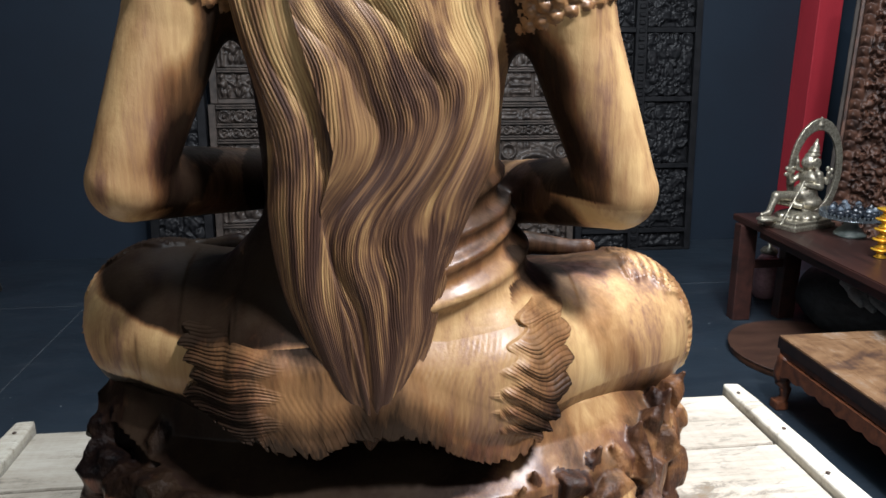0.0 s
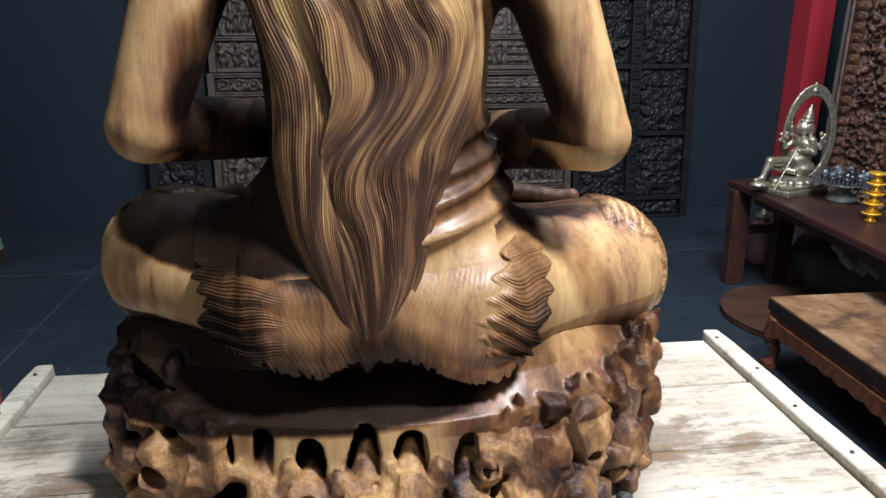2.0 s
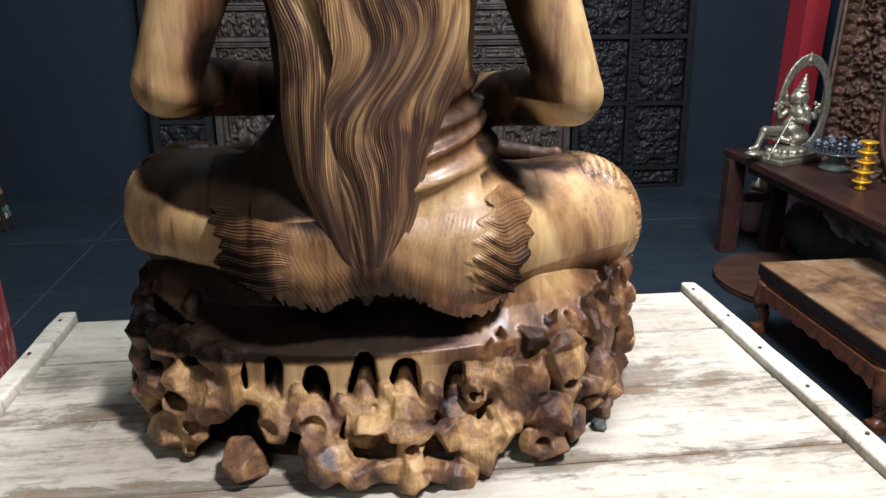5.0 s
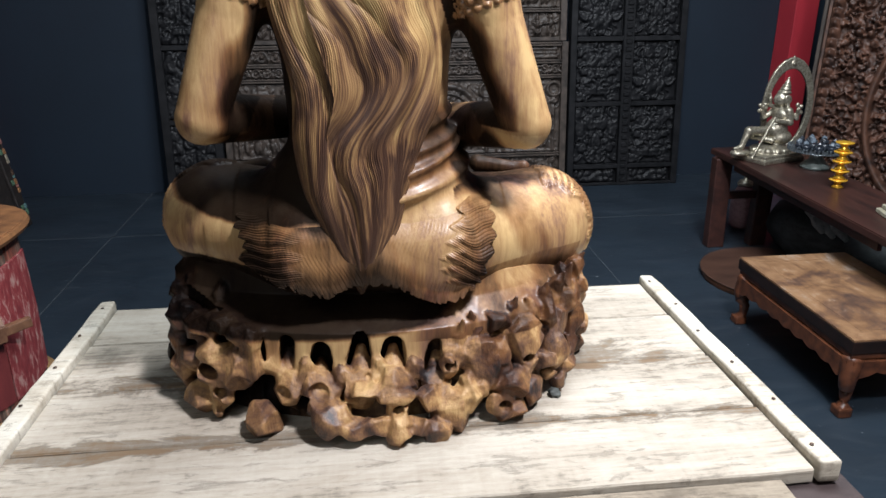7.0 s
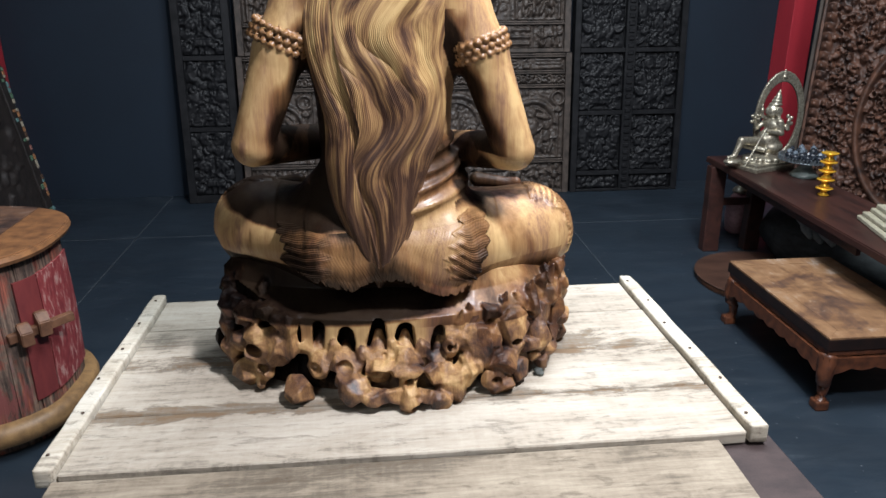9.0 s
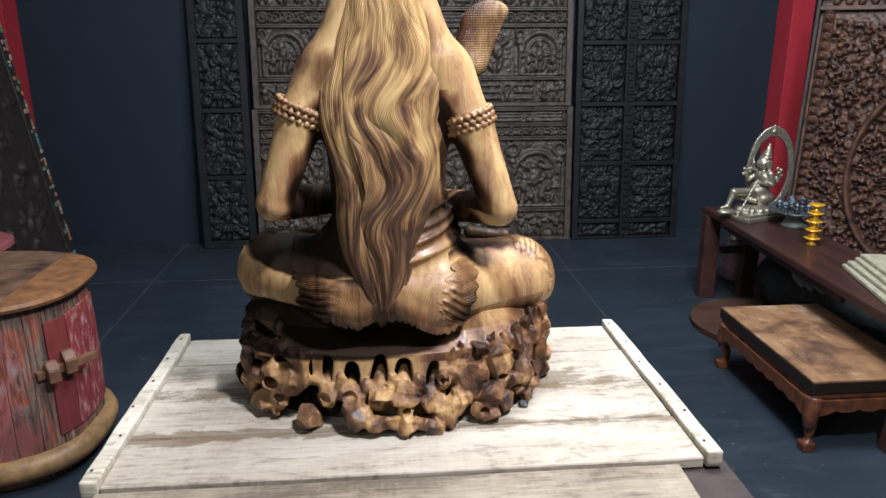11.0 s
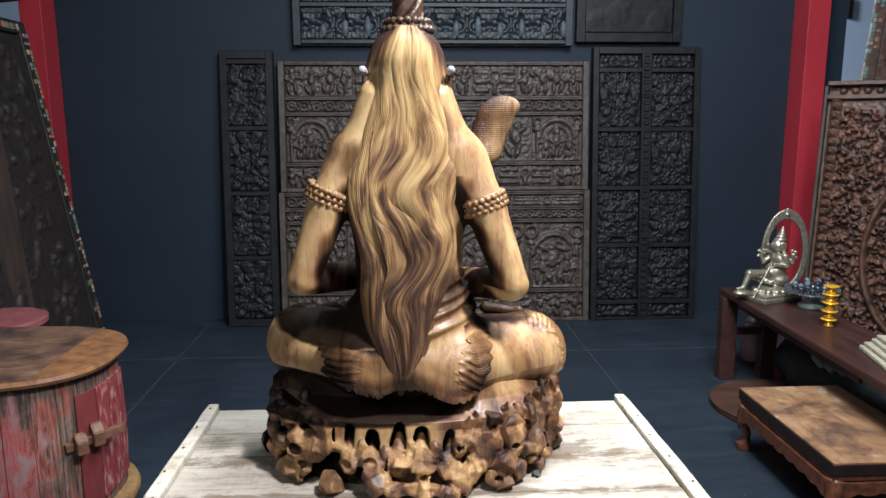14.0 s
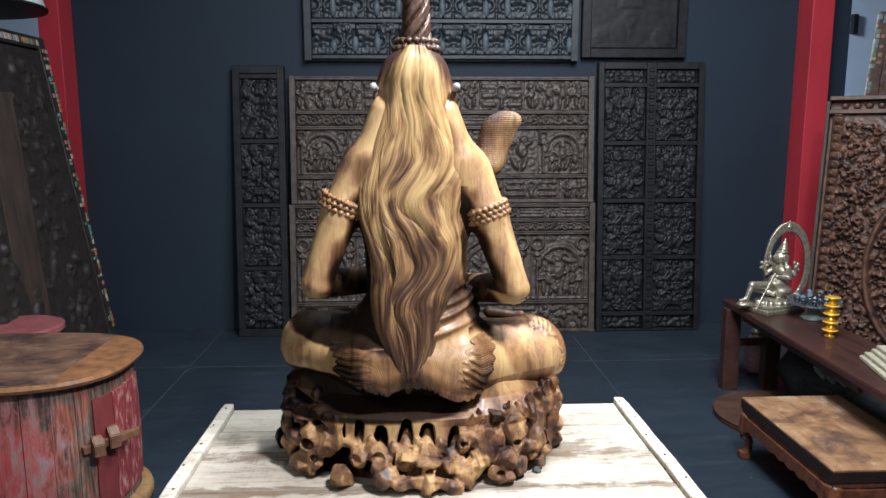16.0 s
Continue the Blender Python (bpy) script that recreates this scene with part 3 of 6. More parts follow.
    for px, py, pz, r in ((-0.174, 0.690, 0.872, 0.015), (-0.176, 0.690, 0.893, 0.012), (-0.174, 0.695, 0.912, 0.009), (-0.170, 0.665, 0.868, 0.015)):
        lump((px, py, pz), r, 0.004, 1, rng, 9, (0.8, 1, 1.4))
    for i in range(26):
        a = math.pi * (-0.06 + 1.12 * i / 25)
        for zz in (0.818, 0.856, 0.890, 0.918):
            if zz > 0.87 and math.cos(a) < 0.3:
                continue
            lump((cx + (0.250 if math.cos(a) > 0 else 0.240) * math.cos(a), cy + 0.185 * math.sin(a), zz + rng.uniform(-0.01, 0.01)), rng.uniform(0.017, 0.026), 0.004, 1, rng, 10, (rng.uniform(0.8, 1.1), 1.0, rng.uniform(0.8, 1.3)))
    # holes bored between the roots
    for px, pz, r in ((0.004, 0.846, 0.0120), (0.050, 0.836, 0.0125), (0.092, 0.829, 0.0055), (0.060, 0.858, 0.0055), (-0.125, 0.855, 0.0100), (-0.100, 0.892, 0.0080), (-0.148, 0.876, 0.0070), (-0.112, 0.832, 0.0070), (0.112, 0.822, 0.0080), (0.160, 0.846, 0.0070), (0.154, 0.868, 0.0060), (0.218, 0.812, 0.0065), (0.058, 0.795, 0.0100), (0.104, 0.795, 0.0090), (0.250, 0.858, 0.0060), (0.214, 0.890, 0.0060), (0.275, 0.885, 0.0060), (-0.030, 0.815, 0.0130), (-0.040, 0.840, 0.0110)):
        ellipsoid((px, front(px, pz, 0.012), pz), (r * 1.25, 0.034, r), 0.002, 1, carve=True)


def surface_net(f, kinds):
    s = f < 0
    nx, ny, nz = f.shape
    cells = np.zeros((nx - 1, ny - 1, nz - 1), np.int8)
    corner = [(i, j, k) for i in (0, 1) for j in (0, 1) for k in (0, 1)]
    for i, j, k in corner:
        cells += s[i:nx - 1 + i, j:ny - 1 + j, k:nz - 1 + k]
    act = np.argwhere((cells > 0) & (cells < 8))
    idx = np.full(cells.shape, -1, np.int32)
    idx[tuple(act.T)] = np.arange(len(act))
    total = np.zeros((len(act), 3))
    count = np.zeros(len(act))
    for a in corner:
        for axis in range(3):
            if a[axis]:
                continue
            b = list(a)
            b[axis] = 1
            fa = f[act[:, 0] + a[0], act[:, 1] + a[1], act[:, 2] + a[2]]
            fb = f[act[:, 0] + b[0], act[:, 1] + b[1], act[:, 2] + b[2]]
            hit = (fa < 0) != (fb < 0)
            t = np.where(hit, fa / np.where(hit, fa - fb, 1), 0)
            p = np.array(a, float)[None] + np.eye(3)[axis][None] * t[:, None]
            total += p * hit[:, None]
            count += hit
    verts = (act + total / count[:, None]) * STEP + LO
    quads = []
    for axis in range(3):
        o1, o2 = [a for a in range(3) if a != axis]
        n = list(f.shape)
        n[axis] -= 1
        lo = [slice(0, n[i]) for i in range(3)]
        hi = [slice(0, n[i]) for i in range(3)]
        hi[axis] = slice(1, n[axis] + 1)
        e = np.argwhere(s[tuple(lo)] != s[tuple(hi)])
        e = e[(e[:, o1] > 0) & (e[:, o2] > 0) & (e[:, o1] < n[o1] - 1) & (e[:, o2] < n[o2] - 1)]
        q = []
        for d1, d2 in ((0, 0), (1, 0), (1, 1), (0, 1)):
            c = e.copy()
            c[:, o1] -= d1
            c[:, o2] -= d2
            q.append(idx[tuple(c.T)])
        q = np.stack(q, 1)
        inside = s[tuple(e.T)]
        flip = inside if axis != 1 else ~inside
        q[flip] = q[flip][:, ::-1]
        quads.append(q)
    quads = np.concatenate(quads)
    k = kinds[tuple(act.T)]
    return verts, quads[(quads >= 0).all(1)], k


def hair_sheet():
    """The long hair: a grooved sheet of overlapping locks from crown to tail tip, with its strand coordinates."""
    nu, ns = 640, 520
    s = np.linspace(0, 1, ns)
    z = 1.548 - 0.596 * s
    zk = (0.950, 0.958, 0.987, 1.025, 1.065, 1.094, 1.122, 1.150, 1.182, 1.209, 1.235, 1.262, 1.300, 1.326, 1.370, 1.415, 1.458, 1.492, 1.526, 1.55)
    left = np.interp(z, zk, (0.055, 0.052, 0.038, 0.017, 0.000, -0.006, -0.009, -0.006, -0.006, -0.012, -0.019, -0.025, -0.029, -0.032, -0.025, -0.008, 0.004, 0.006, 0.020, 0.046))
    right = np.interp(z, zk, (0.059, 0.063, 0.084, 0.102, 0.113, 0.121, 0.133, 0.147, 0.151, 0.152, 0.149, 0.146, 0.154, 0.168, 0.170, 0.153, 0.142, 0.138, 0.126, 0.102))
    back = np.interp(z, (0.954, 0.975, 1.0, 1.05, 1.10, 1.2, 1.3, 1.40, 1.45, 1.50, 1.53, 1.55), (0.550, 0.545, 0.544, 0.548, 0.552, 0.554, 0.556, 0.562, 0.562, 0.556, 0.562, 0.576))
    ker = np.hanning(35)
    ker /= ker.sum()
    sm = lambda v: np.convolve(np.pad(v, 17, mode="reflect", reflect_type="odd"), ker, "valid")
    left, right, back = sm(left), sm(right), sm(back)
    u = np.linspace(-0.06, 1.06, nu)[:, None]
    half = (right - left)[None] / 2
    mid = (right + left)[None] / 2
    c = 2 * u - 1
    x = mid + half * np.sign(c) * np.minimum(np.abs(c), 1)
    upper = np.clip((z - 1.33) / 0.19, 0, 1)[None]
    upper = upper * upper * (3 - 2 * upper)
    depth = (0.022 + 0.045 * upper + 0.020 * np.exp(-((z[None] - 1.36) / 0.05) ** 2)) * np.clip(half / 0.07, 0.15, 1)
    bulge = depth * np.abs(c) ** (3.0 - 0.9 * upper) + np.maximum(np.abs(c) - 1, 0) * 0.42
    S = s[None]
    # the locks sway to and fro; the outer strands keep to the outline
    sway = np.clip(S / 0.22, 0, 1) * (0.62 + 0.38 * np.clip((S - 0.35) / 0.2, 0, 1)) * np.clip((1.0 - S) / 0.34, 0.08, 1) * (1 - np.abs(c).clip(0, 1) ** 3)
    wave = 19.6 * (S - 0.571) + 1.57 + 0.5 * np.sin(5 * u + 4 * S)
    inner = u - sway * (0.100 * np.sin(wave) + 0.022 * np.sin(2.1 * wave + 4 * u)) + 0.004 * np.sin(60 * S + 11 * u)
    outer = u + 0.030 * np.sin(14 * S + 1.0) * np.clip(S / 0.2, 0, 1) + 0.004 * np.sin(47 * S + 9 * u)
    seam = np.interp(s, (0, 0.2, 0.45, 0.585, 0.64, 0.70, 0.80, 0.92, 1.0), (0.16, 0.20, 0.22, 0.25, 0.285, 0.25, 0.34, 0.42, 0.47))[None]
    side = np.clip((seam - u) / 0.016 + 0.5, 0, 1)
    warp = np.where(u < seam, outer, inner + 0.37)
    wide = np.sin(2 * np.pi * (warp * 2.0 + 0.35 * S)) + 0.6 * np.sin(2 * np.pi * (warp * 4.1 - 0.7 * S) + 1.3)
    lock = np.abs(np.sin(np.pi * (warp * 4.6 + 0.7 * np.sin(4.0 * S + 3 * u)))) ** 0.8
    tooth = warp * 72 + 1.3 * np.sin(4.2 * S + 7 * u) + 0.4 * np.sin(15 * S + 15 * u)
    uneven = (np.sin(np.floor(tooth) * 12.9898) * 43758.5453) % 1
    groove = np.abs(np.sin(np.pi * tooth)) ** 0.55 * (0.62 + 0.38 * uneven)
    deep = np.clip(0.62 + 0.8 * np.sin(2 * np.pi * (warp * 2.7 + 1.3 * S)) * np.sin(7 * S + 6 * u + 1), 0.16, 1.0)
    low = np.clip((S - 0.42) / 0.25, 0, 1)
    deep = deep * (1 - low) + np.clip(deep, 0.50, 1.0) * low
    fade = np.clip((1.0 - np.abs(c)) / 0.06, 0, 1)
    amp = np.clip(half / 0.06, 0.25, 1)
    valley = np.exp(-((u - seam - 0.012) / 0.022) ** 2)
    over = 0.0008 * side * np.clip(S / 0.3, 0, 1)
    y = back[None] + bulge - fade * amp * (0.0030 * lock + 0.0020 * wide + 0.00150 * deep * groove + over - 0.0008 * valley) + 0.002
    verts = np.stack((x, y, np.broadcast_to(z[None], x.shape)), -1).reshape(-1, 3)
    i = np.arange(nu - 1)[:, None] * ns + np.arange(ns - 1)[None]
    quads = np.stack((i, i + ns, i + ns + 1, i + 1), -1).reshape(-1, 4)
    uv = np.stack((np.broadcast_to(warp, x.shape), np.broadcast_to(S, x.shape)), -1).reshape(-1, 2)
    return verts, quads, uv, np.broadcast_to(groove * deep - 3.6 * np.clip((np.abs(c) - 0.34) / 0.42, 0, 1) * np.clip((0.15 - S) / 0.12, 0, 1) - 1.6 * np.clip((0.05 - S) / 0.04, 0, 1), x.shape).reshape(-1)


def first_hit(x, z):
    """How far towards the viewer's side the solid reaches at each x, z."""
    inside = FIELD < 0
    j = np.argmax(inside, 1)
    hit = np.take_along_axis(FIELD, j[:, None], 1)[:, 0]
    pre = np.take_along_axis(FIELD, np.maximum(j - 1, 0)[:, None], 1)[:, 0]
    depth = GY[j] - STEP * np.where(j > 0, hit / np.minimum(hit - pre, -1e-6), 0)
    depth = np.where(inside.any(1), depth, np.nan)
    fx, fz = (x - LO[0]) / STEP, (z - LO[2]) / STEP
    i, k = np.floor(fx).astype(int), np.floor(fz).astype(int)
    a, b = fx - i, fz - k
    return depth[i, k] * (1 - a) * (1 - b) + depth[i + 1, k] * a * (1 - b) + depth[i, k + 1] * (1 - a) * b + depth[i + 1, k + 1] * a * b


def skin_sheet():
    """The animal skin under the figure: a thin sheet with combed side fringes and a torn hem."""
    nu, nv = 900, 440
    x, z = np.meshgrid(np.linspace(-0.092, 0.226, nu), np.linspace(0.922, 1.078, nv), indexing="ij")
    hem = np.interp(x, (-0.085, -0.073, -0.035, 0.021, 0.051, 0.084, 0.141, 0.163, 0.188, 0.205, 0.23), (0.990, 0.980, 0.966, 0.950, 0.964, 0.966, 0.938, 0.938, 0.952, 0.968, 1.0))
    lean = x + 0.45 * (z - 0.95) * np.where(x < 0.06, 1.0, -0.6)
    ph = lean * 58 + 0.9 * np.sin(lean * 71) + 0.5 * np.sin(lean * 33)
    hash1 = (np.sin(np.floor(ph) * 12.9898) * 43758.5453) % 1
    tuft = np.abs(ph % 1 - 0.25 - 0.4 * hash1) / 0.75
    ph2 = lean * 185 + 0.6 * np.sin(lean * 57)
    hash2 = (np.sin(np.floor(ph2) * 78.233) * 43758.5453) % 1
    tuft2 = (1 - (ph2 % 1)) * (0.3 + 0.9 * hash2)
    edge = hem + 0.008 * tuft * (0.25 + 0.9 * hash1) + 0.0025 * tuft2 - 0.002
    back = first_hit(x, np.maximum(z, np.minimum(hem + 0.012, 1.07)))
    for r in range(3):
        pad = np.pad(back, ((6, 6), (6, 6)), mode="edge")
        back = sum(pad[6 + d:6 + d + nu, 6:6 + nv] for d in range(-6, 7)) / 13
        pad = np.pad(back, ((6, 6), (6, 6)), mode="edge")
        back = sum(pad[6:6 + nu, 6 + d:6 + d + nv] for d in range(-6, 7)) / 13
    # combed strands: right fringe sweeps outward and down, left fringe runs level
    cr = np.clip((x - 0.150) / 0.06, 0, 1.2)
    vr = z + 0.008 * np.sin(cr * 2.4) + 0.030 * np.sqrt(cr) * np.clip((1.035 - z) / 0.07, 0, 1) + 0.0014 * np.sin(x * 160 + z * 60)
    cl = np.clip((0.0 - x) / 0.08, 0, 1.2)
    vl = z + 0.016 * cl ** 2 - 0.010 * cl + 0.0016 * np.sin(x * 120 + z * 70)
    br, bl = (vr / 0.0105) % 1, (vl / 0.0105) % 1
    wr = 0.5 - 0.5 * np.cos(2 * np.pi * br)
    wl = 0.5 - 0.5 * np.cos(2 * np.pi * bl)
    start_r = np.interp(z, (0.945, 0.965, 0.99, 1.02, 1.045, 1.06), (0.175, 0.150, 0.146, 0.160, 0.172, 0.172))
    on_r = np.clip((x - start_r + 0.006 * np.sin(z * 400)) / 0.02, 0, 1) * np.clip((z - 0.948) / 0.012, 0, 1)
    on_l = np.clip((-0.008 - x + 0.008 * np.sin(z * 310)) / 0.03, 0, 1) * np.clip((z - 0.958) / 0.012, 0, 1)
    end_r = np.interp(z, (0.93, 0.95, 0.975, 1.0, 1.03, 1.056, 1.065), (0.168, 0.186, 0.203, 0.213, 0.215, 0.212, 0.205)) - 0.009 * np.abs(2 * br - 1) ** 1.5
    end_l = -0.080 + 0.010 * np.abs(2 * bl - 1) ** 1.5 + 0.006 * np.sin(z * 140)
    top = np.interp(x, (-0.09, -0.03, 0.03, 0.114, 0.16, 0.176, 0.20, 0.23), (1.044, 1.044, 1.046, 1.043, 1.050, 1.054, 1.046, 1.036))
    mask = (z > edge) & (x < end_r) & (x > end_l) & (z < top + 0.006)
    strand_r = np.abs(np.sin(np.pi * vr / 0.0021)) ** 0.7
    strand_l = np.abs(np.sin(np.pi * vl / 0.0023)) ** 0.7
    fur = np.sin(lean * 1500 + 3 * np.sin(z * 90)) * (0.6 + 0.4 * np.sin(z * 210 + x * 90))
    thick = 0.0050 + on_r * (0.0028 * wr + 0.0013 * strand_r) + on_l * (0.0018 * wl + 0.0019 * strand_l)
    thick = thick + 0.00009 * fur * (1 - on_r) * (1 - on_l) + 0.0005 * tuft2 * (1 - on_l) * (1 - on_r) * np.clip((hem + 0.032 - z) / 0.022, 0, 1) + 0.011 * np.clip((hem + 0.045 - z) / 0.045, 0, 1) ** 1.5
    soft = np.clip((top - z) / (0.034 - 0.027 * np.clip(on_r * 3, 0, 1)), 0, 1)
    soft = soft * soft * (3 - 2 * soft)
    y = back - thick * soft - 0.0004 + 0.004 * (1 - soft)
    near = mask.copy()
    near[1:] |= mask[:-1]
    near[:-1] |= mask[1:]
    near[:, 1:] |= mask[:, :-1]
    near[:, :-1] |= mask[:, 1:]
    y = np.where(mask, y, y + 0.016)
    # last term paints the lap's soft shade edge along the west top
    tone = 0.20 + 0.28 * np.clip((0.135 - x) / 0.07, 0, 1) + 0.07 * np.sin(x * 45 + z * 30) + 0.08 * on_l + 0.34 * on_r * np.clip(1.25 - (z - 0.95) / 0.09, 0.45, 1) + 0.28 * np.clip((hem + 0.034 - z) / 0.03, 0, 1) + 0.02 * fur + 0.60 * np.clip((z - top + 0.022 + 0.006 * np.sin(x * 60)) / 0.018, 0, 1) * np.clip((0.05 - x) / 0.03, 0, 1)
    verts = np.stack((x, y, z), -1).reshape(-1, 3)
    i = np.arange(nu - 1)[:, None] * nv + np.arange(nv - 1)[None]
    keep = near[:-1, :-1] & near[1:, :-1] & near[:-1, 1:] & near[1:, 1:] & ~np.isnan(y[:-1, :-1] + y[1:, :-1] + y[:-1, 1:] + y[1:, 1:])
    quads = np.stack((i, i + nv, i + nv + 1, i + 1), -1)[keep].reshape(-1, 4)
    verts = np.nan_to_num(verts)
    used, inv = np.unique(quads, return_inverse=True)
    return verts[used], inv.reshape(-1, 4), tone.reshape(-1)[used]


def core_and_shade(p):
    """How dark the figure's wood is painted (0 to 1): brown core wood, and shade put into the tone."""
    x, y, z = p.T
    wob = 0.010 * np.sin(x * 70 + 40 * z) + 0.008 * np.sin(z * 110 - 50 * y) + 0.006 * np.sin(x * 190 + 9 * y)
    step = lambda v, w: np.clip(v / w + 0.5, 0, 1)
    # dark core, widened at lap and plinth to paint their shade, narrow through thighs
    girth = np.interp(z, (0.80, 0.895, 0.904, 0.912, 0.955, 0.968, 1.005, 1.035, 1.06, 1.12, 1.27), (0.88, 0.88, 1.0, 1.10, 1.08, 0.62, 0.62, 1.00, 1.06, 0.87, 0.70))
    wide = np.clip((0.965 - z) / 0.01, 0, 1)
    # shaded recess at the plinth's west end, painted as dark as the core
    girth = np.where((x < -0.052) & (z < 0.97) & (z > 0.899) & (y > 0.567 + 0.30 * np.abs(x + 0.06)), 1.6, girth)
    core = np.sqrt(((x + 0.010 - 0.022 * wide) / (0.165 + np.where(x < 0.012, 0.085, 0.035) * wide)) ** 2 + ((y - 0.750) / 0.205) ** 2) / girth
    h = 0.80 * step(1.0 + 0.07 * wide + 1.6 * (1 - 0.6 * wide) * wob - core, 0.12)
    # the forearm's shadow on the thigh, painted in beside the waist
    arm_shadow = np.sqrt(((x - 0.196) / 0.044) ** 2 + ((y - 0.650) / 0.080) ** 2 + ((z - 1.085) / 0.046) ** 2)
    h = np.maximum(h, 0.74 * step(1.0 + 3 * wob - arm_shadow, 0.35))
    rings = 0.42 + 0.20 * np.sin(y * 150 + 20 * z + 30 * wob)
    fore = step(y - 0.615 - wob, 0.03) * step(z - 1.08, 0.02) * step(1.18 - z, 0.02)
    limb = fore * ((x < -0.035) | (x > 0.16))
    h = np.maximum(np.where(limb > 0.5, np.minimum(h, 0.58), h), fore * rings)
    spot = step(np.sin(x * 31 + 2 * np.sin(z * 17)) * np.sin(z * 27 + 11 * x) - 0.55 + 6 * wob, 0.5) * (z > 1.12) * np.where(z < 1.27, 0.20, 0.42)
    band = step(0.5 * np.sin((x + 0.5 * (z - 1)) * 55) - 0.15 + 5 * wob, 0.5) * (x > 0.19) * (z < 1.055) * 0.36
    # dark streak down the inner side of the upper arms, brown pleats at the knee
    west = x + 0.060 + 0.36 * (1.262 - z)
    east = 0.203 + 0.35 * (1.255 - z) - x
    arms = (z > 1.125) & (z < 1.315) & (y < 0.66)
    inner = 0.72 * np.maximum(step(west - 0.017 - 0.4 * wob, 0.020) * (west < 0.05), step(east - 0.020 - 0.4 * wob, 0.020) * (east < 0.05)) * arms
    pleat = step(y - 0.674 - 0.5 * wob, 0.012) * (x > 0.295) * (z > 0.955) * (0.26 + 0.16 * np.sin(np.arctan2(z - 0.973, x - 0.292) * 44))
    # lap and upper waist folds darkened to blue-brown
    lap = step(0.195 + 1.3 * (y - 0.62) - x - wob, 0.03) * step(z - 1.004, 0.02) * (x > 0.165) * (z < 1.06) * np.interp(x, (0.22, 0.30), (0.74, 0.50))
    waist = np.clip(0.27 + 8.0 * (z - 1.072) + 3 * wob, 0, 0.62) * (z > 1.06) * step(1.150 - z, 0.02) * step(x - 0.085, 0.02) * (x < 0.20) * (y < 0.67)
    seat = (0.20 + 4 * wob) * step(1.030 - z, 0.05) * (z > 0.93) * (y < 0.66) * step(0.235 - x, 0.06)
    # partial shade on the plinth's east mound, put into its tone
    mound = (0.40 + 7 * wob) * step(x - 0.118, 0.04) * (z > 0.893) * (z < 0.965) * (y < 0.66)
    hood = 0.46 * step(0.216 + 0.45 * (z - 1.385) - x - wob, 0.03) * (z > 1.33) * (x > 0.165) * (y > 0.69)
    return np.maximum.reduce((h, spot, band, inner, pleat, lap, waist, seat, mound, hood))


set_grid((-0.26, 0.40, 0.900), (0.43, 0.95, 1.70), 0.0023)
build_statue()
v1, q1, k1 = surface_net(FIELD, KIND)
h1 = core_and_shade(v1)
v3, q3, h3 = skin_sheet()
set_grid((-0.22, 0.44, 0.783), (0.38, 0.93, 0.985), 0.0016)
build_base()
v4, q4, k4 = surface_net(FIELD, KIND)
del FIELD, KIND
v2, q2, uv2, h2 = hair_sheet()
verts_all = np.concatenate((v1, v2, v3, v4))
quads_all = np.concatenate((q1, q2 + len(v1), q3 + len(v1) + len(v2), q4 + len(v1) + len(v2) + len(v3)))
tone_shade_all = np.concatenate((h1, h2, h3, core_and_shade(v4)))
me = bpy.data.meshes.new("seated_statue")
me.vertices.add(len(verts_all))
me.vertices.foreach_set("co", verts_all.astype(np.float32).ravel())
me.loops.add(quads_all.size)
me.loops.foreach_set("vertex_index", quads_all.astype(np.int32).ravel())
me.polygons.add(len(quads_all))
me.polygons.foreach_set("loop_start", np.arange(0, quads_all.size, 4, dtype=np.int32))
me.polygons.foreach_set("loop_total", np.full(len(quads_all), 4, np.int32))
table = np.array([0, 1, 0, 3, 5, 4, 6])
slot = np.concatenate((table[k1[q1[:, 0]]], np.full(len(q2), 2), np.zeros(len(q3), int), table[k4[q4[:, 0]]]))
me.polygons.foreach_set("material_index", slot.astype(np.int32))
me.polygons.foreach_set("use_smooth", np.ones(len(quads_all), bool))
me.update(calc_edges=True)
uvl = me.uv_layers.new(name="strand")
uv_all = np.concatenate((np.zeros((len(v1), 2)), uv2, np.zeros((len(v3) + len(v4), 2))))[quads_all.ravel()]
uvl.data.foreach_set("uv", uv_all.astype(np.float32).ravel())
tone_and_shade = me.attributes.new("tone_and_shade", "FLOAT", "POINT")
tone_and_shade.data.foreach_set("value", tone_shade_all.astype(np.float32))
me.validate()
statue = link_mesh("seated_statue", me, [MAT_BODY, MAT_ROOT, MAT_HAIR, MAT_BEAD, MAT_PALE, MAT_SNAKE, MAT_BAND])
tagged(statue, "carved acacia seated figure with long grooved hair on a root base", "statue")

# ---------------------------------------------------------------- platform


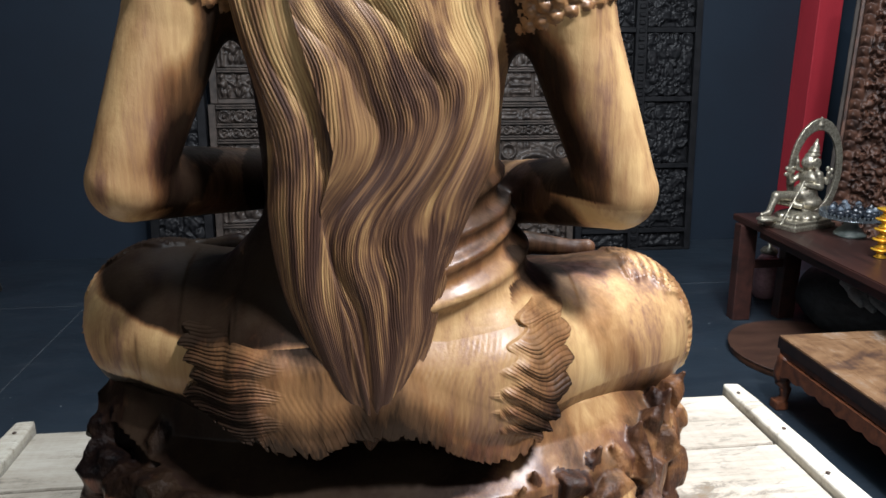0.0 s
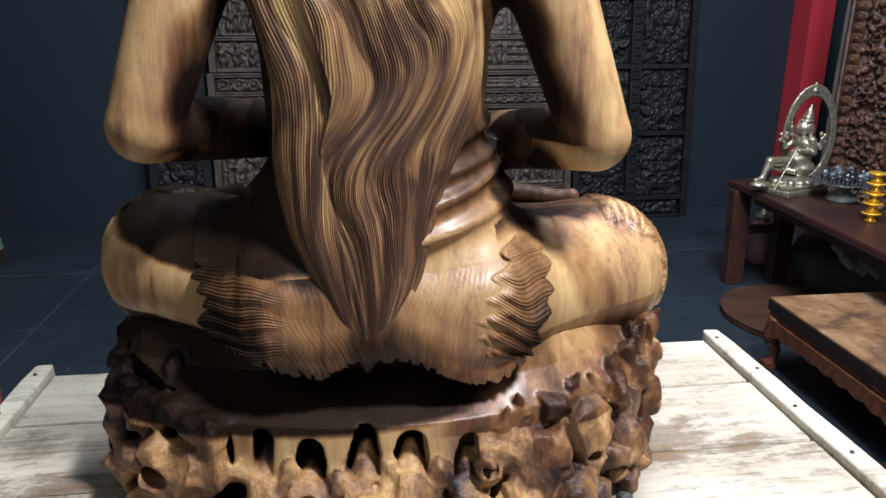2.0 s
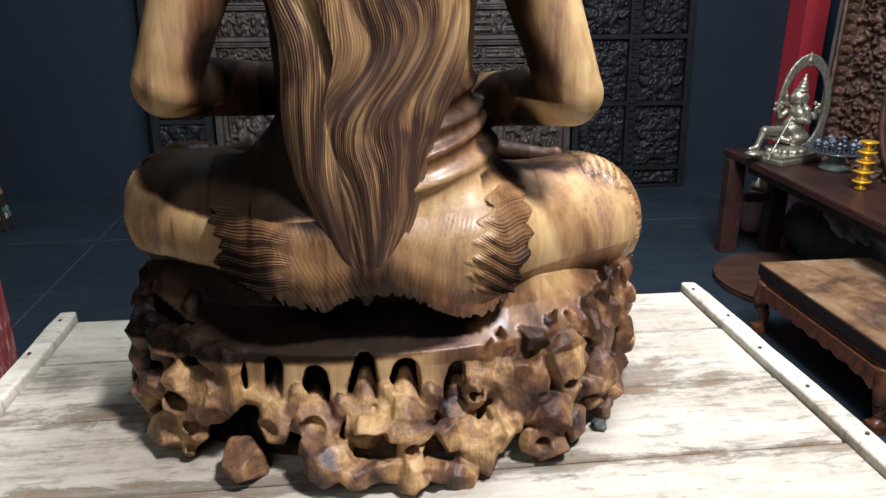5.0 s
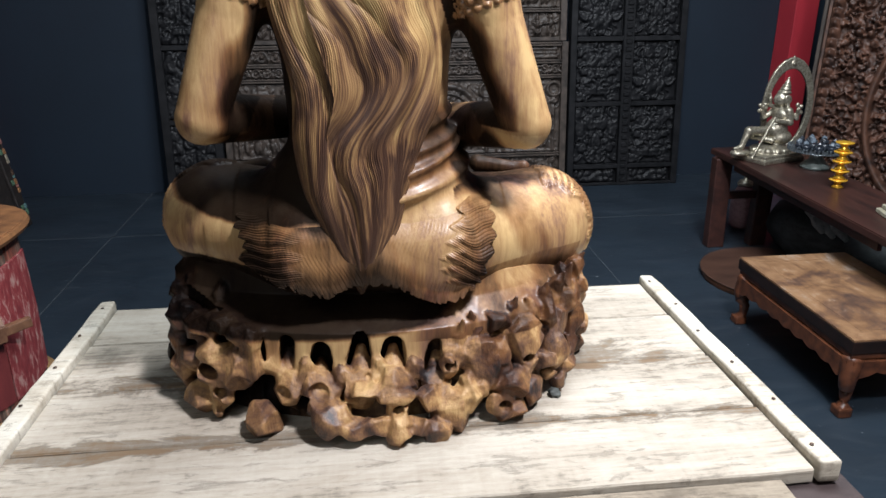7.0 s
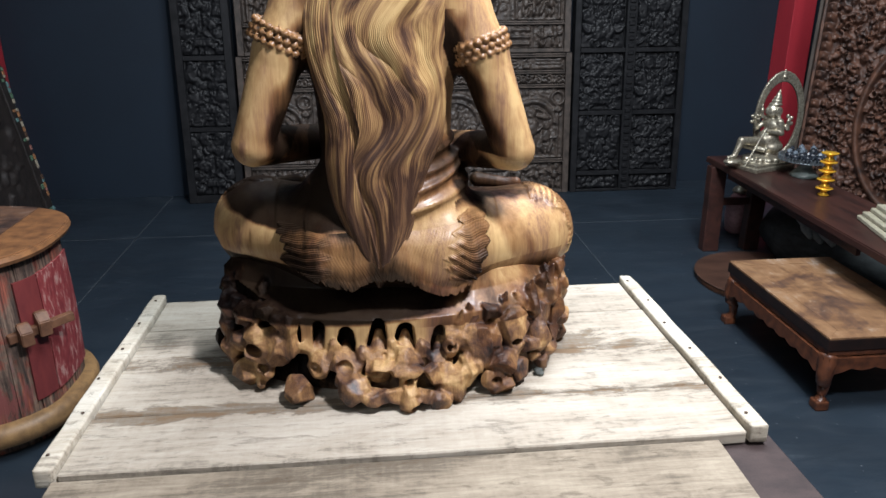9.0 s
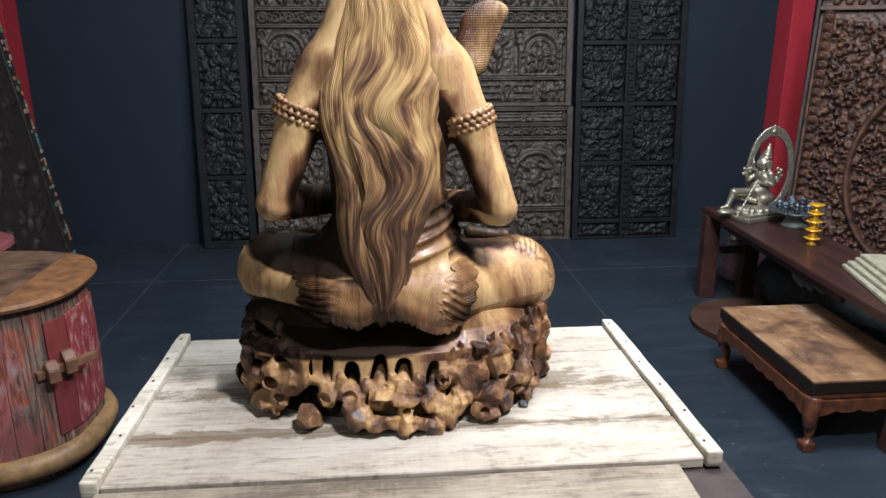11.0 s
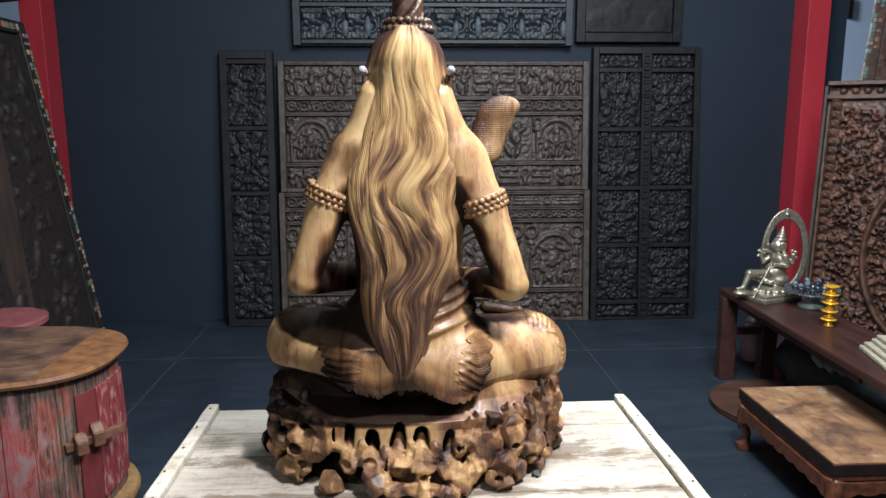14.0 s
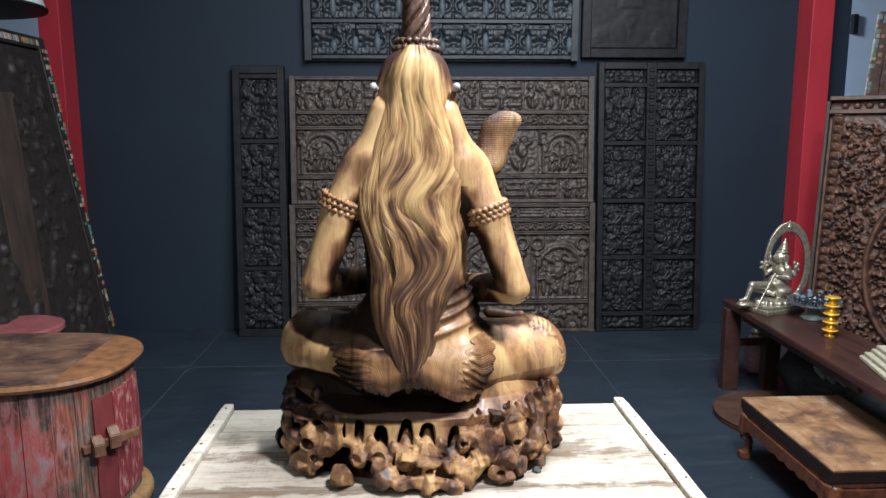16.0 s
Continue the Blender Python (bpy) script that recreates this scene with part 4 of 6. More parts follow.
def plank_wood(name, pale, mid, bare, worn=0.5):
    """Limewash worn off in long streaks, different on each plank."""
    mat, nt, bsdf = material(name, 0.72, 0.0, 0.3)
    tc = nt.nodes.new("ShaderNodeTexCoord")
    info = nt.nodes.new("ShaderNodeObjectInfo")
    add = nt.nodes.new("ShaderNodeVectorMath")
    add.operation = "ADD"
    scl = nt.nodes.new("ShaderNodeVectorMath")
    scl.operation = "SCALE"
    scl.inputs[0].default_value = (7.0, 3.0, 5.0)
    nt.links.new(info.outputs["Random"], scl.inputs["Scale"])
    nt.links.new(tc.outputs["Object"], add.inputs[0])
    nt.links.new(scl.outputs[0], add.inputs[1])

    def stretched(s):
        mp = nt.nodes.new("ShaderNodeMapping")
        mp.inputs["Scale"].default_value = s
        nt.links.new(add.outputs[0], mp.inputs["Vector"])
        return mp.outputs[0]
    patches = noise_tex(nt, stretched((4.5, 12, 12)), 1.0, 7, 0.68, 0.5)
    grain = noise_tex(nt, stretched((5, 160, 160)), 1.0, 4, 0.6)
    cross = noise_tex(nt, stretched((140, 12, 12)), 1.0, 3, 0.6)
    f = math_node(nt, "ADD", math_node(nt, "ADD", math_node(nt, "MULTIPLY", patches, 0.52), 0.085), math_node(nt, "MULTIPLY", grain, 0.26))
    f = math_node(nt, "ADD", f, math_node(nt, "MULTIPLY", math_node(nt, "ADD", cross, 0.2), 0.10))
    scr = noise_tex(nt, stretched((24, 70, 24)), 1.0, 5, 0.75, 1.2)
    f = math_node(nt, "ADD", math_node(nt, "MULTIPLY", f, 0.76), math_node(nt, "MULTIPLY", scr, 0.22))
    d = 0.06 * (worn - 0.5) + 0.04
    if worn == 0.5:
        # paint trodden off along two joints
        sp = nt.nodes.new("ShaderNodeSeparateXYZ")
        nt.links.new(tc.outputs["Object"], sp.inputs[0])
        ragged = math_node(nt, "SUBTRACT", noise_tex(nt, coords(nt, (5, 14, 5)), 1.0, 7, 0.72, 0.6), 0.5)
        for joint, wander, reach, bared in ((0.662, 0.20, 7.0, 0.19), (0.520, 0.13, 15.0, 0.14)):
            edge = math_node(nt, "ABSOLUTE", math_node(nt, "SUBTRACT", sp.outputs["Y"], joint))
            edge = math_node(nt, "ADD", edge, math_node(nt, "MULTIPLY", ragged, wander))
            trod = ramp(nt, math_node(nt, "MULTIPLY", edge, reach), [(0.08, (1, 1, 1)), (0.26, (0, 0, 0))])
            f = math_node(nt, "SUBTRACT", f, math_node(nt, "MULTIPLY", trod, bared))
    broad = noise_tex(nt, stretched((2.2, 6, 6)), 1.0, 4, 0.6, 0.4)
    f = math_node(nt, "ADD", f, math_node(nt, "MULTIPLY", math_node(nt, "SUBTRACT", broad, 0.5), 0.34))
    col = ramp(nt, f, [(0.30 + d, bare), (0.385 + d, tuple(0.60 * v for v in mid)), (0.44 + d, mid), (0.56 + d, pale), (0.75, tuple(min(1, 1.1 * v) for v in pale))])
    flake = noise_tex(nt, stretched((16, 60, 16)), 1.0, 8, 0.8, 0.4)
    chip = ramp(nt, flake, [(0.565, (0, 0, 0)), (0.60, (1, 1, 1))])
    col = mixed(nt, math_node(nt, "MULTIPLY", chip, 0.55), col, tuple(0.62 * v for v in mid))
    nt.links.new(col, bsdf.inputs["Base Color"])
    bump(nt, bsdf, math_node(nt, "SUBTRACT", math_node(nt, "ADD", grain, math_node(nt, "MULTIPLY", patches, 0.6)), math_node(nt, "MULTIPLY", chip, 0.3)), 0.0022, 0.6)
    return mat


MAT_LIME = plank_wood("limewashed_plank", (0.428, 0.388, 0.325), (0.330, 0.287, 0.230), (0.165, 0.112, 0.068))
MAT_LIME_GREY = plank_wood("grey_worn_plank", (0.315, 0.270, 0.205), (0.205, 0.168, 0.125), (0.09, 0.063, 0.04), 1.1)
MAT_BATTEN = plank_wood("limewashed_batten", (0.54, 0.505, 0.43), (0.42, 0.37, 0.295), (0.22, 0.165, 0.10), 0.45)
MAT_NAIL = simple("rusty_iron", (0.10, 0.06, 0.04), (0.03, 0.02, 0.018), size=30, rough=0.6, metal=0.4)
BOARD = 0.790

platform = thing("platform_board", "worn limewashed plank board with nailed side battens on a table", "board")
rng = random.Random(5)
for y0, y1 in ((0.398, 0.522), (0.5235, 0.652), (0.6535, 0.782), (0.7835, 0.905)):
    bm = bmesh.new()
    n = 26
    ring = []
    for i in range(n + 1):
        x = -0.3305 - 0.0150 * (0.9 - y0) + (0.522 + 0.3305 + 0.0270 * (0.9 - y0)) * i / n
        e0, e1 = y0 + rng.uniform(0, 0.0012), y1 - rng.uniform(0, 0.0012)
        ring.append([bm.verts.new((x, e0 + 0.0015, BOARD)), bm.verts.new((x, e1 - 0.0015, BOARD)), bm.verts.new((x, e1, BOARD - 0.002)), bm.verts.new((x, e1, 0.774)), bm.verts.new((x, e0, 0.774)), bm.verts.new((x, e0, BOARD - 0.002))])
    for a, b in zip(ring, ring[1:]):
        for k in range(6):
            bm.faces.new((a[k], b[k], b[(k + 1) % 6], a[(k + 1) % 6]))
    bm.faces.new(ring[0])
    bm.faces.new(ring[-1][::-1])
    part("plank", bm, MAT_LIME, platform)
for x0, x1, lean in ((-0.359, -0.333, -0.008), (0.5245, 0.551, 0.006)):
    bm = bm_box(x0, x1, 0.3945, 0.915, BOARD - 0.0155, BOARD + 0.0115, 0.0042, 3)
    for e in range(9):
        bmesh.ops.bisect_plane(bm, geom=bm.verts[:] + bm.edges[:] + bm.faces[:], plane_co=(0, 0.43 + e * 0.055, 0), plane_no=(0, 1, 0))
    for v in bm.verts:
        v.co.x += lean * (0.9 - v.co.y) / 0.5 + 0.0022 * noise.noise(Vector((0, v.co.y * 14, x0 * 9)))
        v.co.z += 0.0016 * noise.noise(Vector((v.co.x * 30, v.co.y * 22, 4)))
        e = max(0.0, (abs(v.co.y - 0.65) - 0.235) / 0.03)
        v.co.x += (((x0 + x1) / 2 + lean * (0.9 - v.co.y) / 0.5) - v.co.x) * 0.20 * min(1.0, e) ** 2
        v.co.x += 0.0030 * noise.noise(Vector((3, v.co.y * 31, x1 * 40)))
    bat = part("batten", bm, MAT_BATTEN, platform, "cream limewashed batten", True)
    for k in range(6):
        y = 0.425 + k * 0.092
        nail = moved(bm_lathe([(0.0024, 0), (0.0024, 0.0006), (0.0014, 0.0012)], 10), pose((x0 + x1) / 2 + lean * (0.9 - y) / 0.5 + rng.uniform(-0.006, 0.006), y, BOARD + 0.0125))
        part("nail", nail, MAT_NAIL, bat, "rusty nail head")

tbl = thing("work_table", "dark worn wooden table under the plank board", "table")
part("tabletop", bm_box(-0.345, 0.573, 0.16, 0.885, 0.735, 0.7705, 0.003, 1), MAT_TABLE, tbl)
front = bm_box(-0.345, 0.486, 0.215, 0.3940, 0.7706, 0.7855, 0.002, 1)
for x in (-0.2, 0.0, 0.2, 0.4):
    bmesh.ops.bisect_plane(front, geom=front.verts[:] + front.edges[:] + front.faces[:], plane_co=(x, 0, 0), plane_no=(1, 0, 0))
for v in front.verts:
    if v.co.x > 0.45:
        v.co.x += 0.012 * noise.noise(Vector((0, v.co.y * 40, 2)))
part("front_board", front, MAT_LIME_GREY, tbl, "greyish worn loose front board")
for y0, y1 in ((0.415, 0.475), (0.80, 0.87)):
    part("batten_support", bm_box(-0.34, 0.535, y0, y1, 0.7706, 0.7739), MAT_TABLE, tbl)
for x in (-0.325, 0.505):
    for y in (0.18, 0.80):
        part("leg", bm_box(x, x + 0.06, y, y + 0.06, 0.0, 0.734, 0.004, 1), MAT_TABLE, tbl)
part("apron", bm_box(-0.265, 0.505, 0.20, 0.222, 0.64, 0.734, 0.003, 1), MAT_TABLE, tbl)
part("apron", bm_box(-0.265, 0.505, 0.818, 0.84, 0.64, 0.734, 0.003, 1), MAT_TABLE, tbl)

# ---------------------------------------------------------------- low table with cabriole legs


def worn_top():
    mat, nt, bsdf = material("worn_table_top", 0.40)
    vec = coords(nt, (1, 1, 1))
    big = noise_tex(nt, vec, 4.6, 7, 0.68, 0.5)
    grain = noise_tex(nt, coords(nt, (48, 4, 60)), 1.0, 5, 0.65, 0.3)
    scuff = noise_tex(nt, vec, 14.0, 8, 0.78, 0.3)
    f = math_node(nt, "ADD", math_node(nt, "MULTIPLY", big, 0.66), math_node(nt, "MULTIPLY", grain, 0.16))
    f = math_node(nt, "ADD", f, math_node(nt, "MULTIPLY", scuff, 0.18))
    col = ramp(nt, f, [(0.38, (0.070, 0.043, 0.034)), (0.44, (0.135, 0.073, 0.045)), (0.49, (0.215, 0.115, 0.058)), (0.56, (0.300, 0.170, 0.088)), (0.63, (0.40, 0.32, 0.26))])
    m = ramp(nt, scuff, [(0.60, (0, 0, 0)), (0.72, (1, 1, 1))])
    col = mixed(nt, math_node(nt, "MULTIPLY", m, 0.55), col, (0.50, 0.42, 0.34))
    nt.links.new(col, bsdf.inputs["Base Color"])
    bump(nt, bsdf, f, 0.0012, 0.5)
    nt.links.new(ramp(nt, scuff, [(0.4, (0.34,) * 3), (0.7, (0.62,) * 3)]), bsdf.inputs["Roughness"])
    return mat


MAT_KANG = worn_top()
MAT_KANG_EDGE = simple("dark_red_brown_edge", (0.024, 0.011, 0.008), (0.010, 0.006, 0.005), (6, 6, 6), 4, 0.4)
MAT_KANG_SIDE = simple("red_brown_teak", (0.165, 0.056, 0.025), (0.040, 0.016, 0.010), (8, 8, 8), 4, 0.36, dist=0.0012)


def scallop(length, top, drop, waves, inset=0.03):
    """Outline of an apron whose lower edge hangs in cusps."""
    pts = [(-length / 2, top), (length / 2, top)]
    n = 60
    for i in range(n + 1):
        x = length / 2 - length * i / n
        e = abs(2 * x / length)
        base = top - drop * (0.62 + 0.38 * e ** 5)
        pts.append((x, base - 0.16 * drop * abs(math.sin(math.pi * waves * (x / length + 0.5))) + (0.12 * drop if e > 0.93 else 0)))
    return pts


def low_table(x0, x1, y0, y1, h):
    t = thing("low_table", "worn teak low table with scalloped aprons and curved legs", "table", ((x0 + x1) / 2, (y0 + y1) / 2, 0))
    w, d = x1 - x0, y1 - y0
    a, b = w / 2, d / 2
    part("top_panel", bm_box(-a + 0.0605, a - 0.0605, -b + 0.0605, b - 0.0605, h - 0.0069, h - 0.0006, 0.0008, 1), MAT_KANG, t)
    rail = 0.060
    for s in (-1, 1):
        bm = bmesh.new()
        o = [(-a, s * b), (a, s * b), (a - rail, s * (b - rail)), (-a + rail, s * (b - rail))]
        lo = [bm.verts.new((x, y, h - 0.007)) for x, y in o]
        hi = [bm.verts.new((x, y, h)) for x, y in o]
        bm.faces.new(lo), bm.faces.new(hi)
        for i in range(4):
            bm.faces.new((lo[i], lo[(i + 1) % 4], hi[(i + 1) % 4], hi[i]))
        bmesh.ops.bevel(bm, geom=bm.edges[:], offset=0.0012, segments=2, affect="EDGES")
        part("frame_rail", bm, MAT_KANG, t)
        bm = bmesh.new()
        o = [(s * a, -b), (s * a, b), (s * (a - rail), b - rail), (s * (a - rail), -b + rail)]
        lo = [bm.verts.new((x, y, h - 0.007)) for x, y in o]
        hi = [bm.verts.new((x, y, h)) for x, y in o]
        bm.faces.new(lo), bm.faces.new(hi)
        for i in range(4):
            bm.faces.new((lo[i], lo[(i + 1) % 4], hi[(i + 1) % 4], hi[i]))
        bmesh.ops.bevel(bm, geom=bm.edges[:], offset=0.0012, segments=2, affect="EDGES")
        part("frame_rail", bm, MAT_KANG, t)
    part("edge_moulding", bm_box(-a - 0.001, a + 0.001, -b - 0.001, b + 0.001, h - 0.0460, h - 0.0072, 0.002, 2), MAT_KANG_EDGE, t, "thick dark edge")
    part("waist", bm_box(-a + 0.005, a - 0.005, -b + 0.005, b - 0.005, h - 0.0680, h - 0.0462, 0.004, 2), MAT_KANG_SIDE, t, "lighter moulding under the top")
    part("moulding", bm_box(-a + 0.011, a - 0.011, -b + 0.011, b - 0.011, h - 0.0722, h - 0.0682, 0.001, 1), MAT_TEAK_DARK, t, "dark recessed strip")
    top = h - 0.0725
    for s in (-1, 1):
        part("apron", moved(bm_prism(scallop(w - 0.02, top, 0.060, 5), -0.009, 0.009), pose(0, s * (b - 0.006), 0)), MAT_KANG_SIDE, t)
        part("apron", moved(bm_prism(scallop(d - 0.02, top, 0.068, 9), -0.009, 0.009), pose(s * (a - 0.006), 0, 0, 0, 0, 90)), MAT_KANG_SIDE, t)
    for sx in (-1, 1):
        for sy in (-1, 1):
            pts, rad = [], []
            for k in range(17):
                u = k / 16
                out = 0.014 * math.sin(math.pi * min(1, u * 1.15)) - 0.012 * math.sin(math.pi * u) ** 2 * (u > 0.5) + 0.012 * max(0, u - 0.8) / 0.2
                pts.append((sx * (a - 0.030 + out), sy * (b - 0.030 + out), top * (1 - u) + 0.014 * u))
                rad.append(0.035 - 0.021 * min(1, u * 1.15) + (0.010 * max(0, u - 0.82) / 0.18))
            leg = part("leg", bm_sweep(pts, rad, 12), MAT_KANG_SIDE, t, smooth=True)
            foot = moved(bm_box(-0.023, 0.023, -0.023, 0.023, 0.0, 0.032, 0.007, 2), pose(sx * (a - 0.020), sy * (b - 0.020), 0))
            part("foot", foot, MAT_KANG_SIDE, leg, "worn squared block foot")
    return t


low_table(1.484, 1.914, 1.583, 2.276, 0.268)

disc = thing("round_board", "round dark-edged brown wooden board lying on the floor", "board", (1.875, 2.66, 0))
part("board_top", bm_lathe([(0.290, 0.028), (0.313, 0.029), (0.316, 0.032), (0.312, 0.0345), (0.0, 0.0345)], 72, False), simple("brown_disc_varnish", (0.090, 0.045, 0.030), (0.042, 0.022, 0.016), (3, 12, 3), 2, 0.38), disc, smooth=False)
part("rim", bm_lathe([(0.295, 0.0), (0.308, 0.002), (0.311, 0.015), (0.309, 0.0285), (0.29, 0.0285)], 72), MAT_TEAK_DARK, disc, "dark rim")

# ---------------------------------------------------------------- bench
bench = thing("wooden_bench", "long red-brown wooden bench with splayed legs", "bench", (0, 0, 0))
bm = bm_box(0, 1, 0, 1, 0.440, 0.470, 0.0)
for v in bm.verts:
    fx, fy = v.co.x, v.co.y
    v.co.y = 1.45 + (3.245 - 1.45) * fy
    v.co.x = (1.739 + 0.061 * fy) + fx * 0.345
bmesh.ops.bevel(bm, geom=bm.edges[:], offset=0.004, segments=2, affect="EDGES")
part("seat", bm, MAT_MAHOG, bench)
bm = bm_box(0, 1, 0, 1, 0.400, 0.4395, 0.0)
for v in bm.verts:
    fx, fy = v.co.x, v.co.y
    v.co.y = 1.95 + 1.10 * fy
    v.co.x = 1.785 + 0.045 * fy + 0.018 * fx
part("side_rail", bm, MAT_MAHOG, bench)
for y, dy in ((3.155, -0.055), (1.545, 0.02)):
    for x, dx in ((1.822, -0.022), (2.06, -0.04)):
        bm = bm_box(-0.042, 0.042, -0.03, 0.03, 0.0, 0.4395, 0.004, 1)
        for v in bm.verts:
            k = 1 - v.co.z / 0.4395
            v.co.x += x + dx * k
            v.co.y += y + dy * k
        part("leg", bm, MAT_MAHOG, bench)
    part("stretcher", bm_box(1.85, 2.03, y + dy * 0.45 - 0.014, y + dy * 0.45 + 0.014, 0.235, 0.275, 0.003, 1), MAT_MAHOG, bench)

# tray of cups, brass lamp and slabs on the bench
SEAT = 0.4705
tray = thing("footed_tray", "metal tray with pierced rim on a pale green foot", "tray", (2.075, 2.80, SEAT))
part("foot", bm_lathe([(0.062, 0.0), (0.062, 0.008), (0.050, 0.022), (0.030, 0.040), (0.026, 0.060), (0.050, 0.075)], 32), simple("pale_green_glaze", (0.26, 0.31, 0.29), (0.16, 0.20, 0.19), size=10, rough=0.3), tray, "pale green foot", True)
MAT_TIN = simple("dull_tin", (0.30, 0.34, 0.36), (0.14, 0.16, 0.18), size=20, rough=0.35, metal=0.8)
part("dish", bm_lathe([(0.04, 0.072), (0.105, 0.074), (0.122, 0.078), (0.125, 0.082), (0.105, 0.079), (0.0, 0.078)], 48, False), MAT_TIN, tray, "", True)
for k in range(48):
    a = 2 * math.pi * k / 48
    part("rim_stud", moved(bm_lathe([(0.0035, 0), (0.0042, 0.006), (0.003, 0.015), (0.0042, 0.020), (0.001, 0.023)], 6), pose(0.121 * math.cos(a), 0.121 * math.sin(a), 0.078)), MAT_TIN, tray)
MAT_CUP = simple("dark_blue_glaze", (0.030, 0.036, 0.048), (0.010, 0.012, 0.016), size=14, rough=0.25)
MAT_CUP2 = simple("grey_blue_glaze", (0.17, 0.21, 0.25), (0.05, 0.06, 0.08), size=14, rough=0.3)
rng = random.Random(8)
for k in range(13):
    a = 2 * math.pi * k / 9.0
    r = 0.078 if k < 9 else 0.032
    a = a if k < 9 else 2 * math.pi * (k - 9) / 4.0 + 0.3
    cup = thing("small_cup", "small dark blue glazed bud cup standing on the tray", "cup", (2.075 + r * math.cos(a), 2.80 + r * math.sin(a), SEAT + 0.0795), group="cups on the tray")
    s = rng.uniform(0.9, 1.15)
    part("bowl", bm_lathe([(0.010 * s, 0.0), (0.016 * s, 0.006), (0.020 * s, 0.020), (0.017 * s, 0.030 * s)], 14), MAT_CUP, cup, "", True)
    part("bud", moved(bm_lathe([(0.008, 0.0), (0.013, 0.006), (0.011, 0.014), (0.003, 0.021)], 7), pose(0, 0, 0.029 * s, rng.uniform(-15, 15), rng.uniform(-15, 15), 0)), MAT_CUP2 if k % 3 else MAT_CUP, cup, "grey-blue petals")

lamp = thing("brass_lamp_stack", "polished brass five-tier oil lamp on the bench", "oil lamp", (1.972, 2.478, SEAT))
for k in range(5):
    z0 = k * 0.038
    part("tier", moved(bm_lathe([(0.018, 0.0), (0.024, 0.004), (0.014, 0.012), (0.012, 0.018), (0.022, 0.026), (0.034, 0.0305), (0.035, 0.034), (0.030, 0.0355), (0.014, 0.0375)], 28), pose(0, 0, z0)), MAT_GOLD, lamp, "", True)

for k in range(4):
    s = thing("stone_slab", "long cream dressed stone slab stacked on the bench", "slab", (1.965 + 0.006 * k, 1.90 + 0.012 * k, SEAT + 0.0002 + k * 0.0172), 1.5 * (k % 2) - 14, group="slab stack")
    part("slab_body", bm_box(-0.115 + 0.016 * k, 0.105, -0.24, 0.235 - 0.02 * k, 0.0, 0.0168, 0.003, 1), MAT_PAPER, s)

# driftwood and a pale claw under the bench
log = thing("driftwood_log", "dark weathered driftwood log on the floor under the bench", "driftwood", (2.27, 2.72, 0))
pts = [(0.12 * math.sin(k * 0.9), -0.62 + k * 0.155, 0.125 + 0.02 * math.sin(k * 1.7)) for k in range(9)]
bm = bm_sweep(pts, [0.06, 0.11, 0.130, 0.14, 0.135, 0.14, 0.13, 0.11, 0.05], 18)
for v in bm.verts:
    nv = noise.noise(v.co * 9)
    v.co += Vector((1, 0.3, 0.8)) * 0.025 * nv
    v.co.z = max(v.co.z, 0.0)
part("log_body", bm, simple("grey_green_driftwood", (0.060, 0.070, 0.072), (0.018, 0.022, 0.024), (6, 2, 6), 6, 0.7), log, smooth=True)
claw = [[(-0.10, 0.22, 0.23), (-0.16, 0.10, 0.25), (-0.165, 0.0, 0.235), (-0.17, -0.10, 0.20)], [(-0.12, 0.08, 0.22), (-0.19, 0.0, 0.24), (-0.205, -0.07, 0.215)], [(-0.10, 0.0, 0.22), (-0.15, -0.08, 0.24), (-0.14, -0.15, 0.20)]]
for c in claw:
    part("root_branch", bm_sweep(c, [0.034] + [0.026] * (len(c) - 2) + [0.012], 8), simple("grey_weathered_wood", (0.46, 0.49, 0.48), (0.26, 0.29, 0.29), size=14, rough=0.8), log, "pale grey root branch", True)

# ---------------------------------------------------------------- painted drum cabinet


def rubbed_red():
    mat, nt, bsdf = material("rubbed_red_paint", 0.6)
    f = noise_tex(nt, coords(nt, (45, 45, 14)), 1.0, 5, 0.7, 0.3)
    col = ramp(nt, f, [(0.36, (0.16, 0.024, 0.028)), (0.52, (0.24, 0.038, 0.040)), (0.60, (0.38, 0.19, 0.17)), (0.68, (0.42, 0.27, 0.23))])
    nt.links.new(col, bsdf.inputs["Base Color"])
    bump(nt, bsdf, f, 0.002, 0.5)
    return mat


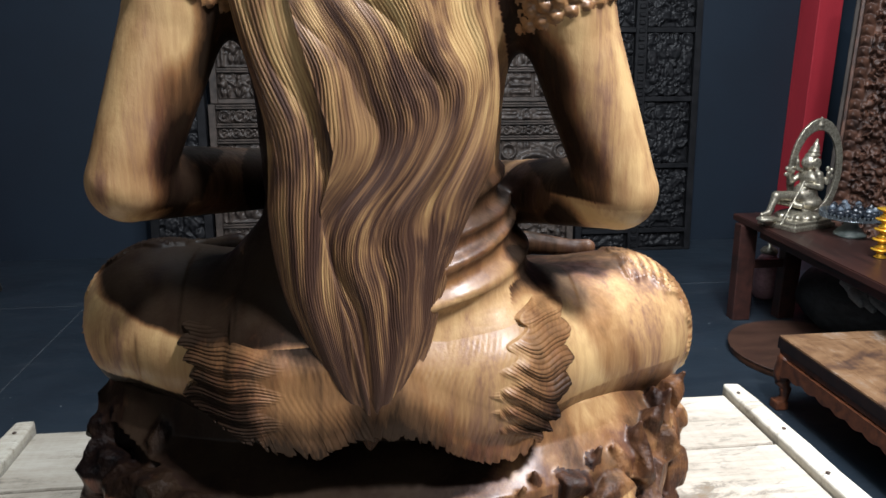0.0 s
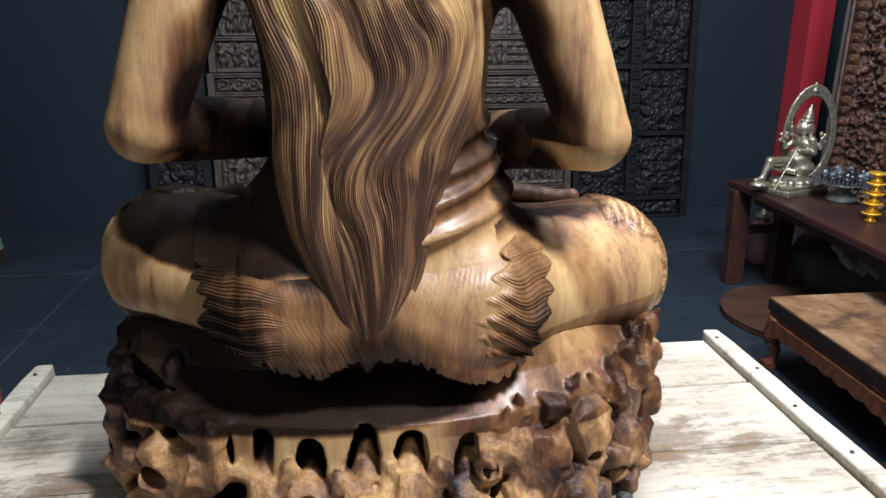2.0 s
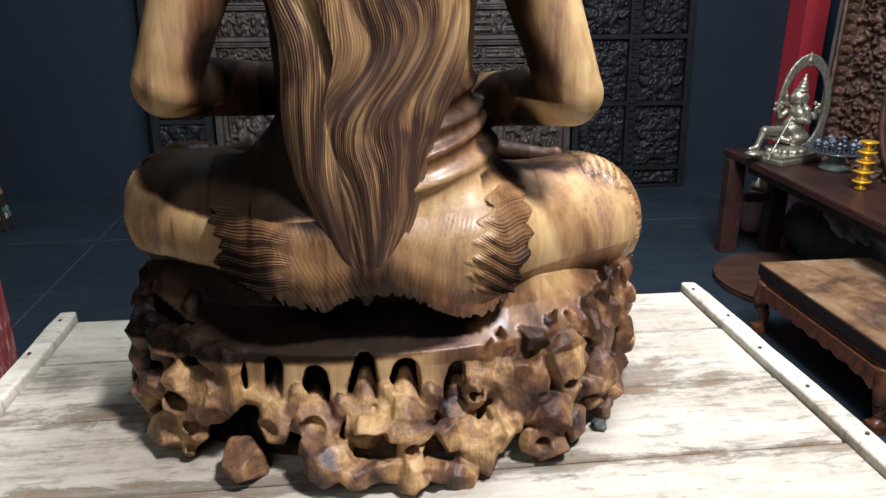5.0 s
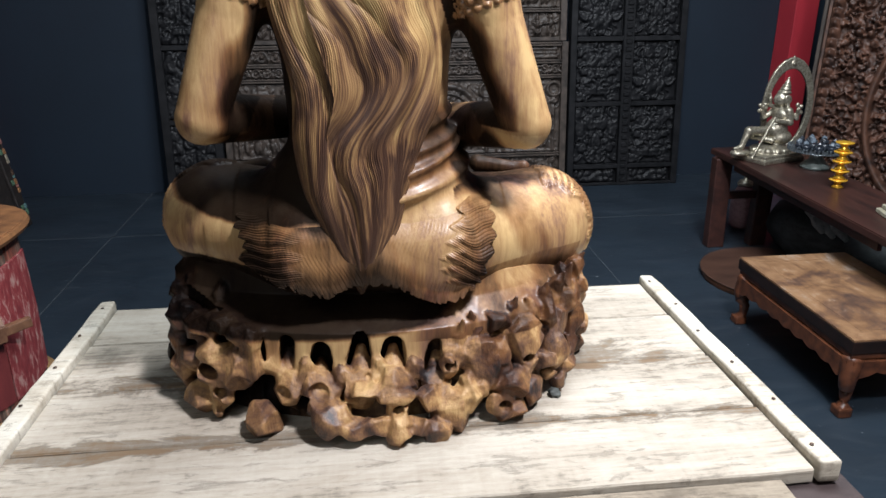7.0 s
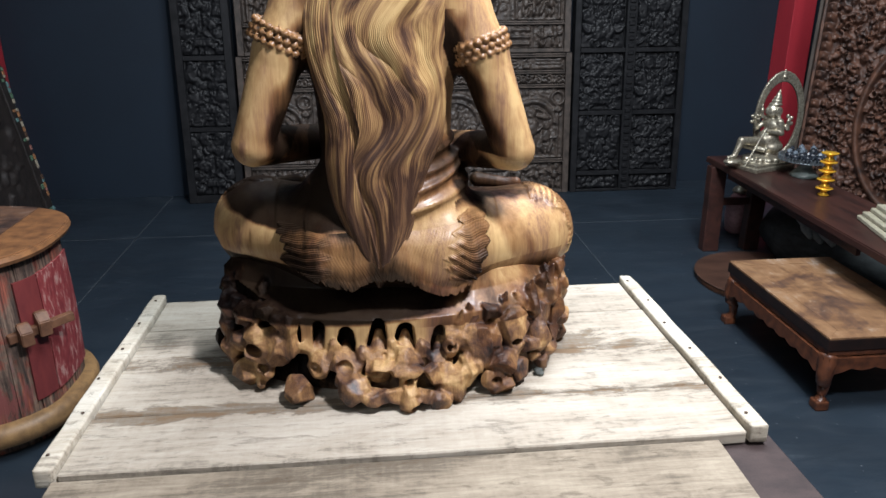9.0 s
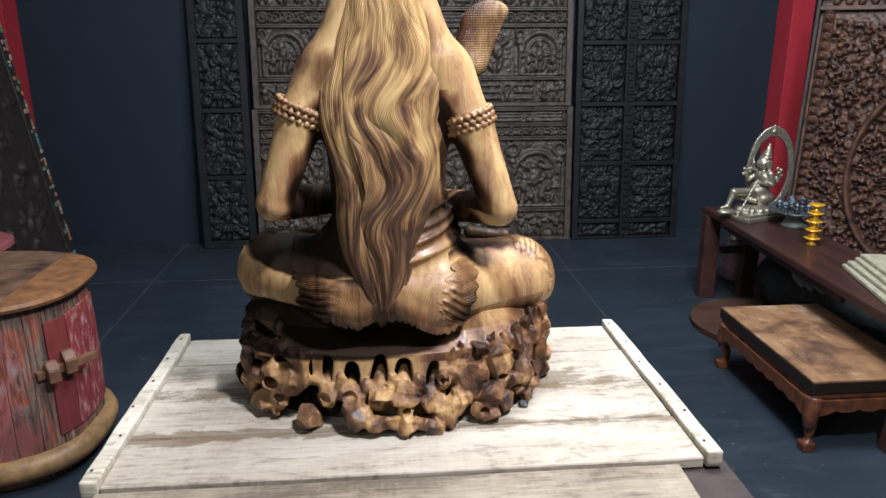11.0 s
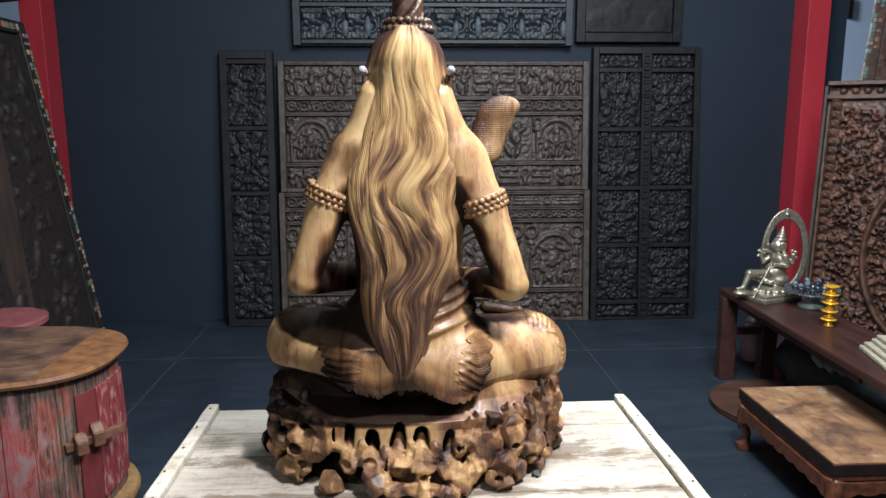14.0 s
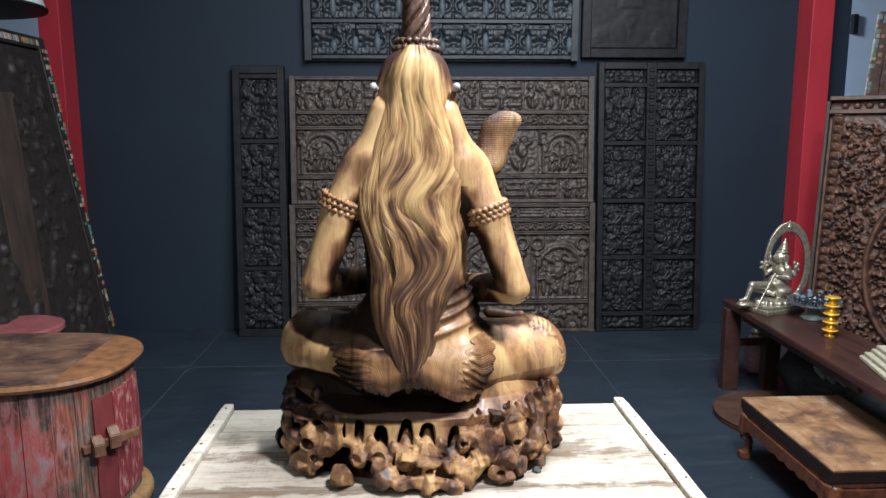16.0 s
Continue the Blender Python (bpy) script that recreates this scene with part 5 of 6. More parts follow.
def drum_paint():
    """Weathered brown-grey staves; a rubbed red patch and a yellow one run on across the joints."""
    mat, nt, bsdf = material("flaking_drum_paint", 0.66)
    tc = nt.nodes.new("ShaderNodeTexCoord")
    grain = noise_tex(nt, coords(nt, (85, 85, 5)), 1.0, 5, 0.7, 0.2)
    tint = noise_tex(nt, coords(nt, (11, 11, 6)), 1.0, 6, 0.68, 0.4)
    flake = noise_tex(nt, coords(nt, (30, 30, 8)), 1.0, 7, 0.74, 0.5)
    bare = ramp(nt, grain, [(0.34, (0.026, 0.021, 0.020)), (0.48, (0.105, 0.077, 0.062)), (0.58, (0.20, 0.145, 0.110)), (0.70, (0.31, 0.24, 0.19))])
    dirt = ramp(nt, tint, [(0.38, (0.55, 0.47, 0.47)), (0.50, (1.0, 0.94, 0.90)), (0.58, (1.55, 0.62, 0.52))])
    col = mixed(nt, 1.0, bare, dirt, "MULTIPLY")

    def patch(centre, scale, reach):
        mp = nt.nodes.new("ShaderNodeMapping")
        mp.inputs["Location"].default_value = tuple(-c * k for c, k in zip(centre, scale))
        mp.inputs["Scale"].default_value = scale
        nt.links.new(tc.outputs["Object"], mp.inputs["Vector"])
        ln = nt.nodes.new("ShaderNodeVectorMath")
        ln.operation = "LENGTH"
        nt.links.new(mp.outputs[0], ln.inputs[0])
        d = math_node(nt, "SUBTRACT", reach, ln.outputs["Value"])
        return math_node(nt, "ADD", d, math_node(nt, "MULTIPLY", math_node(nt, "SUBTRACT", flake, 0.5), 3.0))
    red = ramp(nt, patch((0.17, -0.26, 0.33), (6.0, 6.0, 3.2), 1.12), [(0.25, (0, 0, 0)), (0.55, (1, 1, 1))])
    pink = ramp(nt, flake, [(0.40, (0.38, 0.045, 0.046)), (0.52, (0.33, 0.115, 0.108)), (0.62, (0.27, 0.19, 0.19))])
    col = mixed(nt, red, col, pink)
    low = ramp(nt, patch((0.27, -0.22, 0.18), (7, 7, 6), 0.85), [(0.35, (0, 0, 0)), (0.6, (1, 1, 1))])
    col = mixed(nt, low, col, mixed(nt, grain, (0.10, 0.030, 0.030), (0.32, 0.10, 0.085)))
    yellow = ramp(nt, patch((-0.02, -0.29, 0.32), (9, 9, 3.2), 0.95), [(0.30, (0, 0, 0)), (0.55, (1, 1, 1))])
    col = mixed(nt, yellow, col, (0.50, 0.33, 0.045))
    nt.links.new(col, bsdf.inputs["Base Color"])
    bump(nt, bsdf, math_node(nt, "ADD", grain, math_node(nt, "MULTIPLY", flake, 0.6)), 0.0024, 0.6)
    return mat


MAT_DRUM = drum_paint()
MAT_HATCH = rubbed_red()
MAT_HATCH_PLAIN = simple("dull_red_paint", (0.19, 0.034, 0.032), (0.13, 0.022, 0.024), (20, 20, 6), 2, 0.55)
MAT_LATCH = simple("brown_latch_wood", (0.20, 0.095, 0.05), (0.10, 0.045, 0.025), (8, 8, 8), 4, 0.55)


def lid_wood():
    mat, nt, bsdf = material("scratched_lid_wood", 0.42)
    f = noise_tex(nt, coords(nt, (7, 11, 7)), 1.0, 8, 0.74, 0.4)
    scratch = noise_tex(nt, coords(nt, (9, 50, 9), rot=(0, 0, 0.35)), 1.0, 6, 0.8, 1.5)
    col = ramp(nt, f, [(0.36, (0.040, 0.027, 0.024)), (0.48, (0.120, 0.066, 0.045)), (0.56, (0.175, 0.092, 0.055)), (0.68, (0.22, 0.16, 0.13))])
    m = ramp(nt, scratch, [(0.58, (0, 0, 0)), (0.68, (1, 1, 1))])
    nt.links.new(mixed(nt, math_node(nt, "MULTIPLY", m, 0.6), col, (0.32, 0.28, 0.26)), bsdf.inputs["Base Color"])
    bump(nt, bsdf, f, 0.0012, 0.5)
    return mat


MAT_LID = lid_wood()
MAT_LIDRIM = simple("orange_brown_rim", (0.33, 0.150, 0.060), (0.12, 0.055, 0.028), (7, 7, 7), 3, 0.42, dist=0.0015)


def squircle(rx, ry, a, p=2.7):
    c, s = math.cos(a), math.sin(a)
    return rx * math.copysign(abs(c) ** (2 / p), c), ry * math.copysign(abs(s) ** (2 / p), s)


def squircle_solid(profile, a0=0.0, a1=2 * math.pi, n=96, inner=0.0):
    """A drum, or a curved plate of it from a0 to a1, with (rx, ry, z) profile."""
    bm = bmesh.new()
    full = abs(a1 - a0 - 2 * math.pi) < 1e-6
    m = n if full else n + 1
    rings = [[bm.verts.new((*squircle(rx, ry, a0 + (a1 - a0) * i / n), z)) for i in range(m)] for rx, ry, z in profile]
    for a, b in zip(rings, rings[1:]):
        for i in range(n):
            bm.faces.new((a[i], a[(i + 1) % m], b[(i + 1) % m], b[i]))
    if full:
        bm.faces.new(rings[0][::-1]), bm.faces.new(rings[-1])
    else:
        back = [[bm.verts.new((*squircle(p[0] - inner, p[1] - inner, a0 + (a1 - a0) * i / n), p[2])) for i in range(m)] for p in (profile[0], profile[-1])]
        for i in range(n):
            bm.faces.new((rings[0][i], back[0][i], back[0][i + 1], rings[0][i + 1]))
            bm.faces.new((rings[-1][i], rings[-1][i + 1], back[1][i + 1], back[1][i]))
        for i in (0, n):
            bm.faces.new([r[i] for r in rings] + [back[1][i], back[0][i]])
    return bm


cab = thing("drum_cabinet", "drum-shaped wooden cabinet with flaking red paint and brown lid", "cabinet", (-1.36, 1.85, 0))
staves = 26
for i in range(staves):
    a0, a1 = 2 * math.pi * i / staves, 2 * math.pi * (i + 1) / staves - 0.006
    r = 0.0 if i % 3 else 0.0025
    part("stave", squircle_solid([(0.415 + r, 0.292 + r, 0.10), (0.418 + r, 0.295 + r, 0.35), (0.412 + r, 0.289 + r, 0.598)], a0, a1, 6, 0.03), MAT_DRUM, cab)
part("base_ring", squircle_solid([(0.436, 0.312, 0.045), (0.452, 0.327, 0.050), (0.456, 0.331, 0.080), (0.448, 0.322, 0.105), (0.425, 0.302, 0.112)]), simple("ochre_ring_wood", (0.34, 0.20, 0.085), (0.15, 0.085, 0.040), (6, 6, 6), 4, 0.5), cab, "ochre-brown base ring", True)
part("plinth", squircle_solid([(0.400, 0.272, 0.0), (0.402, 0.274, 0.0455)]), MAT_DRUM, cab)
lid = part("lid", squircle_solid([(0.42, 0.296, 0.598), (0.446, 0.318, 0.600), (0.452, 0.324, 0.612), (0.448, 0.320, 0.6235), (0.44, 0.312, 0.6245)]), MAT_LIDRIM, cab, "brown lid with lighter end board")


def lid_piece(x0, x1, y0, y1):
    bm = squircle_solid([(0.441, 0.313, 0.6246), (0.441, 0.313, 0.6268), (0.438, 0.310, 0.6280)])
    for co, no in (((x0, 0, 0), (-1, 0, 0)), ((x1, 0, 0), (1, 0, 0)), ((0, y0, 0), (0, -1, 0)), ((0, y1, 0), (0, 1, 0))):
        cutg = bmesh.ops.bisect_plane(bm, geom=bm.verts[:] + bm.edges[:] + bm.faces[:], plane_co=co, plane_no=no, clear_outer=True)
        edges = [e for e in cutg["geom_cut"] if isinstance(e, bmesh.types.BMEdge)]
        if edges:
            bmesh.ops.holes_fill(bm, edges=edges)
    return bm


for y0, y1 in ((-0.32, -0.16), (-0.1585, -0.02), (-0.0185, 0.13), (0.1315, 0.32)):
    part("lid_board", lid_piece(-0.5, 0.285, y0, y1), MAT_LID, lid, "dark scratched lid board")
part("lid_end_board", lid_piece(0.2865, 0.5, -0.4, 0.4), MAT_LIDRIM, lid)
hatch = part("hatch_door", squircle_solid([(0.423, 0.300, 0.150), (0.426, 0.303, 0.35), (0.421, 0.298, 0.534)], radians(-31), radians(-15.5), 10, 0.012), MAT_HATCH_PLAIN, cab, "dull red hatch door with wooden latch")
part("hatch_board", squircle_solid([(0.424, 0.301, 0.150), (0.427, 0.304, 0.35), (0.422, 0.299, 0.534)], radians(-15), radians(15), 14, 0.012), MAT_HATCH, hatch, "rubbed flaking red board")
for deg, zz, hh in ((-32, 0.385, 0.062), (-20, 0.395, 0.070)):
    px, py = squircle(0.428, 0.305, radians(deg))
    side = [(-0.046, -hh / 2), (0.0, -hh / 2), (0.0, hh / 2), (-0.020, hh / 2), (-0.046, hh * 0.18)]
    bm = moved(bm_prism(side, -0.017, 0.017), pose(0, 0, 0, 0, 0, 90))
    bmesh.ops.bevel(bm, geom=bm.edges[:], offset=0.003, segments=2, affect="EDGES")
    part("latch_block", moved(bm, pose(px, py, zz, 0, 0, 40)), MAT_LATCH, hatch, "carved wooden latch block")
px, py = squircle(0.428, 0.305, radians(-17))
part("latch_bar", moved(bm_box(-0.115, 0.075, -0.034, -0.012, -0.014, 0.014, 0.004, 2), pose(px, py, 0.382, 0, -4, 44)), MAT_LATCH, hatch, "sliding latch bar")

stool = thing("painted_stool", "round stool with faded pink painted top", "stool", (-1.80, 2.75, 0))
part("seat", bm_lathe([(0.20, 0.47), (0.215, 0.475), (0.215, 0.495), (0.20, 0.502), (0.0, 0.502)], 48, False), simple("faded_pink_paint", (0.36, 0.11, 0.11), (0.22, 0.06, 0.065), (5, 5, 5), 3, 0.6), stool)
for k in range(4):
    a = math.pi * (0.25 + 0.5 * k)
    part("leg", bm_sweep([(0.14 * math.cos(a), 0.14 * math.sin(a), 0.475), (0.18 * math.cos(a), 0.18 * math.sin(a), 0.0)], [0.02, 0.016], 10), MAT_TEAK_DARK, stool)

jar = thing("small_jar", "small pale pink lidded jar standing on the floor behind the bench", "jar", (2.075, 3.36, 0))
part("jar_body", bm_lathe([(0.040, 0.0), (0.058, 0.02), (0.066, 0.10), (0.060, 0.18), (0.036, 0.225), (0.034, 0.235)], 24), simple("faded_rose_glaze", (0.40, 0.22, 0.23), (0.24, 0.13, 0.14), size=10, rough=0.4), jar, "", True)
part("lid", bm_lathe([(0.040, 0.2355), (0.042, 0.245), (0.030, 0.262), (0.010, 0.270), (0.011, 0.284), (0.003, 0.290)], 20), MAT_SILVER, jar, "pale metal lid", True)
chip = thing("stone_chip", "small dark stone chip lying beside the root base", "stone", (0.291, 0.574, BOARD))
bm = bmesh.new()
bmesh.ops.create_icosphere(bm, subdivisions=2, radius=0.008)
for v in bm.verts:
    v.co += v.co.normalized() * 0.003 * noise.noise(v.co * 160)
    v.co.z = max(0.0, v.co.z * 0.8 + 0.005)
part("chip_body", bm, MAT_STONE, chip)

# ---------------------------------------------------------------- carved panels


def motif(w, h, seed, res, mirror=True, count=40, size=0.05, arcs=0.4):
    """A carved relief as heights 0..1: overlapping lobes, curls and beads."""
    r = np.random.default_rng(seed)
    nx, nz = max(6, int(w / res)), max(6, int(h / res))
    x, z = np.meshgrid(np.linspace(-w / 2, w / 2, nx), np.linspace(0, h, nz), indexing="ij")
    f = np.zeros_like(x)
    for _ in range(count):
        cx, cz = r.uniform(-w / 2, w / 2) * 0.92, r.uniform(0.04, 0.96) * h
        s = size * r.uniform(0.35, 1.0)
        th, asp, lift = r.uniform(0, np.pi), r.uniform(0.45, 1.0), r.uniform(0.5, 1.0)
        ring = r.random() < arcs
        a0, span = r.uniform(0, 2 * np.pi), r.uniform(2.2, 5.0)
        for m in ((1, -1) if mirror else (1,)):
            px, pz = m * x - cx, z - cz
            u, v = px * np.cos(th) + pz * np.sin(th), (-px * np.sin(th) + pz * np.cos(th)) / asp
            d = np.hypot(u, v) / s
            if ring:
                arc = ((np.arctan2(v, u) - a0) % (2 * np.pi)) < span
                g = np.clip(1 - ((d - 0.75) / 0.24) ** 2, 0, 1) ** 0.5 * arc
            elif th < 0.9:
                g = np.clip(3.0 * (1 - np.maximum(np.abs(px) / (s * asp), np.abs(pz) / (0.55 * s))), 0, 1)
            else:
                g = np.clip(2.2 * (1 - d ** 1.5), 0, 1)
            f = np.maximum(f, g * lift) - 0.30 * np.clip(1 - np.abs(d - 1.12) / 0.13, 0, 1) * (f > 0.25) * (0 if ring else 1)
    fine = r.normal(size=(max(2, nx // 3), max(2, nz // 3)))
    fi = np.clip((np.arange(nx) / 3).astype(int), 0, fine.shape[0] - 1)
    fj = np.clip((np.arange(nz) / 3).astype(int), 0, fine.shape[1] - 1)
    return x, z, np.clip(f + 0.05 * fine[fi][:, fj], -0.1, 1.1)


def story_field(w, h, seed, style, res):
    """Carved storytelling band: posts, bars, arches, scrolls and squat standing forms."""
    r = np.random.default_rng(seed)
    nx, nz = max(6, int(w / res)), max(6, int(h / res))
    x, z = np.meshgrid(np.linspace(-w / 2, w / 2, nx), np.linspace(0, h, nz), indexing="ij")
    f = np.zeros_like(x)

    def add(g, lift=1.0):
        nonlocal f
        f = np.maximum(f, np.clip(g, 0, 1) ** 0.6 * lift)

    def blob(cx, cz, a, b, th=0.0, lift=1.0):
        px, pz = x - cx, z - cz
        u, v = px * np.cos(th) + pz * np.sin(th), -px * np.sin(th) + pz * np.cos(th)
        add(1.4 * (1 - (u / a) ** 2 - (v / b) ** 2), lift)

    def rect(x0, x1, z0, z1, lift=0.8):
        add(np.minimum.reduce((x - x0, x1 - x, z - z0, z1 - z)) / 0.008, lift)

    def ring(cx, cz, rad, t, lift=0.9, upper=False):
        d = np.abs(np.hypot(x - cx, z - cz) - rad)
        add((1 - (d / t) ** 2) * ((z > cz) if upper else 1), lift)

    def figure(cx, z0, s):
        t = r.uniform(-0.25, 0.25)
        blob(cx + t * s * 0.5, z0 + 0.84 * s, 0.12 * s, 0.13 * s)
        blob(cx + t * s * 0.3, z0 + 0.56 * s, 0.15 * s, 0.22 * s, t)
        for m in (-1, 1):
            blob(cx + m * 0.22 * s, z0 + r.uniform(0.50, 0.78) * s, 0.17 * s, 0.055 * s, m * r.uniform(-0.9, 0.9))
            blob(cx + m * 0.13 * s, z0 + 0.22 * s, 0.22 * s, 0.075 * s, 1.57 + m * r.uniform(-0.5, 0.1))
    if style == "bars":
        for k in range(3):
            for m in (-1, 1):
                a, b = sorted((m * 0.12 * w, m * 0.46 * w))
                rect(a, b, (0.10 + 0.30 * k) * h, (0.28 + 0.30 * k) * h, 0.75)
        ring(0, 0.62 * h, 0.20 * h, 0.05 * h)
        rect(-0.05 * w, 0.05 * w, 0.05 * h, 0.45 * h)
    elif style == "arch":
        for m in (-1, 1):
            rect(m * 0.40 * w - 0.012, m * 0.40 * w + 0.012, 0.0, 0.66 * h)
            blob(m * 0.40 * w, 0.70 * h, 0.035, 0.022)
            figure(m * 0.22 * w, 0.06 * h, 0.48 * h)
            ring(m * 0.40 * w, 0.86 * h, 0.09 * h, 0.028 * h)
        ring(0, 0.50 * h, min(0.36 * w, 0.42 * h), 0.020, upper=True)
        ring(0, 0.50 * h, min(0.36 * w, 0.42 * h) - 0.045, 0.010, 0.7, upper=True)
        figure(0, 0.06 * h, 0.70 * h)
        rect(-0.5 * w, 0.5 * w, 0.0, 0.035 * h, 0.6)
    elif style == "scroll":
        n = max(2, int(w / (1.05 * h)))
        for k in range(n):
            cx = -w / 2 + (k + 0.5) * w / n
            ring(cx, 0.5 * h, 0.38 * h, 0.07 * h)
            blob(cx, 0.5 * h, 0.17 * h, 0.17 * h)
            blob(cx + 0.5 * w / n, 0.25 * h, 0.10 * h, 0.16 * h)
            blob(cx + 0.5 * w / n, 0.78 * h, 0.10 * h, 0.13 * h)
    else:
        n = max(2, int(w / (0.52 * h)))
        for k in range(n):
            figure(-w / 2 + (k + 0.5) * w / n + r.uniform(-0.05, 0.05) * h, 0.05 * h, r.uniform(0.78, 0.95) * h)
    base = motif(w, h, seed + 7, res, count=int(30 + 110 * w * h / 0.1), size=0.026, arcs=0.35, mirror=False)[2][:nx, :nz]
    f = np.where(f > 0.12, f * (0.84 + 0.20 * base), 0.34 * base)
    return x, z, f


def relief_mesh(name, w, h, seed, depth, res=0.008, thick=0.02, fields=None, **kw):
    """A carved block: heights stand out towards -y from the plane y = 0."""
    x, z, f = fields if fields else motif(w, h, seed, res, **kw)
    nx, nz = x.shape
    f = f.copy()
    v = np.stack((x, -depth * f, z), -1).reshape(-1, 3)
    i = np.arange(nx - 1)[:, None] * nz + np.arange(nz - 1)[None]
    q = np.stack((i, i + nz, i + nz + 1, i + 1), -1).reshape(-1, 4).tolist()
    edge = [k * nz for k in range(nx)] + [(nx - 1) * nz + k for k in range(1, nz)] + [k * nz + nz - 1 for k in range(nx - 2, -1, -1)] + [k for k in range(nz - 2, 0, -1)]
    back = v[edge].copy()
    back[:, 1] = thick
    n0 = len(v)
    m = len(edge)
    q += [[edge[k], n0 + k, n0 + (k + 1) % m, edge[(k + 1) % m]] for k in range(m)]
    q.append([n0 + k for k in range(m)])
    me = bpy.data.meshes.new(name)
    me.from_pydata(np.concatenate((v, back)).tolist(), [], q)
    me.polygons.foreach_set("use_smooth", np.ones(len(me.polygons), bool))
    me.update()
    return me


def bar(name, x0, x1, z0, z1, y0, y1, mat, parent, bev=0.003):
    return part(name, bm_box(x0, x1, y0, y1, z0, z1, bev, 1), mat, parent)


def place_panel(label, m):
    ob = new("carved_panel")
    ob.matrix_world = m
    return tagged(ob, label, "carved panel")


def put_relief(me, mat, parent, x, z, name="relief_tile"):
    ob = new(name, me)
    if not me.materials:
        me.materials.append(mat)
    ob.parent = parent
    ob.location = (x, 0, z)
    return ob


LEAN_PANEL = -4.6


def pillar_panel():
    """Tall narrow panel with a single column of carved tiles."""
    w, h = 0.345, 1.835
    p = place_panel("tall narrow black-stained carved wood panel leaning on the wall", pose(-0.945, 4.285, 0, LEAN_PANEL))
    m = MAT_CARVED_DARK
    bar("backing", -w / 2, w / 2, 0.0, h, 0.012, 0.045, m, p)
    for s in (-1, 1):
        bar("stile", s * (w / 2 - 0.024) - 0.024, s * (w / 2 - 0.024) + 0.024, 0.0, h, -0.025, 0.011, m, p)
    tiles = [relief_mesh("pillar_relief", w - 0.07, 0.395, 31 + k, 0.023, 0.0060, count=48, size=0.060, arcs=0.45) for k in range(2)]
    z = 0.055
    bar("rail", -w / 2 + 0.033, w / 2 - 0.033, 0.0, 0.05, -0.022, 0.011, m, p)
    for k in range(4):
        put_relief(tiles[k % 2], m, p, 0, z)
        bar("rail", -w / 2 + 0.033, w / 2 - 0.033, z + 0.398, z + 0.428, -0.02, 0.011, m, p)
        z += 0.432
    bar("rail", -w / 2 + 0.033, w / 2 - 0.033, z, h, -0.022, 0.011, m, p)


def story_panel(x0, x1, z0, rows, label, lean_y):
    """Wide grey panel: rows of (height, [tile widths], [styles], seed)."""
    w = x1 - x0
    h = sum(r[0] for r in rows) + 0.028 * (len(rows) + 1)
    p = place_panel(label, pose((x0 + x1) / 2, lean_y, 0, LEAN_PANEL) @ pose(0, 0, z0))
    m = MAT_CARVED_GREY
    bar("backing", -w / 2, w / 2, 0.0, h, 0.012, 0.05, m, p)
    for s in (-1, 1):
        bar("stile", s * (w / 2 - 0.020) - 0.020, s * (w / 2 - 0.020) + 0.020, 0.0, h, -0.02, 0.011, m, p)
    z = 0.028
    bar("rail", -w / 2 + 0.041, w / 2 - 0.041, 0.0, 0.026, -0.018, 0.011, m, p)
    for height, widths, size, seed in rows:
        inner = w - 0.084
        unit = inner / sum(widths)
        x = -inner / 2
        made = {}
        for k, ww in enumerate(widths):
            tw = unit * ww
            key = k
            if key not in made:
                made[key] = relief_mesh("story_relief", tw - 0.006, height, 0, 0.036, fields=story_field(tw - 0.006, height, seed + k, size[k % len(size)], 0.0056))
            put_relief(made[key], m, p, x + tw / 2, z)
            x += tw
        z += height
        bar("rail", -w / 2 + 0.041, w / 2 - 0.041, z + 0.001, z + 0.012, -0.028, 0.011, m, p)
        bar("rail", -w / 2 + 0.041, w / 2 - 0.041, z + 0.014, z + 0.026, -0.014, 0.011, m, p)
        z += 0.028


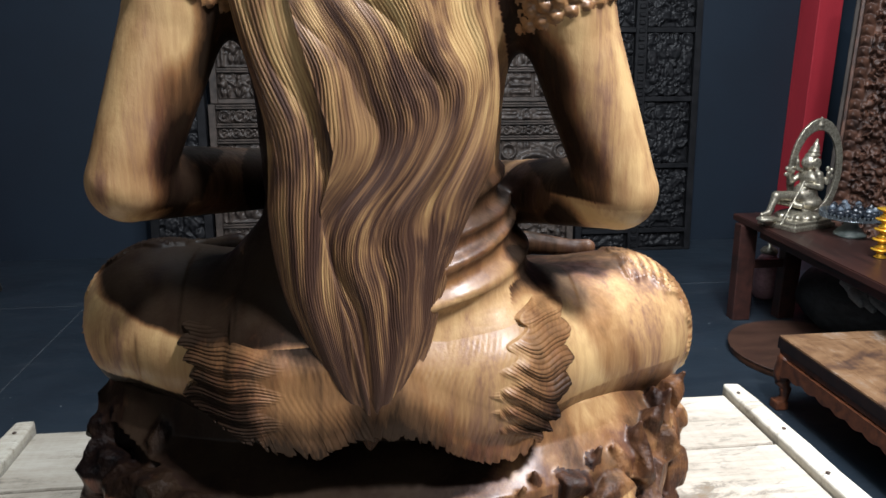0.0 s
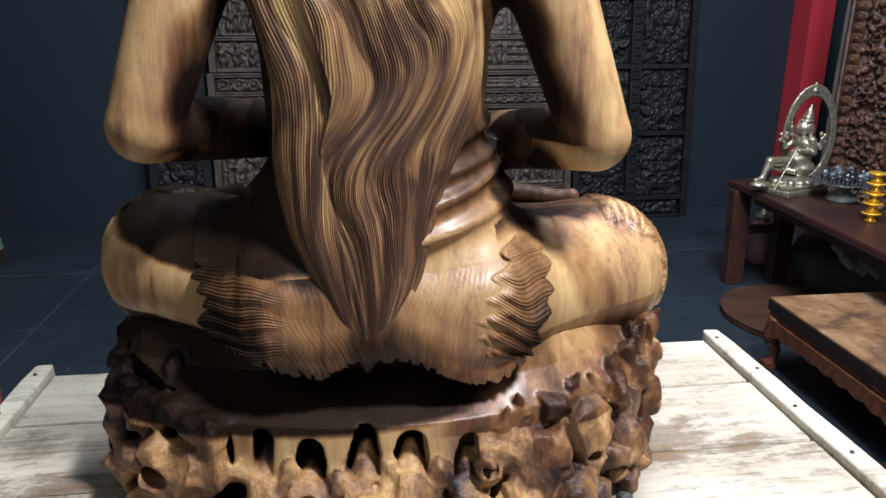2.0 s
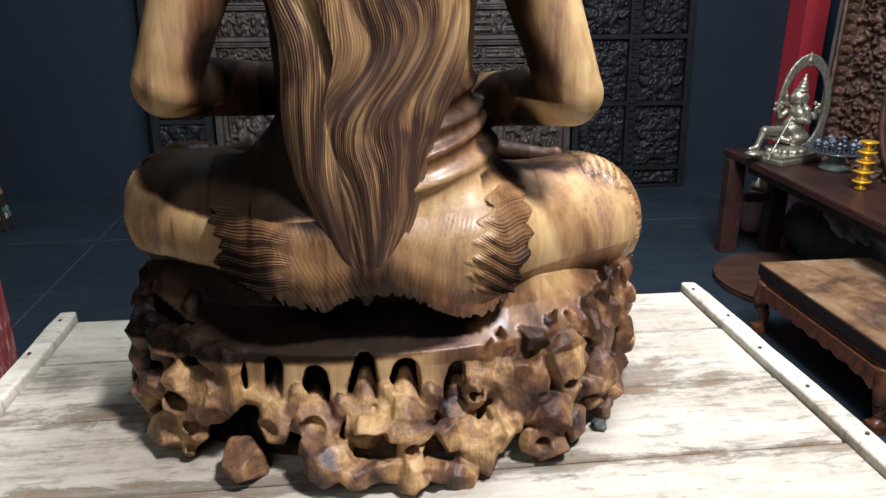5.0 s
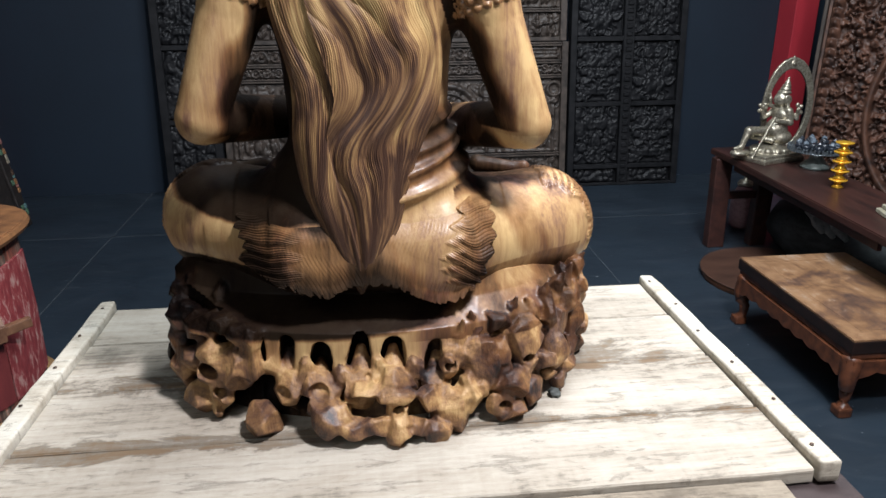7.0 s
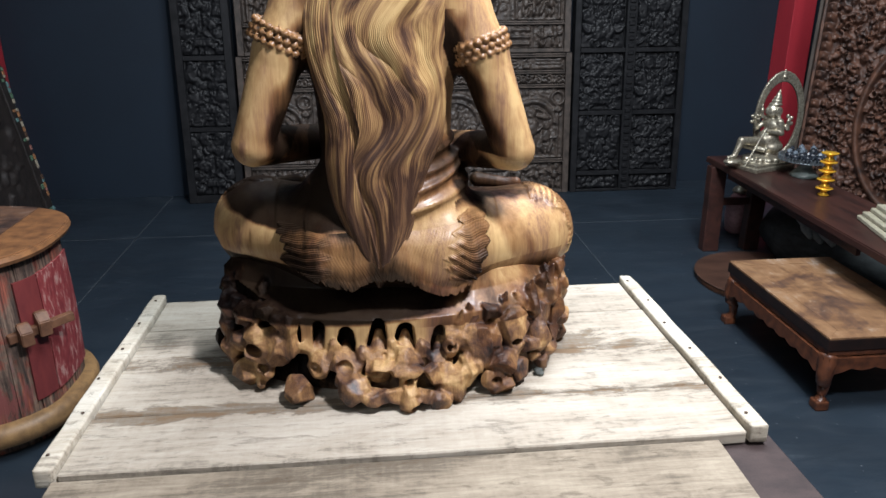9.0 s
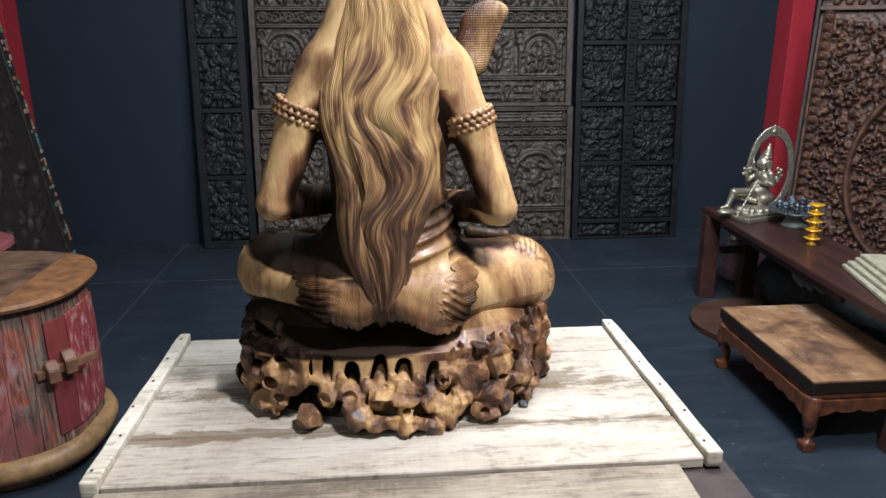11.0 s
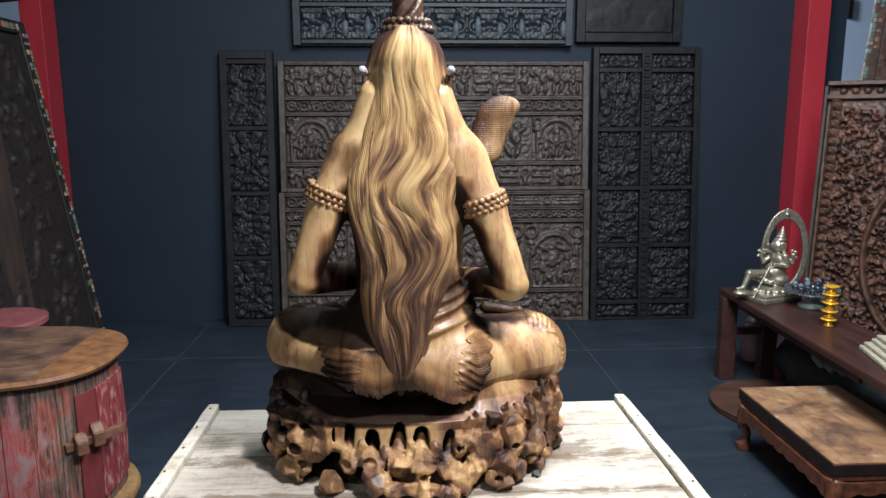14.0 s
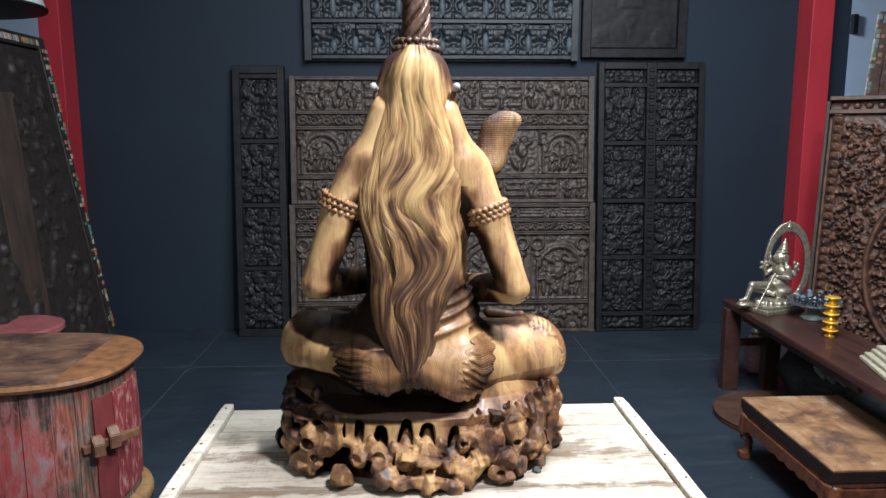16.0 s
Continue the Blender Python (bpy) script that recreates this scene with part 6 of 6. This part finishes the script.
def coffer_panel():
    """Two columns of four deep tiles, a studded centre stile."""
    x0, x1, h = 1.362, 2.098, 1.862
    w = x1 - x0
    p = place_panel("tall black-stained panel with two columns of carved tiles", pose((x0 + x1) / 2, 4.285, 0, LEAN_PANEL))
    m = MAT_CARVED_DARK
    bar("backing", -w / 2, w / 2, 0.0, h, 0.014, 0.05, m, p)
    for s in (-1, 1):
        bar("stile", s * (w / 2 - 0.020) - 0.020, s * (w / 2 - 0.020) + 0.020, 0.0, h, -0.028, 0.013, m, p)
    bar("centre_stile", -0.034, 0.034, 0.0, h, -0.026, 0.013, m, p)
    for k in range(40):
        part("stud", moved(bm_box(-0.020, 0.020, -0.035, -0.0255, 0, 0.028, 0.005, 1), pose(0, 0, 0.02 + k * 0.0455)), m, p)
    tiles = [relief_mesh("coffer_relief", 0.275, 0.362, 51 + k, 0.024, 0.0056, count=44, size=0.056, arcs=0.45) for k in range(3)]
    strip = relief_mesh("strip_relief", 0.275, 0.088, 60, 0.02, 0.0065, count=16, size=0.03)
    for s in (-1, 1):
        cx = s * (0.034 + (w / 2 - 0.04 - 0.034) / 2)
        a, b = cx - 0.147, cx + 0.147
        z = 0.02
        bar("rail", a, b, 0.0, 0.018, -0.024, 0.013, m, p)
        put_relief(strip, m, p, cx, z)
        z += 0.09
        for k in range(4):
            bar("rail", a, b, z, z + 0.030, -0.026, 0.013, m, p)
            z += 0.032
            put_relief(tiles[(k + (s > 0)) % 3], m, p, cx, z)
            z += 0.364
        bar("rail", a, b, z, z + 0.030, -0.026, 0.013, m, p)
        z += 0.032
        put_relief(strip, m, p, cx, z)
        bar("rail", a, b, z + 0.09, h, -0.026, 0.013, m, p)


MAT_FRIEZE = simple("blue_black_paint_wood", (0.021, 0.028, 0.036), (0.0055, 0.008, 0.0115), (4, 4, 4), 6, 0.5, dist=0.003)


MAT_LOBE = simple("rubbed_pale_blue_wood", (0.088, 0.110, 0.130), (0.027, 0.036, 0.045), (6, 6, 6), 5, 0.6)


def frieze_panel():
    """High panel with rows of worn standing lobes, hung on the wall."""
    x0, x1 = -0.630, 1.214
    w = x1 - x0
    p = place_panel("wide blue-black carved frieze hung high on the wall", pose((x0 + x1) / 2, WALL_Y - 0.0565, 1.862))
    bar("backing", -w / 2, w / 2, 0.0, 0.80, 0.012, 0.055, MAT_FRIEZE, p)
    for s in (-1, 1):
        bar("stile", s * (w / 2 - 0.025) - 0.025, s * (w / 2 - 0.025) + 0.025, 0.0, 0.80, -0.02, 0.011, MAT_FRIEZE, p)
    lobe = relief_mesh("lobe_relief", 0.142, 0.20, 73, 0.03, 0.0065, count=9, size=0.075, arcs=0.2)
    fill = relief_mesh("fill_relief", 0.142, 0.20, 77, 0.03, 0.0065, count=14, size=0.06, arcs=0.5)
    z = 0.012
    for row in range(3):
        bar("rail", -w / 2 + 0.051, w / 2 - 0.051, z, z + 0.026, -0.024, 0.011, MAT_FRIEZE, p)
        z += 0.028
        for k in range(12):
            cx = -w / 2 + 0.051 + 0.0726 + k * 0.1452
            put_relief(lobe if (k + row) % 2 else fill, MAT_FRIEZE, p, cx, z)
            tall = 0.085 + 0.05 * ((k * 7 + row * 3) % 5) / 4
            part("lobe", moved(bm_lathe([(0.010, 0.0), (0.020, 0.012), (0.024, tall * 0.5), (0.017, tall * 0.85), (0.004, tall)], 12, True, 1.0, 0.7), pose(cx + 0.0726 - (0.012 if k == 11 else 0), -0.016, z + 0.012)), MAT_LOBE, p, "worn pale lobe", True)
        z += 0.205
    bar("rail", -w / 2 + 0.051, w / 2 - 0.051, z, 0.80, -0.024, 0.011, MAT_FRIEZE, p)


def plain_panel():
    x0, x1 = 1.242, 1.960
    w = x1 - x0
    p = place_panel("dark framed low-relief panel hung high on the wall", pose((x0 + x1) / 2, WALL_Y - 0.0465, 1.888))
    m = MAT_CARVED_DARK
    bar("backing", -w / 2, w / 2, 0.0, 0.80, 0.010, 0.045, m, p)
    for s in (-1, 1):
        bar("stile", s * (w / 2 - 0.03) - 0.03, s * (w / 2 - 0.03) + 0.03, 0.0, 0.80, -0.015, 0.009, m, p)
    for z in (0.0, 0.74):
        bar("rail", -w / 2 + 0.061, w / 2 - 0.061, z, z + 0.06, -0.015, 0.009, m, p)
    put_relief(relief_mesh("faint_relief", w - 0.124, 0.676, 95, 0.0035, 0.01, count=12, size=0.11, arcs=0.0, mirror=False), m, p, 0, 0.062)


pillar_panel()
story_panel(-0.758, 1.350, 0.0, [(0.175, [1, 1.4, 1, 1.4, 1], ["figures", "bars"], 101), (0.455, [0.8, 1.2, 1.2, 0.8], ["arch", "figures", "arch"], 111), (0.060, [1, 1], ["scroll"], 121), (0.075, [1, 1, 1, 1], ["scroll", "bars"], 131)], "lower grey-brown weathered teak panel carved with arches and scrolls", 4.285)
story_panel(-0.742, 1.336, 0.908, [(0.140, [1, 0.8, 1, 0.8, 1, 0.5], ["figures", "bars", "figures"], 141), (0.305, [1, 1.4, 1, 1.4, 1], ["arch", "figures"], 151), (0.075, [1, 1, 1], ["scroll", "bars"], 156), (0.200, [1.0, 0.7, 1.1, 0.7, 1.0], ["figures", "bars"], 171)], "upper grey-brown weathered teak panel carved in three bands", 4.288)
coffer_panel()
frieze_panel()
plain_panel()


# large foliate panel leaning behind the bench
def foliate_panel():
    w, h = 1.25, 1.60
    X = Vector((0.75, -0.66, 0)).normalized()
    Z0 = Vector((0, 0, 1))
    Y = Z0.cross(X)
    a = radians(6.5)
    Z = (Z0 * math.cos(a) + Y * math.sin(a)).normalized()
    Y = Z.cross(X)
    m = Matrix((X, Y, Z)).transposed().to_4x4()
    m.translation = Vector((2.425, 3.47, 0.0))
    p = place_panel("large deeply carved brown teak foliate panel leaning behind the bench", m @ pose(w / 2, 0, 0))
    mat = MAT_CARVED_BROWN
    bar("backing", -w / 2, w / 2, 0.0, h * 0.99, 0.015, 0.05, mat, p)
    bar("edge_board", -w / 2 - 0.02, -w / 2 - 0.001, 0.0, h * 0.985, -0.01, 0.05, simple("grey_worn_edge", (0.065, 0.048, 0.038), (0.025, 0.019, 0.015), (8, 8, 3), 3, 0.7), p)
    res = 0.0052
    x, z, f = motif(w - 0.020, h - 0.12, 201, res, mirror=False, count=2300, size=0.029, arcs=0.42)
    for cx, cz, r, g in ((0.16, 0.75, 0.30, 0.030), (0.02, 0.62, 0.38, 0.022), (0.40, 1.05, 0.22, 0.022)):
        d = np.abs(np.hypot(x - cx, (z - cz) * 0.75) - r)
        f = np.maximum(f * (0.45 + 0.55 * np.clip(d / 0.05, 0, 1)), np.clip(1 - (d / g) ** 2, 0, 1) ** 0.5 * 1.05)
    u = x - x.min()
    leaf = 0.30 + 0.55 * np.abs(np.sin(z * 62 + 26 * np.abs(u - 0.030))) * np.clip(1 - np.abs(u - 0.030) / 0.024, 0, 1) ** 0.5
    f = np.where(u < 0.060, leaf * (u > 0.004), f)
    put_relief(relief_mesh("foliate_relief", w, h, 0, 0.060, fields=(x, z, f)), mat, p, 0.008, 0.015)
    bar("border", -w / 2, w / 2, h - 0.10, h - 0.075, -0.03, 0.014, mat, p)
    bar("border", -w / 2, w / 2, h - 0.024, h, -0.04, 0.014, mat, p)
    for k in range(19):
        part("flower", moved(bm_lathe([(0.022, 0.0), (0.019, 0.014), (0.008, 0.022)], 8), pose(-w / 2 + 0.075 + k * 0.062, 0.012, h - 0.05, 90, 0, 0)), mat, p, smooth=True)


foliate_panel()

MOSAIC = [simple("mosaic_" + n, c, tuple(0.6 * v for v in c), size=20, rough=0.4) for n, c in (("orange", (0.42, 0.20, 0.09)), ("green", (0.12, 0.22, 0.14)), ("teal", (0.16, 0.30, 0.30)), ("cream", (0.46, 0.40, 0.30)), ("rose", (0.40, 0.18, 0.15)), ("brown", (0.12, 0.07, 0.045)))]


def mosaic_frame(m, w, h, edge, label, dark, seed, tile=0.024):
    """A leaning carved panel whose frame carries coloured chips on the given side."""
    p = place_panel(label, m)
    r = random.Random(seed)
    bar("backing", -w / 2, w / 2, 0.0, h, 0.015, 0.045, dark, p)
    put_relief(relief_mesh("dark_relief", w - 0.16, h - 0.14, seed, 0.022, 0.0105, count=260, size=0.06, arcs=0.4, mirror=False), dark, p, 0, 0.06)
    for s in (-1, 1):
        bar("stile", s * (w / 2 - 0.04) - 0.038, s * (w / 2 - 0.04) + 0.038, 0.0, h, -0.012, 0.014, dark, p)
    bar("top_rail", -w / 2 + 0.079, w / 2 - 0.079, h - 0.07, h, -0.012, 0.014, dark, p)
    z = 0.01
    while z < h - 0.03:
        t = tile * r.uniform(0.6, 1.5)
        if r.random() < 0.72:
            part("chip", bm_box(edge * (w / 2 - 0.012) - 0.011, edge * (w / 2 - 0.012) + 0.011, -0.018, -0.0115, z, z + t * 0.88, 0.002, 1), r.choice(MOSAIC), p)
        if r.random() < 0.30:
            part("chip", bm_box(edge * (w / 2 - 0.046) - 0.013, edge * (w / 2 - 0.046) + 0.013, -0.018, -0.0115, z, z + t * 0.85, 0.002, 1), r.choice(MOSAIC[:5]), p)
        part("edge_chip", bm_box(edge * (w / 2 + 0.003) - 0.0025, edge * (w / 2 + 0.003) + 0.0025, -0.008, 0.03, z, z + t * 0.9, 0.001, 1), r.choice(MOSAIC), p)
        z += t
    x = -w / 2 + 0.09
    while x < w / 2 - 0.10:
        t = tile * r.uniform(0.6, 1.4)
        part("chip", bm_box(x, x + t * 0.88, -0.018, -0.0115, h - 0.055, h - 0.02, 0.002, 1), r.choice(MOSAIC), p)
        x += t


def lean_matrix(origin, X, degrees):
    X = Vector(X).normalized()
    Y = Vector((0, 0, 1)).cross(X)
    a = radians(degrees)
    Z = Vector((0, 0, 1)) * math.cos(a) + Y * math.sin(a)
    Y = Z.cross(X)
    m = Matrix((X, Y, Z)).transposed().to_4x4()
    m.translation = Vector(origin)
    return m


mosaic_frame(lean_matrix((-1.79, 3.905, 0), (0, 1, 0), 9.2) @ pose(-0.85, 0, 0), 1.70, 1.965, 1, "dark carved panel with coloured mosaic frame edge leaning against a post", MAT_CARVED_BLACK, 301)
mosaic_frame(lean_matrix((3.405, 4.88, 0), (0.93, -0.36, 0), 3.0) @ pose(0, 0, 0, 0, 4.8, 0) @ pose(0.6, 0, 0), 1.2, 2.29, -1, "brown panel with mosaic edge standing behind the carved panel", MAT_CARVED_BROWN, 302, 0.032)
for k, (y, x, wd) in enumerate(((3.10, -1.862, 0.19), (3.06, -1.97, 0.16))):
    pl = thing("leaning_plank", "dark weathered timber plank leaning beside the cabinet", "plank")
    pl.matrix_world = lean_matrix((x, y, 0), (0.25, 1, 0), 5.6 + k)
    part("plank_body", bm_box(-wd / 2, wd / 2, -0.045, -0.012, 0.0, 1.60 + 0.1 * k, 0.006, 2), simple("dark_timber", (0.055, 0.033, 0.023), (0.016, 0.013, 0.012), (12, 12, 1.5), 2, 0.6), pl)

# ---------------------------------------------------------------- pendant shade, hook and floor seams
lampo = thing("pendant_lamp", "white dome lampshade with dark rim hanging from the ceiling", "lamp", (-2.42, 3.5, 2.07))
part("shade", bm_lathe([(0.50, 0.0), (0.47, 0.10), (0.38, 0.22), (0.22, 0.30), (0.05, 0.34), (0.04, 0.33), (0.21, 0.285), (0.37, 0.21), (0.46, 0.095), (0.49, 0.002)], 56, False), simple("white_enamel", (0.72, 0.74, 0.74), (0.62, 0.65, 0.66), size=4, rough=0.35), lampo, "", True)
part("rim", bm_lathe([(0.488, -0.012), (0.506, -0.010), (0.508, 0.004), (0.490, 0.004)], 56), MAT_CARVED_DARK, lampo, "dark rim", True)
part("cord", bm_sweep([(0, 0, 0.33), (0, 0, 2.125)], [0.006, 0.006], 8), MAT_CARVED_DARK, lampo)
structure("wall_hook", bm_box(5.24, 5.30, 7.93, 7.999, 2.50, 2.72, 0.01, 2), MAT_CARVED_DARK, "small dark iron hook on the far wall", "hook")
structure("dado_far", bm_box(-6, 7, 7.97, 7.998, 0.0, 1.78), simple("grey_dado_paint", (0.20, 0.21, 0.21), (0.15, 0.155, 0.16), (1, 1, 1), 2, 0.8), "grey painted dado of the far wall", "wall")
MAT_SEAM = simple("pale_dusty_seam", (0.060, 0.074, 0.088), (0.016, 0.022, 0.029), (6, 6, 6), 5, 0.8)
structure("floor_seam_1", bm_box(-1.272, -1.266, 2.2, WALL_Y - 0.002, 0.0, 0.0012), MAT_SEAM, "thin pale seam between the floor sheets", "floor seam")
structure("floor_seam_2", bm_box(-2.4, 3.2, 3.615, 3.621, 0.0, 0.0011), MAT_SEAM, "thin pale seam between the floor sheets", "floor seam")
structure("floor_seam_3", bm_box(1.175, 1.181, 0.4, WALL_Y - 0.3, 0.0, 0.0012), MAT_SEAM, "thin pale seam between the floor sheets", "floor seam")

# ---------------------------------------------------------------- silver statue on the bench (one plain mesh)
STEP = 0.0028
LO = np.array([1.72, 2.82, 0.462])
HI = np.array([2.25, 3.16, 0.95])
DIM = np.ceil((HI - LO) / STEP).astype(int) + 1
GX, GY, GZ = [(LO[i] + STEP * np.arange(DIM[i])).astype(np.float32) for i in range(3)]
FIELD = np.full(DIM, 0.05, np.float32)
KIND = np.zeros(DIM, np.int8)


def build_silver():
    # canted slab, stepped, with a lotus dome on it
    for z, rx, ry, h in ((0.480, 0.128, 0.098, 0.010), (0.497, 0.114, 0.086, 0.008)):
        sl, x, y, zz = window((1.73, 2.83, 0.462), (2.20, 3.15, 0.54))
        u, v = (x - 1.955) * 0.94 + (y - 2.99) * 0.34, (y - 2.99) * 0.94 - (x - 1.955) * 0.34
        d = np.maximum.reduce((np.abs(u) - rx, np.abs(v) - ry, np.abs(zz - z) - h))
        blend_in(sl, d.astype(np.float32), 0.003, 0)
    ellipsoid((1.965, 2.995, 0.505), (0.088, 0.075, 0.040), 0.004)
    for k in range(12):
        a = 2 * math.pi * k / 12
        ellipsoid((1.965 + 0.078 * math.cos(a), 2.995 + 0.066 * math.sin(a), 0.513), (0.020, 0.018, 0.015), 0.003)
    # seat, belly, chest, head in profile with a tall cap
    ellipsoid((2.000, 3.005, 0.572), (0.058, 0.066, 0.038), 0.012)
    ellipsoid((1.984, 3.000, 0.612), (0.048, 0.050, 0.046), 0.014)
    ellipsoid((2.000, 3.005, 0.675), (0.036, 0.052, 0.036), 0.016)
    ellipsoid((1.993, 3.008, 0.742), (0.032, 0.032, 0.036), 0.008)
    ellipsoid((1.968, 3.008, 0.742), (0.013, 0.012, 0.018), 0.006)
    for z, r in ((0.774, 0.030), (0.789, 0.024), (0.803, 0.019), (0.816, 0.013)):
        ellipsoid((2.004 + 0.22 * (z - 0.775), 3.010, z), (r, r, 0.011), 0.004)
    capsule((2.012, 3.010, 0.820), (2.016, 3.010, 0.840), 0.009, 0.005, 0.004)
    for s in (-1, 1):
        ellipsoid((2.004, 3.008 + s * 0.034, 0.744), (0.020, 0.006, 0.024), 0.003)
        ellipsoid((2.008, 3.008 + s * 0.034, 0.716), (0.010, 0.008, 0.012), 0.003)
    # near arm bent to the lap, far arms raised in front, ornaments in the hands
    capsule((2.010, 2.960, 0.696), (2.018, 2.950, 0.644), 0.018, 0.014, 0.006)
    capsule((2.018, 2.950, 0.644), (1.950, 2.950, 0.655), 0.013, 0.010, 0.005)
    capsule((2.014, 2.965, 0.690), (2.046, 2.950, 0.664), 0.012, 0.010, 0.006)
    capsule((2.046, 2.950, 0.664), (2.044, 2.945, 0.700), 0.010, 0.009, 0.005)
    for dx, dz in ((0, 0), (0.012, 0.014), (-0.006, 0.022), (0.014, -0.012)):
        ellipsoid((2.042 + dx, 2.943, 0.704 + dz), (0.009, 0.008, 0.011), 0.002)
    capsule((1.994, 3.045, 0.692), (1.945, 3.050, 0.652), 0.015, 0.012, 0.006)
    capsule((1.945, 3.050, 0.652), (1.926, 3.045, 0.690), 0.012, 0.009, 0.005)
    for dx, dz in ((0, 0), (-0.012, 0.010), (0.012, 0.012), (-0.014, -0.016), (0.016, -0.004)):
        ellipsoid((1.926 + dx, 3.042, 0.702 + dz), (0.010, 0.009, 0.010), 0.002)
    capsule((1.990, 3.030, 0.700), (1.958, 3.035, 0.712), 0.012, 0.009, 0.006)
    capsule((1.958, 3.035, 0.712), (1.954, 3.035, 0.744), 0.008, 0.009, 0.004)
    capsule((1.954, 3.035, 0.744), (1.952, 3.035, 0.768), 0.008, 0.003, 0.003)
    # one leg drawn under, the other out over the edge with its foot on a small rest
    capsule((1.985, 3.020, 0.582), (1.880, 3.025, 0.578), 0.024, 0.019, 0.008)
    capsule((1.880, 3.025, 0.574), (1.945, 2.955, 0.562), 0.017, 0.013, 0.006)
    capsule((1.985, 2.985, 0.598), (1.836, 2.972, 0.608), 0.025, 0.019, 0.008)
    capsule((1.836, 2.972, 0.608), (1.806, 2.962, 0.542), 0.018, 0.012, 0.006)
    capsule((1.806, 2.962, 0.535), (1.772, 2.958, 0.528), 0.013, 0.009, 0.004)
    ellipsoid((1.800, 2.962, 0.508), (0.046, 0.034, 0.016), 0.003)
    capsule((1.805, 2.965, 0.500), (1.860, 2.985, 0.486), 0.018, 0.018, 0.004)
    capsule((1.936, 2.940, 0.672), (1.828, 2.900, 0.494), 0.0042, 0.0042, 0.002)
    # flaming arch behind
    ax, ay, az = 2.072, 3.085, 0.690
    sl, x, y, zz = window((1.90, 3.04, 0.47), (2.24, 3.13, 0.94))
    q = np.hypot((x - ax) / 0.112, (zz - az) / 0.205)
    ripple = 0.0012 * np.abs(np.sin(np.arctan2(zz - az, x - ax) * 22))
    ringd = np.maximum(np.abs(q - 1) * 0.125 - 0.0155 - ripple * (q > 1), np.abs(y - ay) - 0.007)
    blend_in(sl, np.maximum(ringd, 0.49 - zz).astype(np.float32), 0.002, 0)
    capsule((ax, ay, az + 0.205), (ax, ay, az + 0.238), 0.014, 0.003, 0.006)
    capsule((ax - 0.075, ay, 0.47), (ax - 0.075, ay, 0.55), 0.012, 0.010, 0.004)
    capsule((ax + 0.075, ay, 0.47), (ax + 0.075, ay, 0.55), 0.012, 0.010, 0.004)


build_silver()
vs, qs = surface_net(FIELD, KIND)[:2]
me = bpy.data.meshes.new("silver_statue")
me.vertices.add(len(vs))
me.vertices.foreach_set("co", vs.astype(np.float32).ravel())
me.loops.add(qs.size)
me.loops.foreach_set("vertex_index", qs.astype(np.int32).ravel())
me.polygons.add(len(qs))
me.polygons.foreach_set("loop_start", np.arange(0, qs.size, 4, dtype=np.int32))
me.polygons.foreach_set("loop_total", np.full(len(qs), 4, np.int32))
me.polygons.foreach_set("use_smooth", np.ones(len(qs), bool))
me.update(calc_edges=True)
me.validate()
tagged(link_mesh("silver_statue", me, MAT_SILVER), "dull silver seated statue with an arched halo on the bench", "statue")
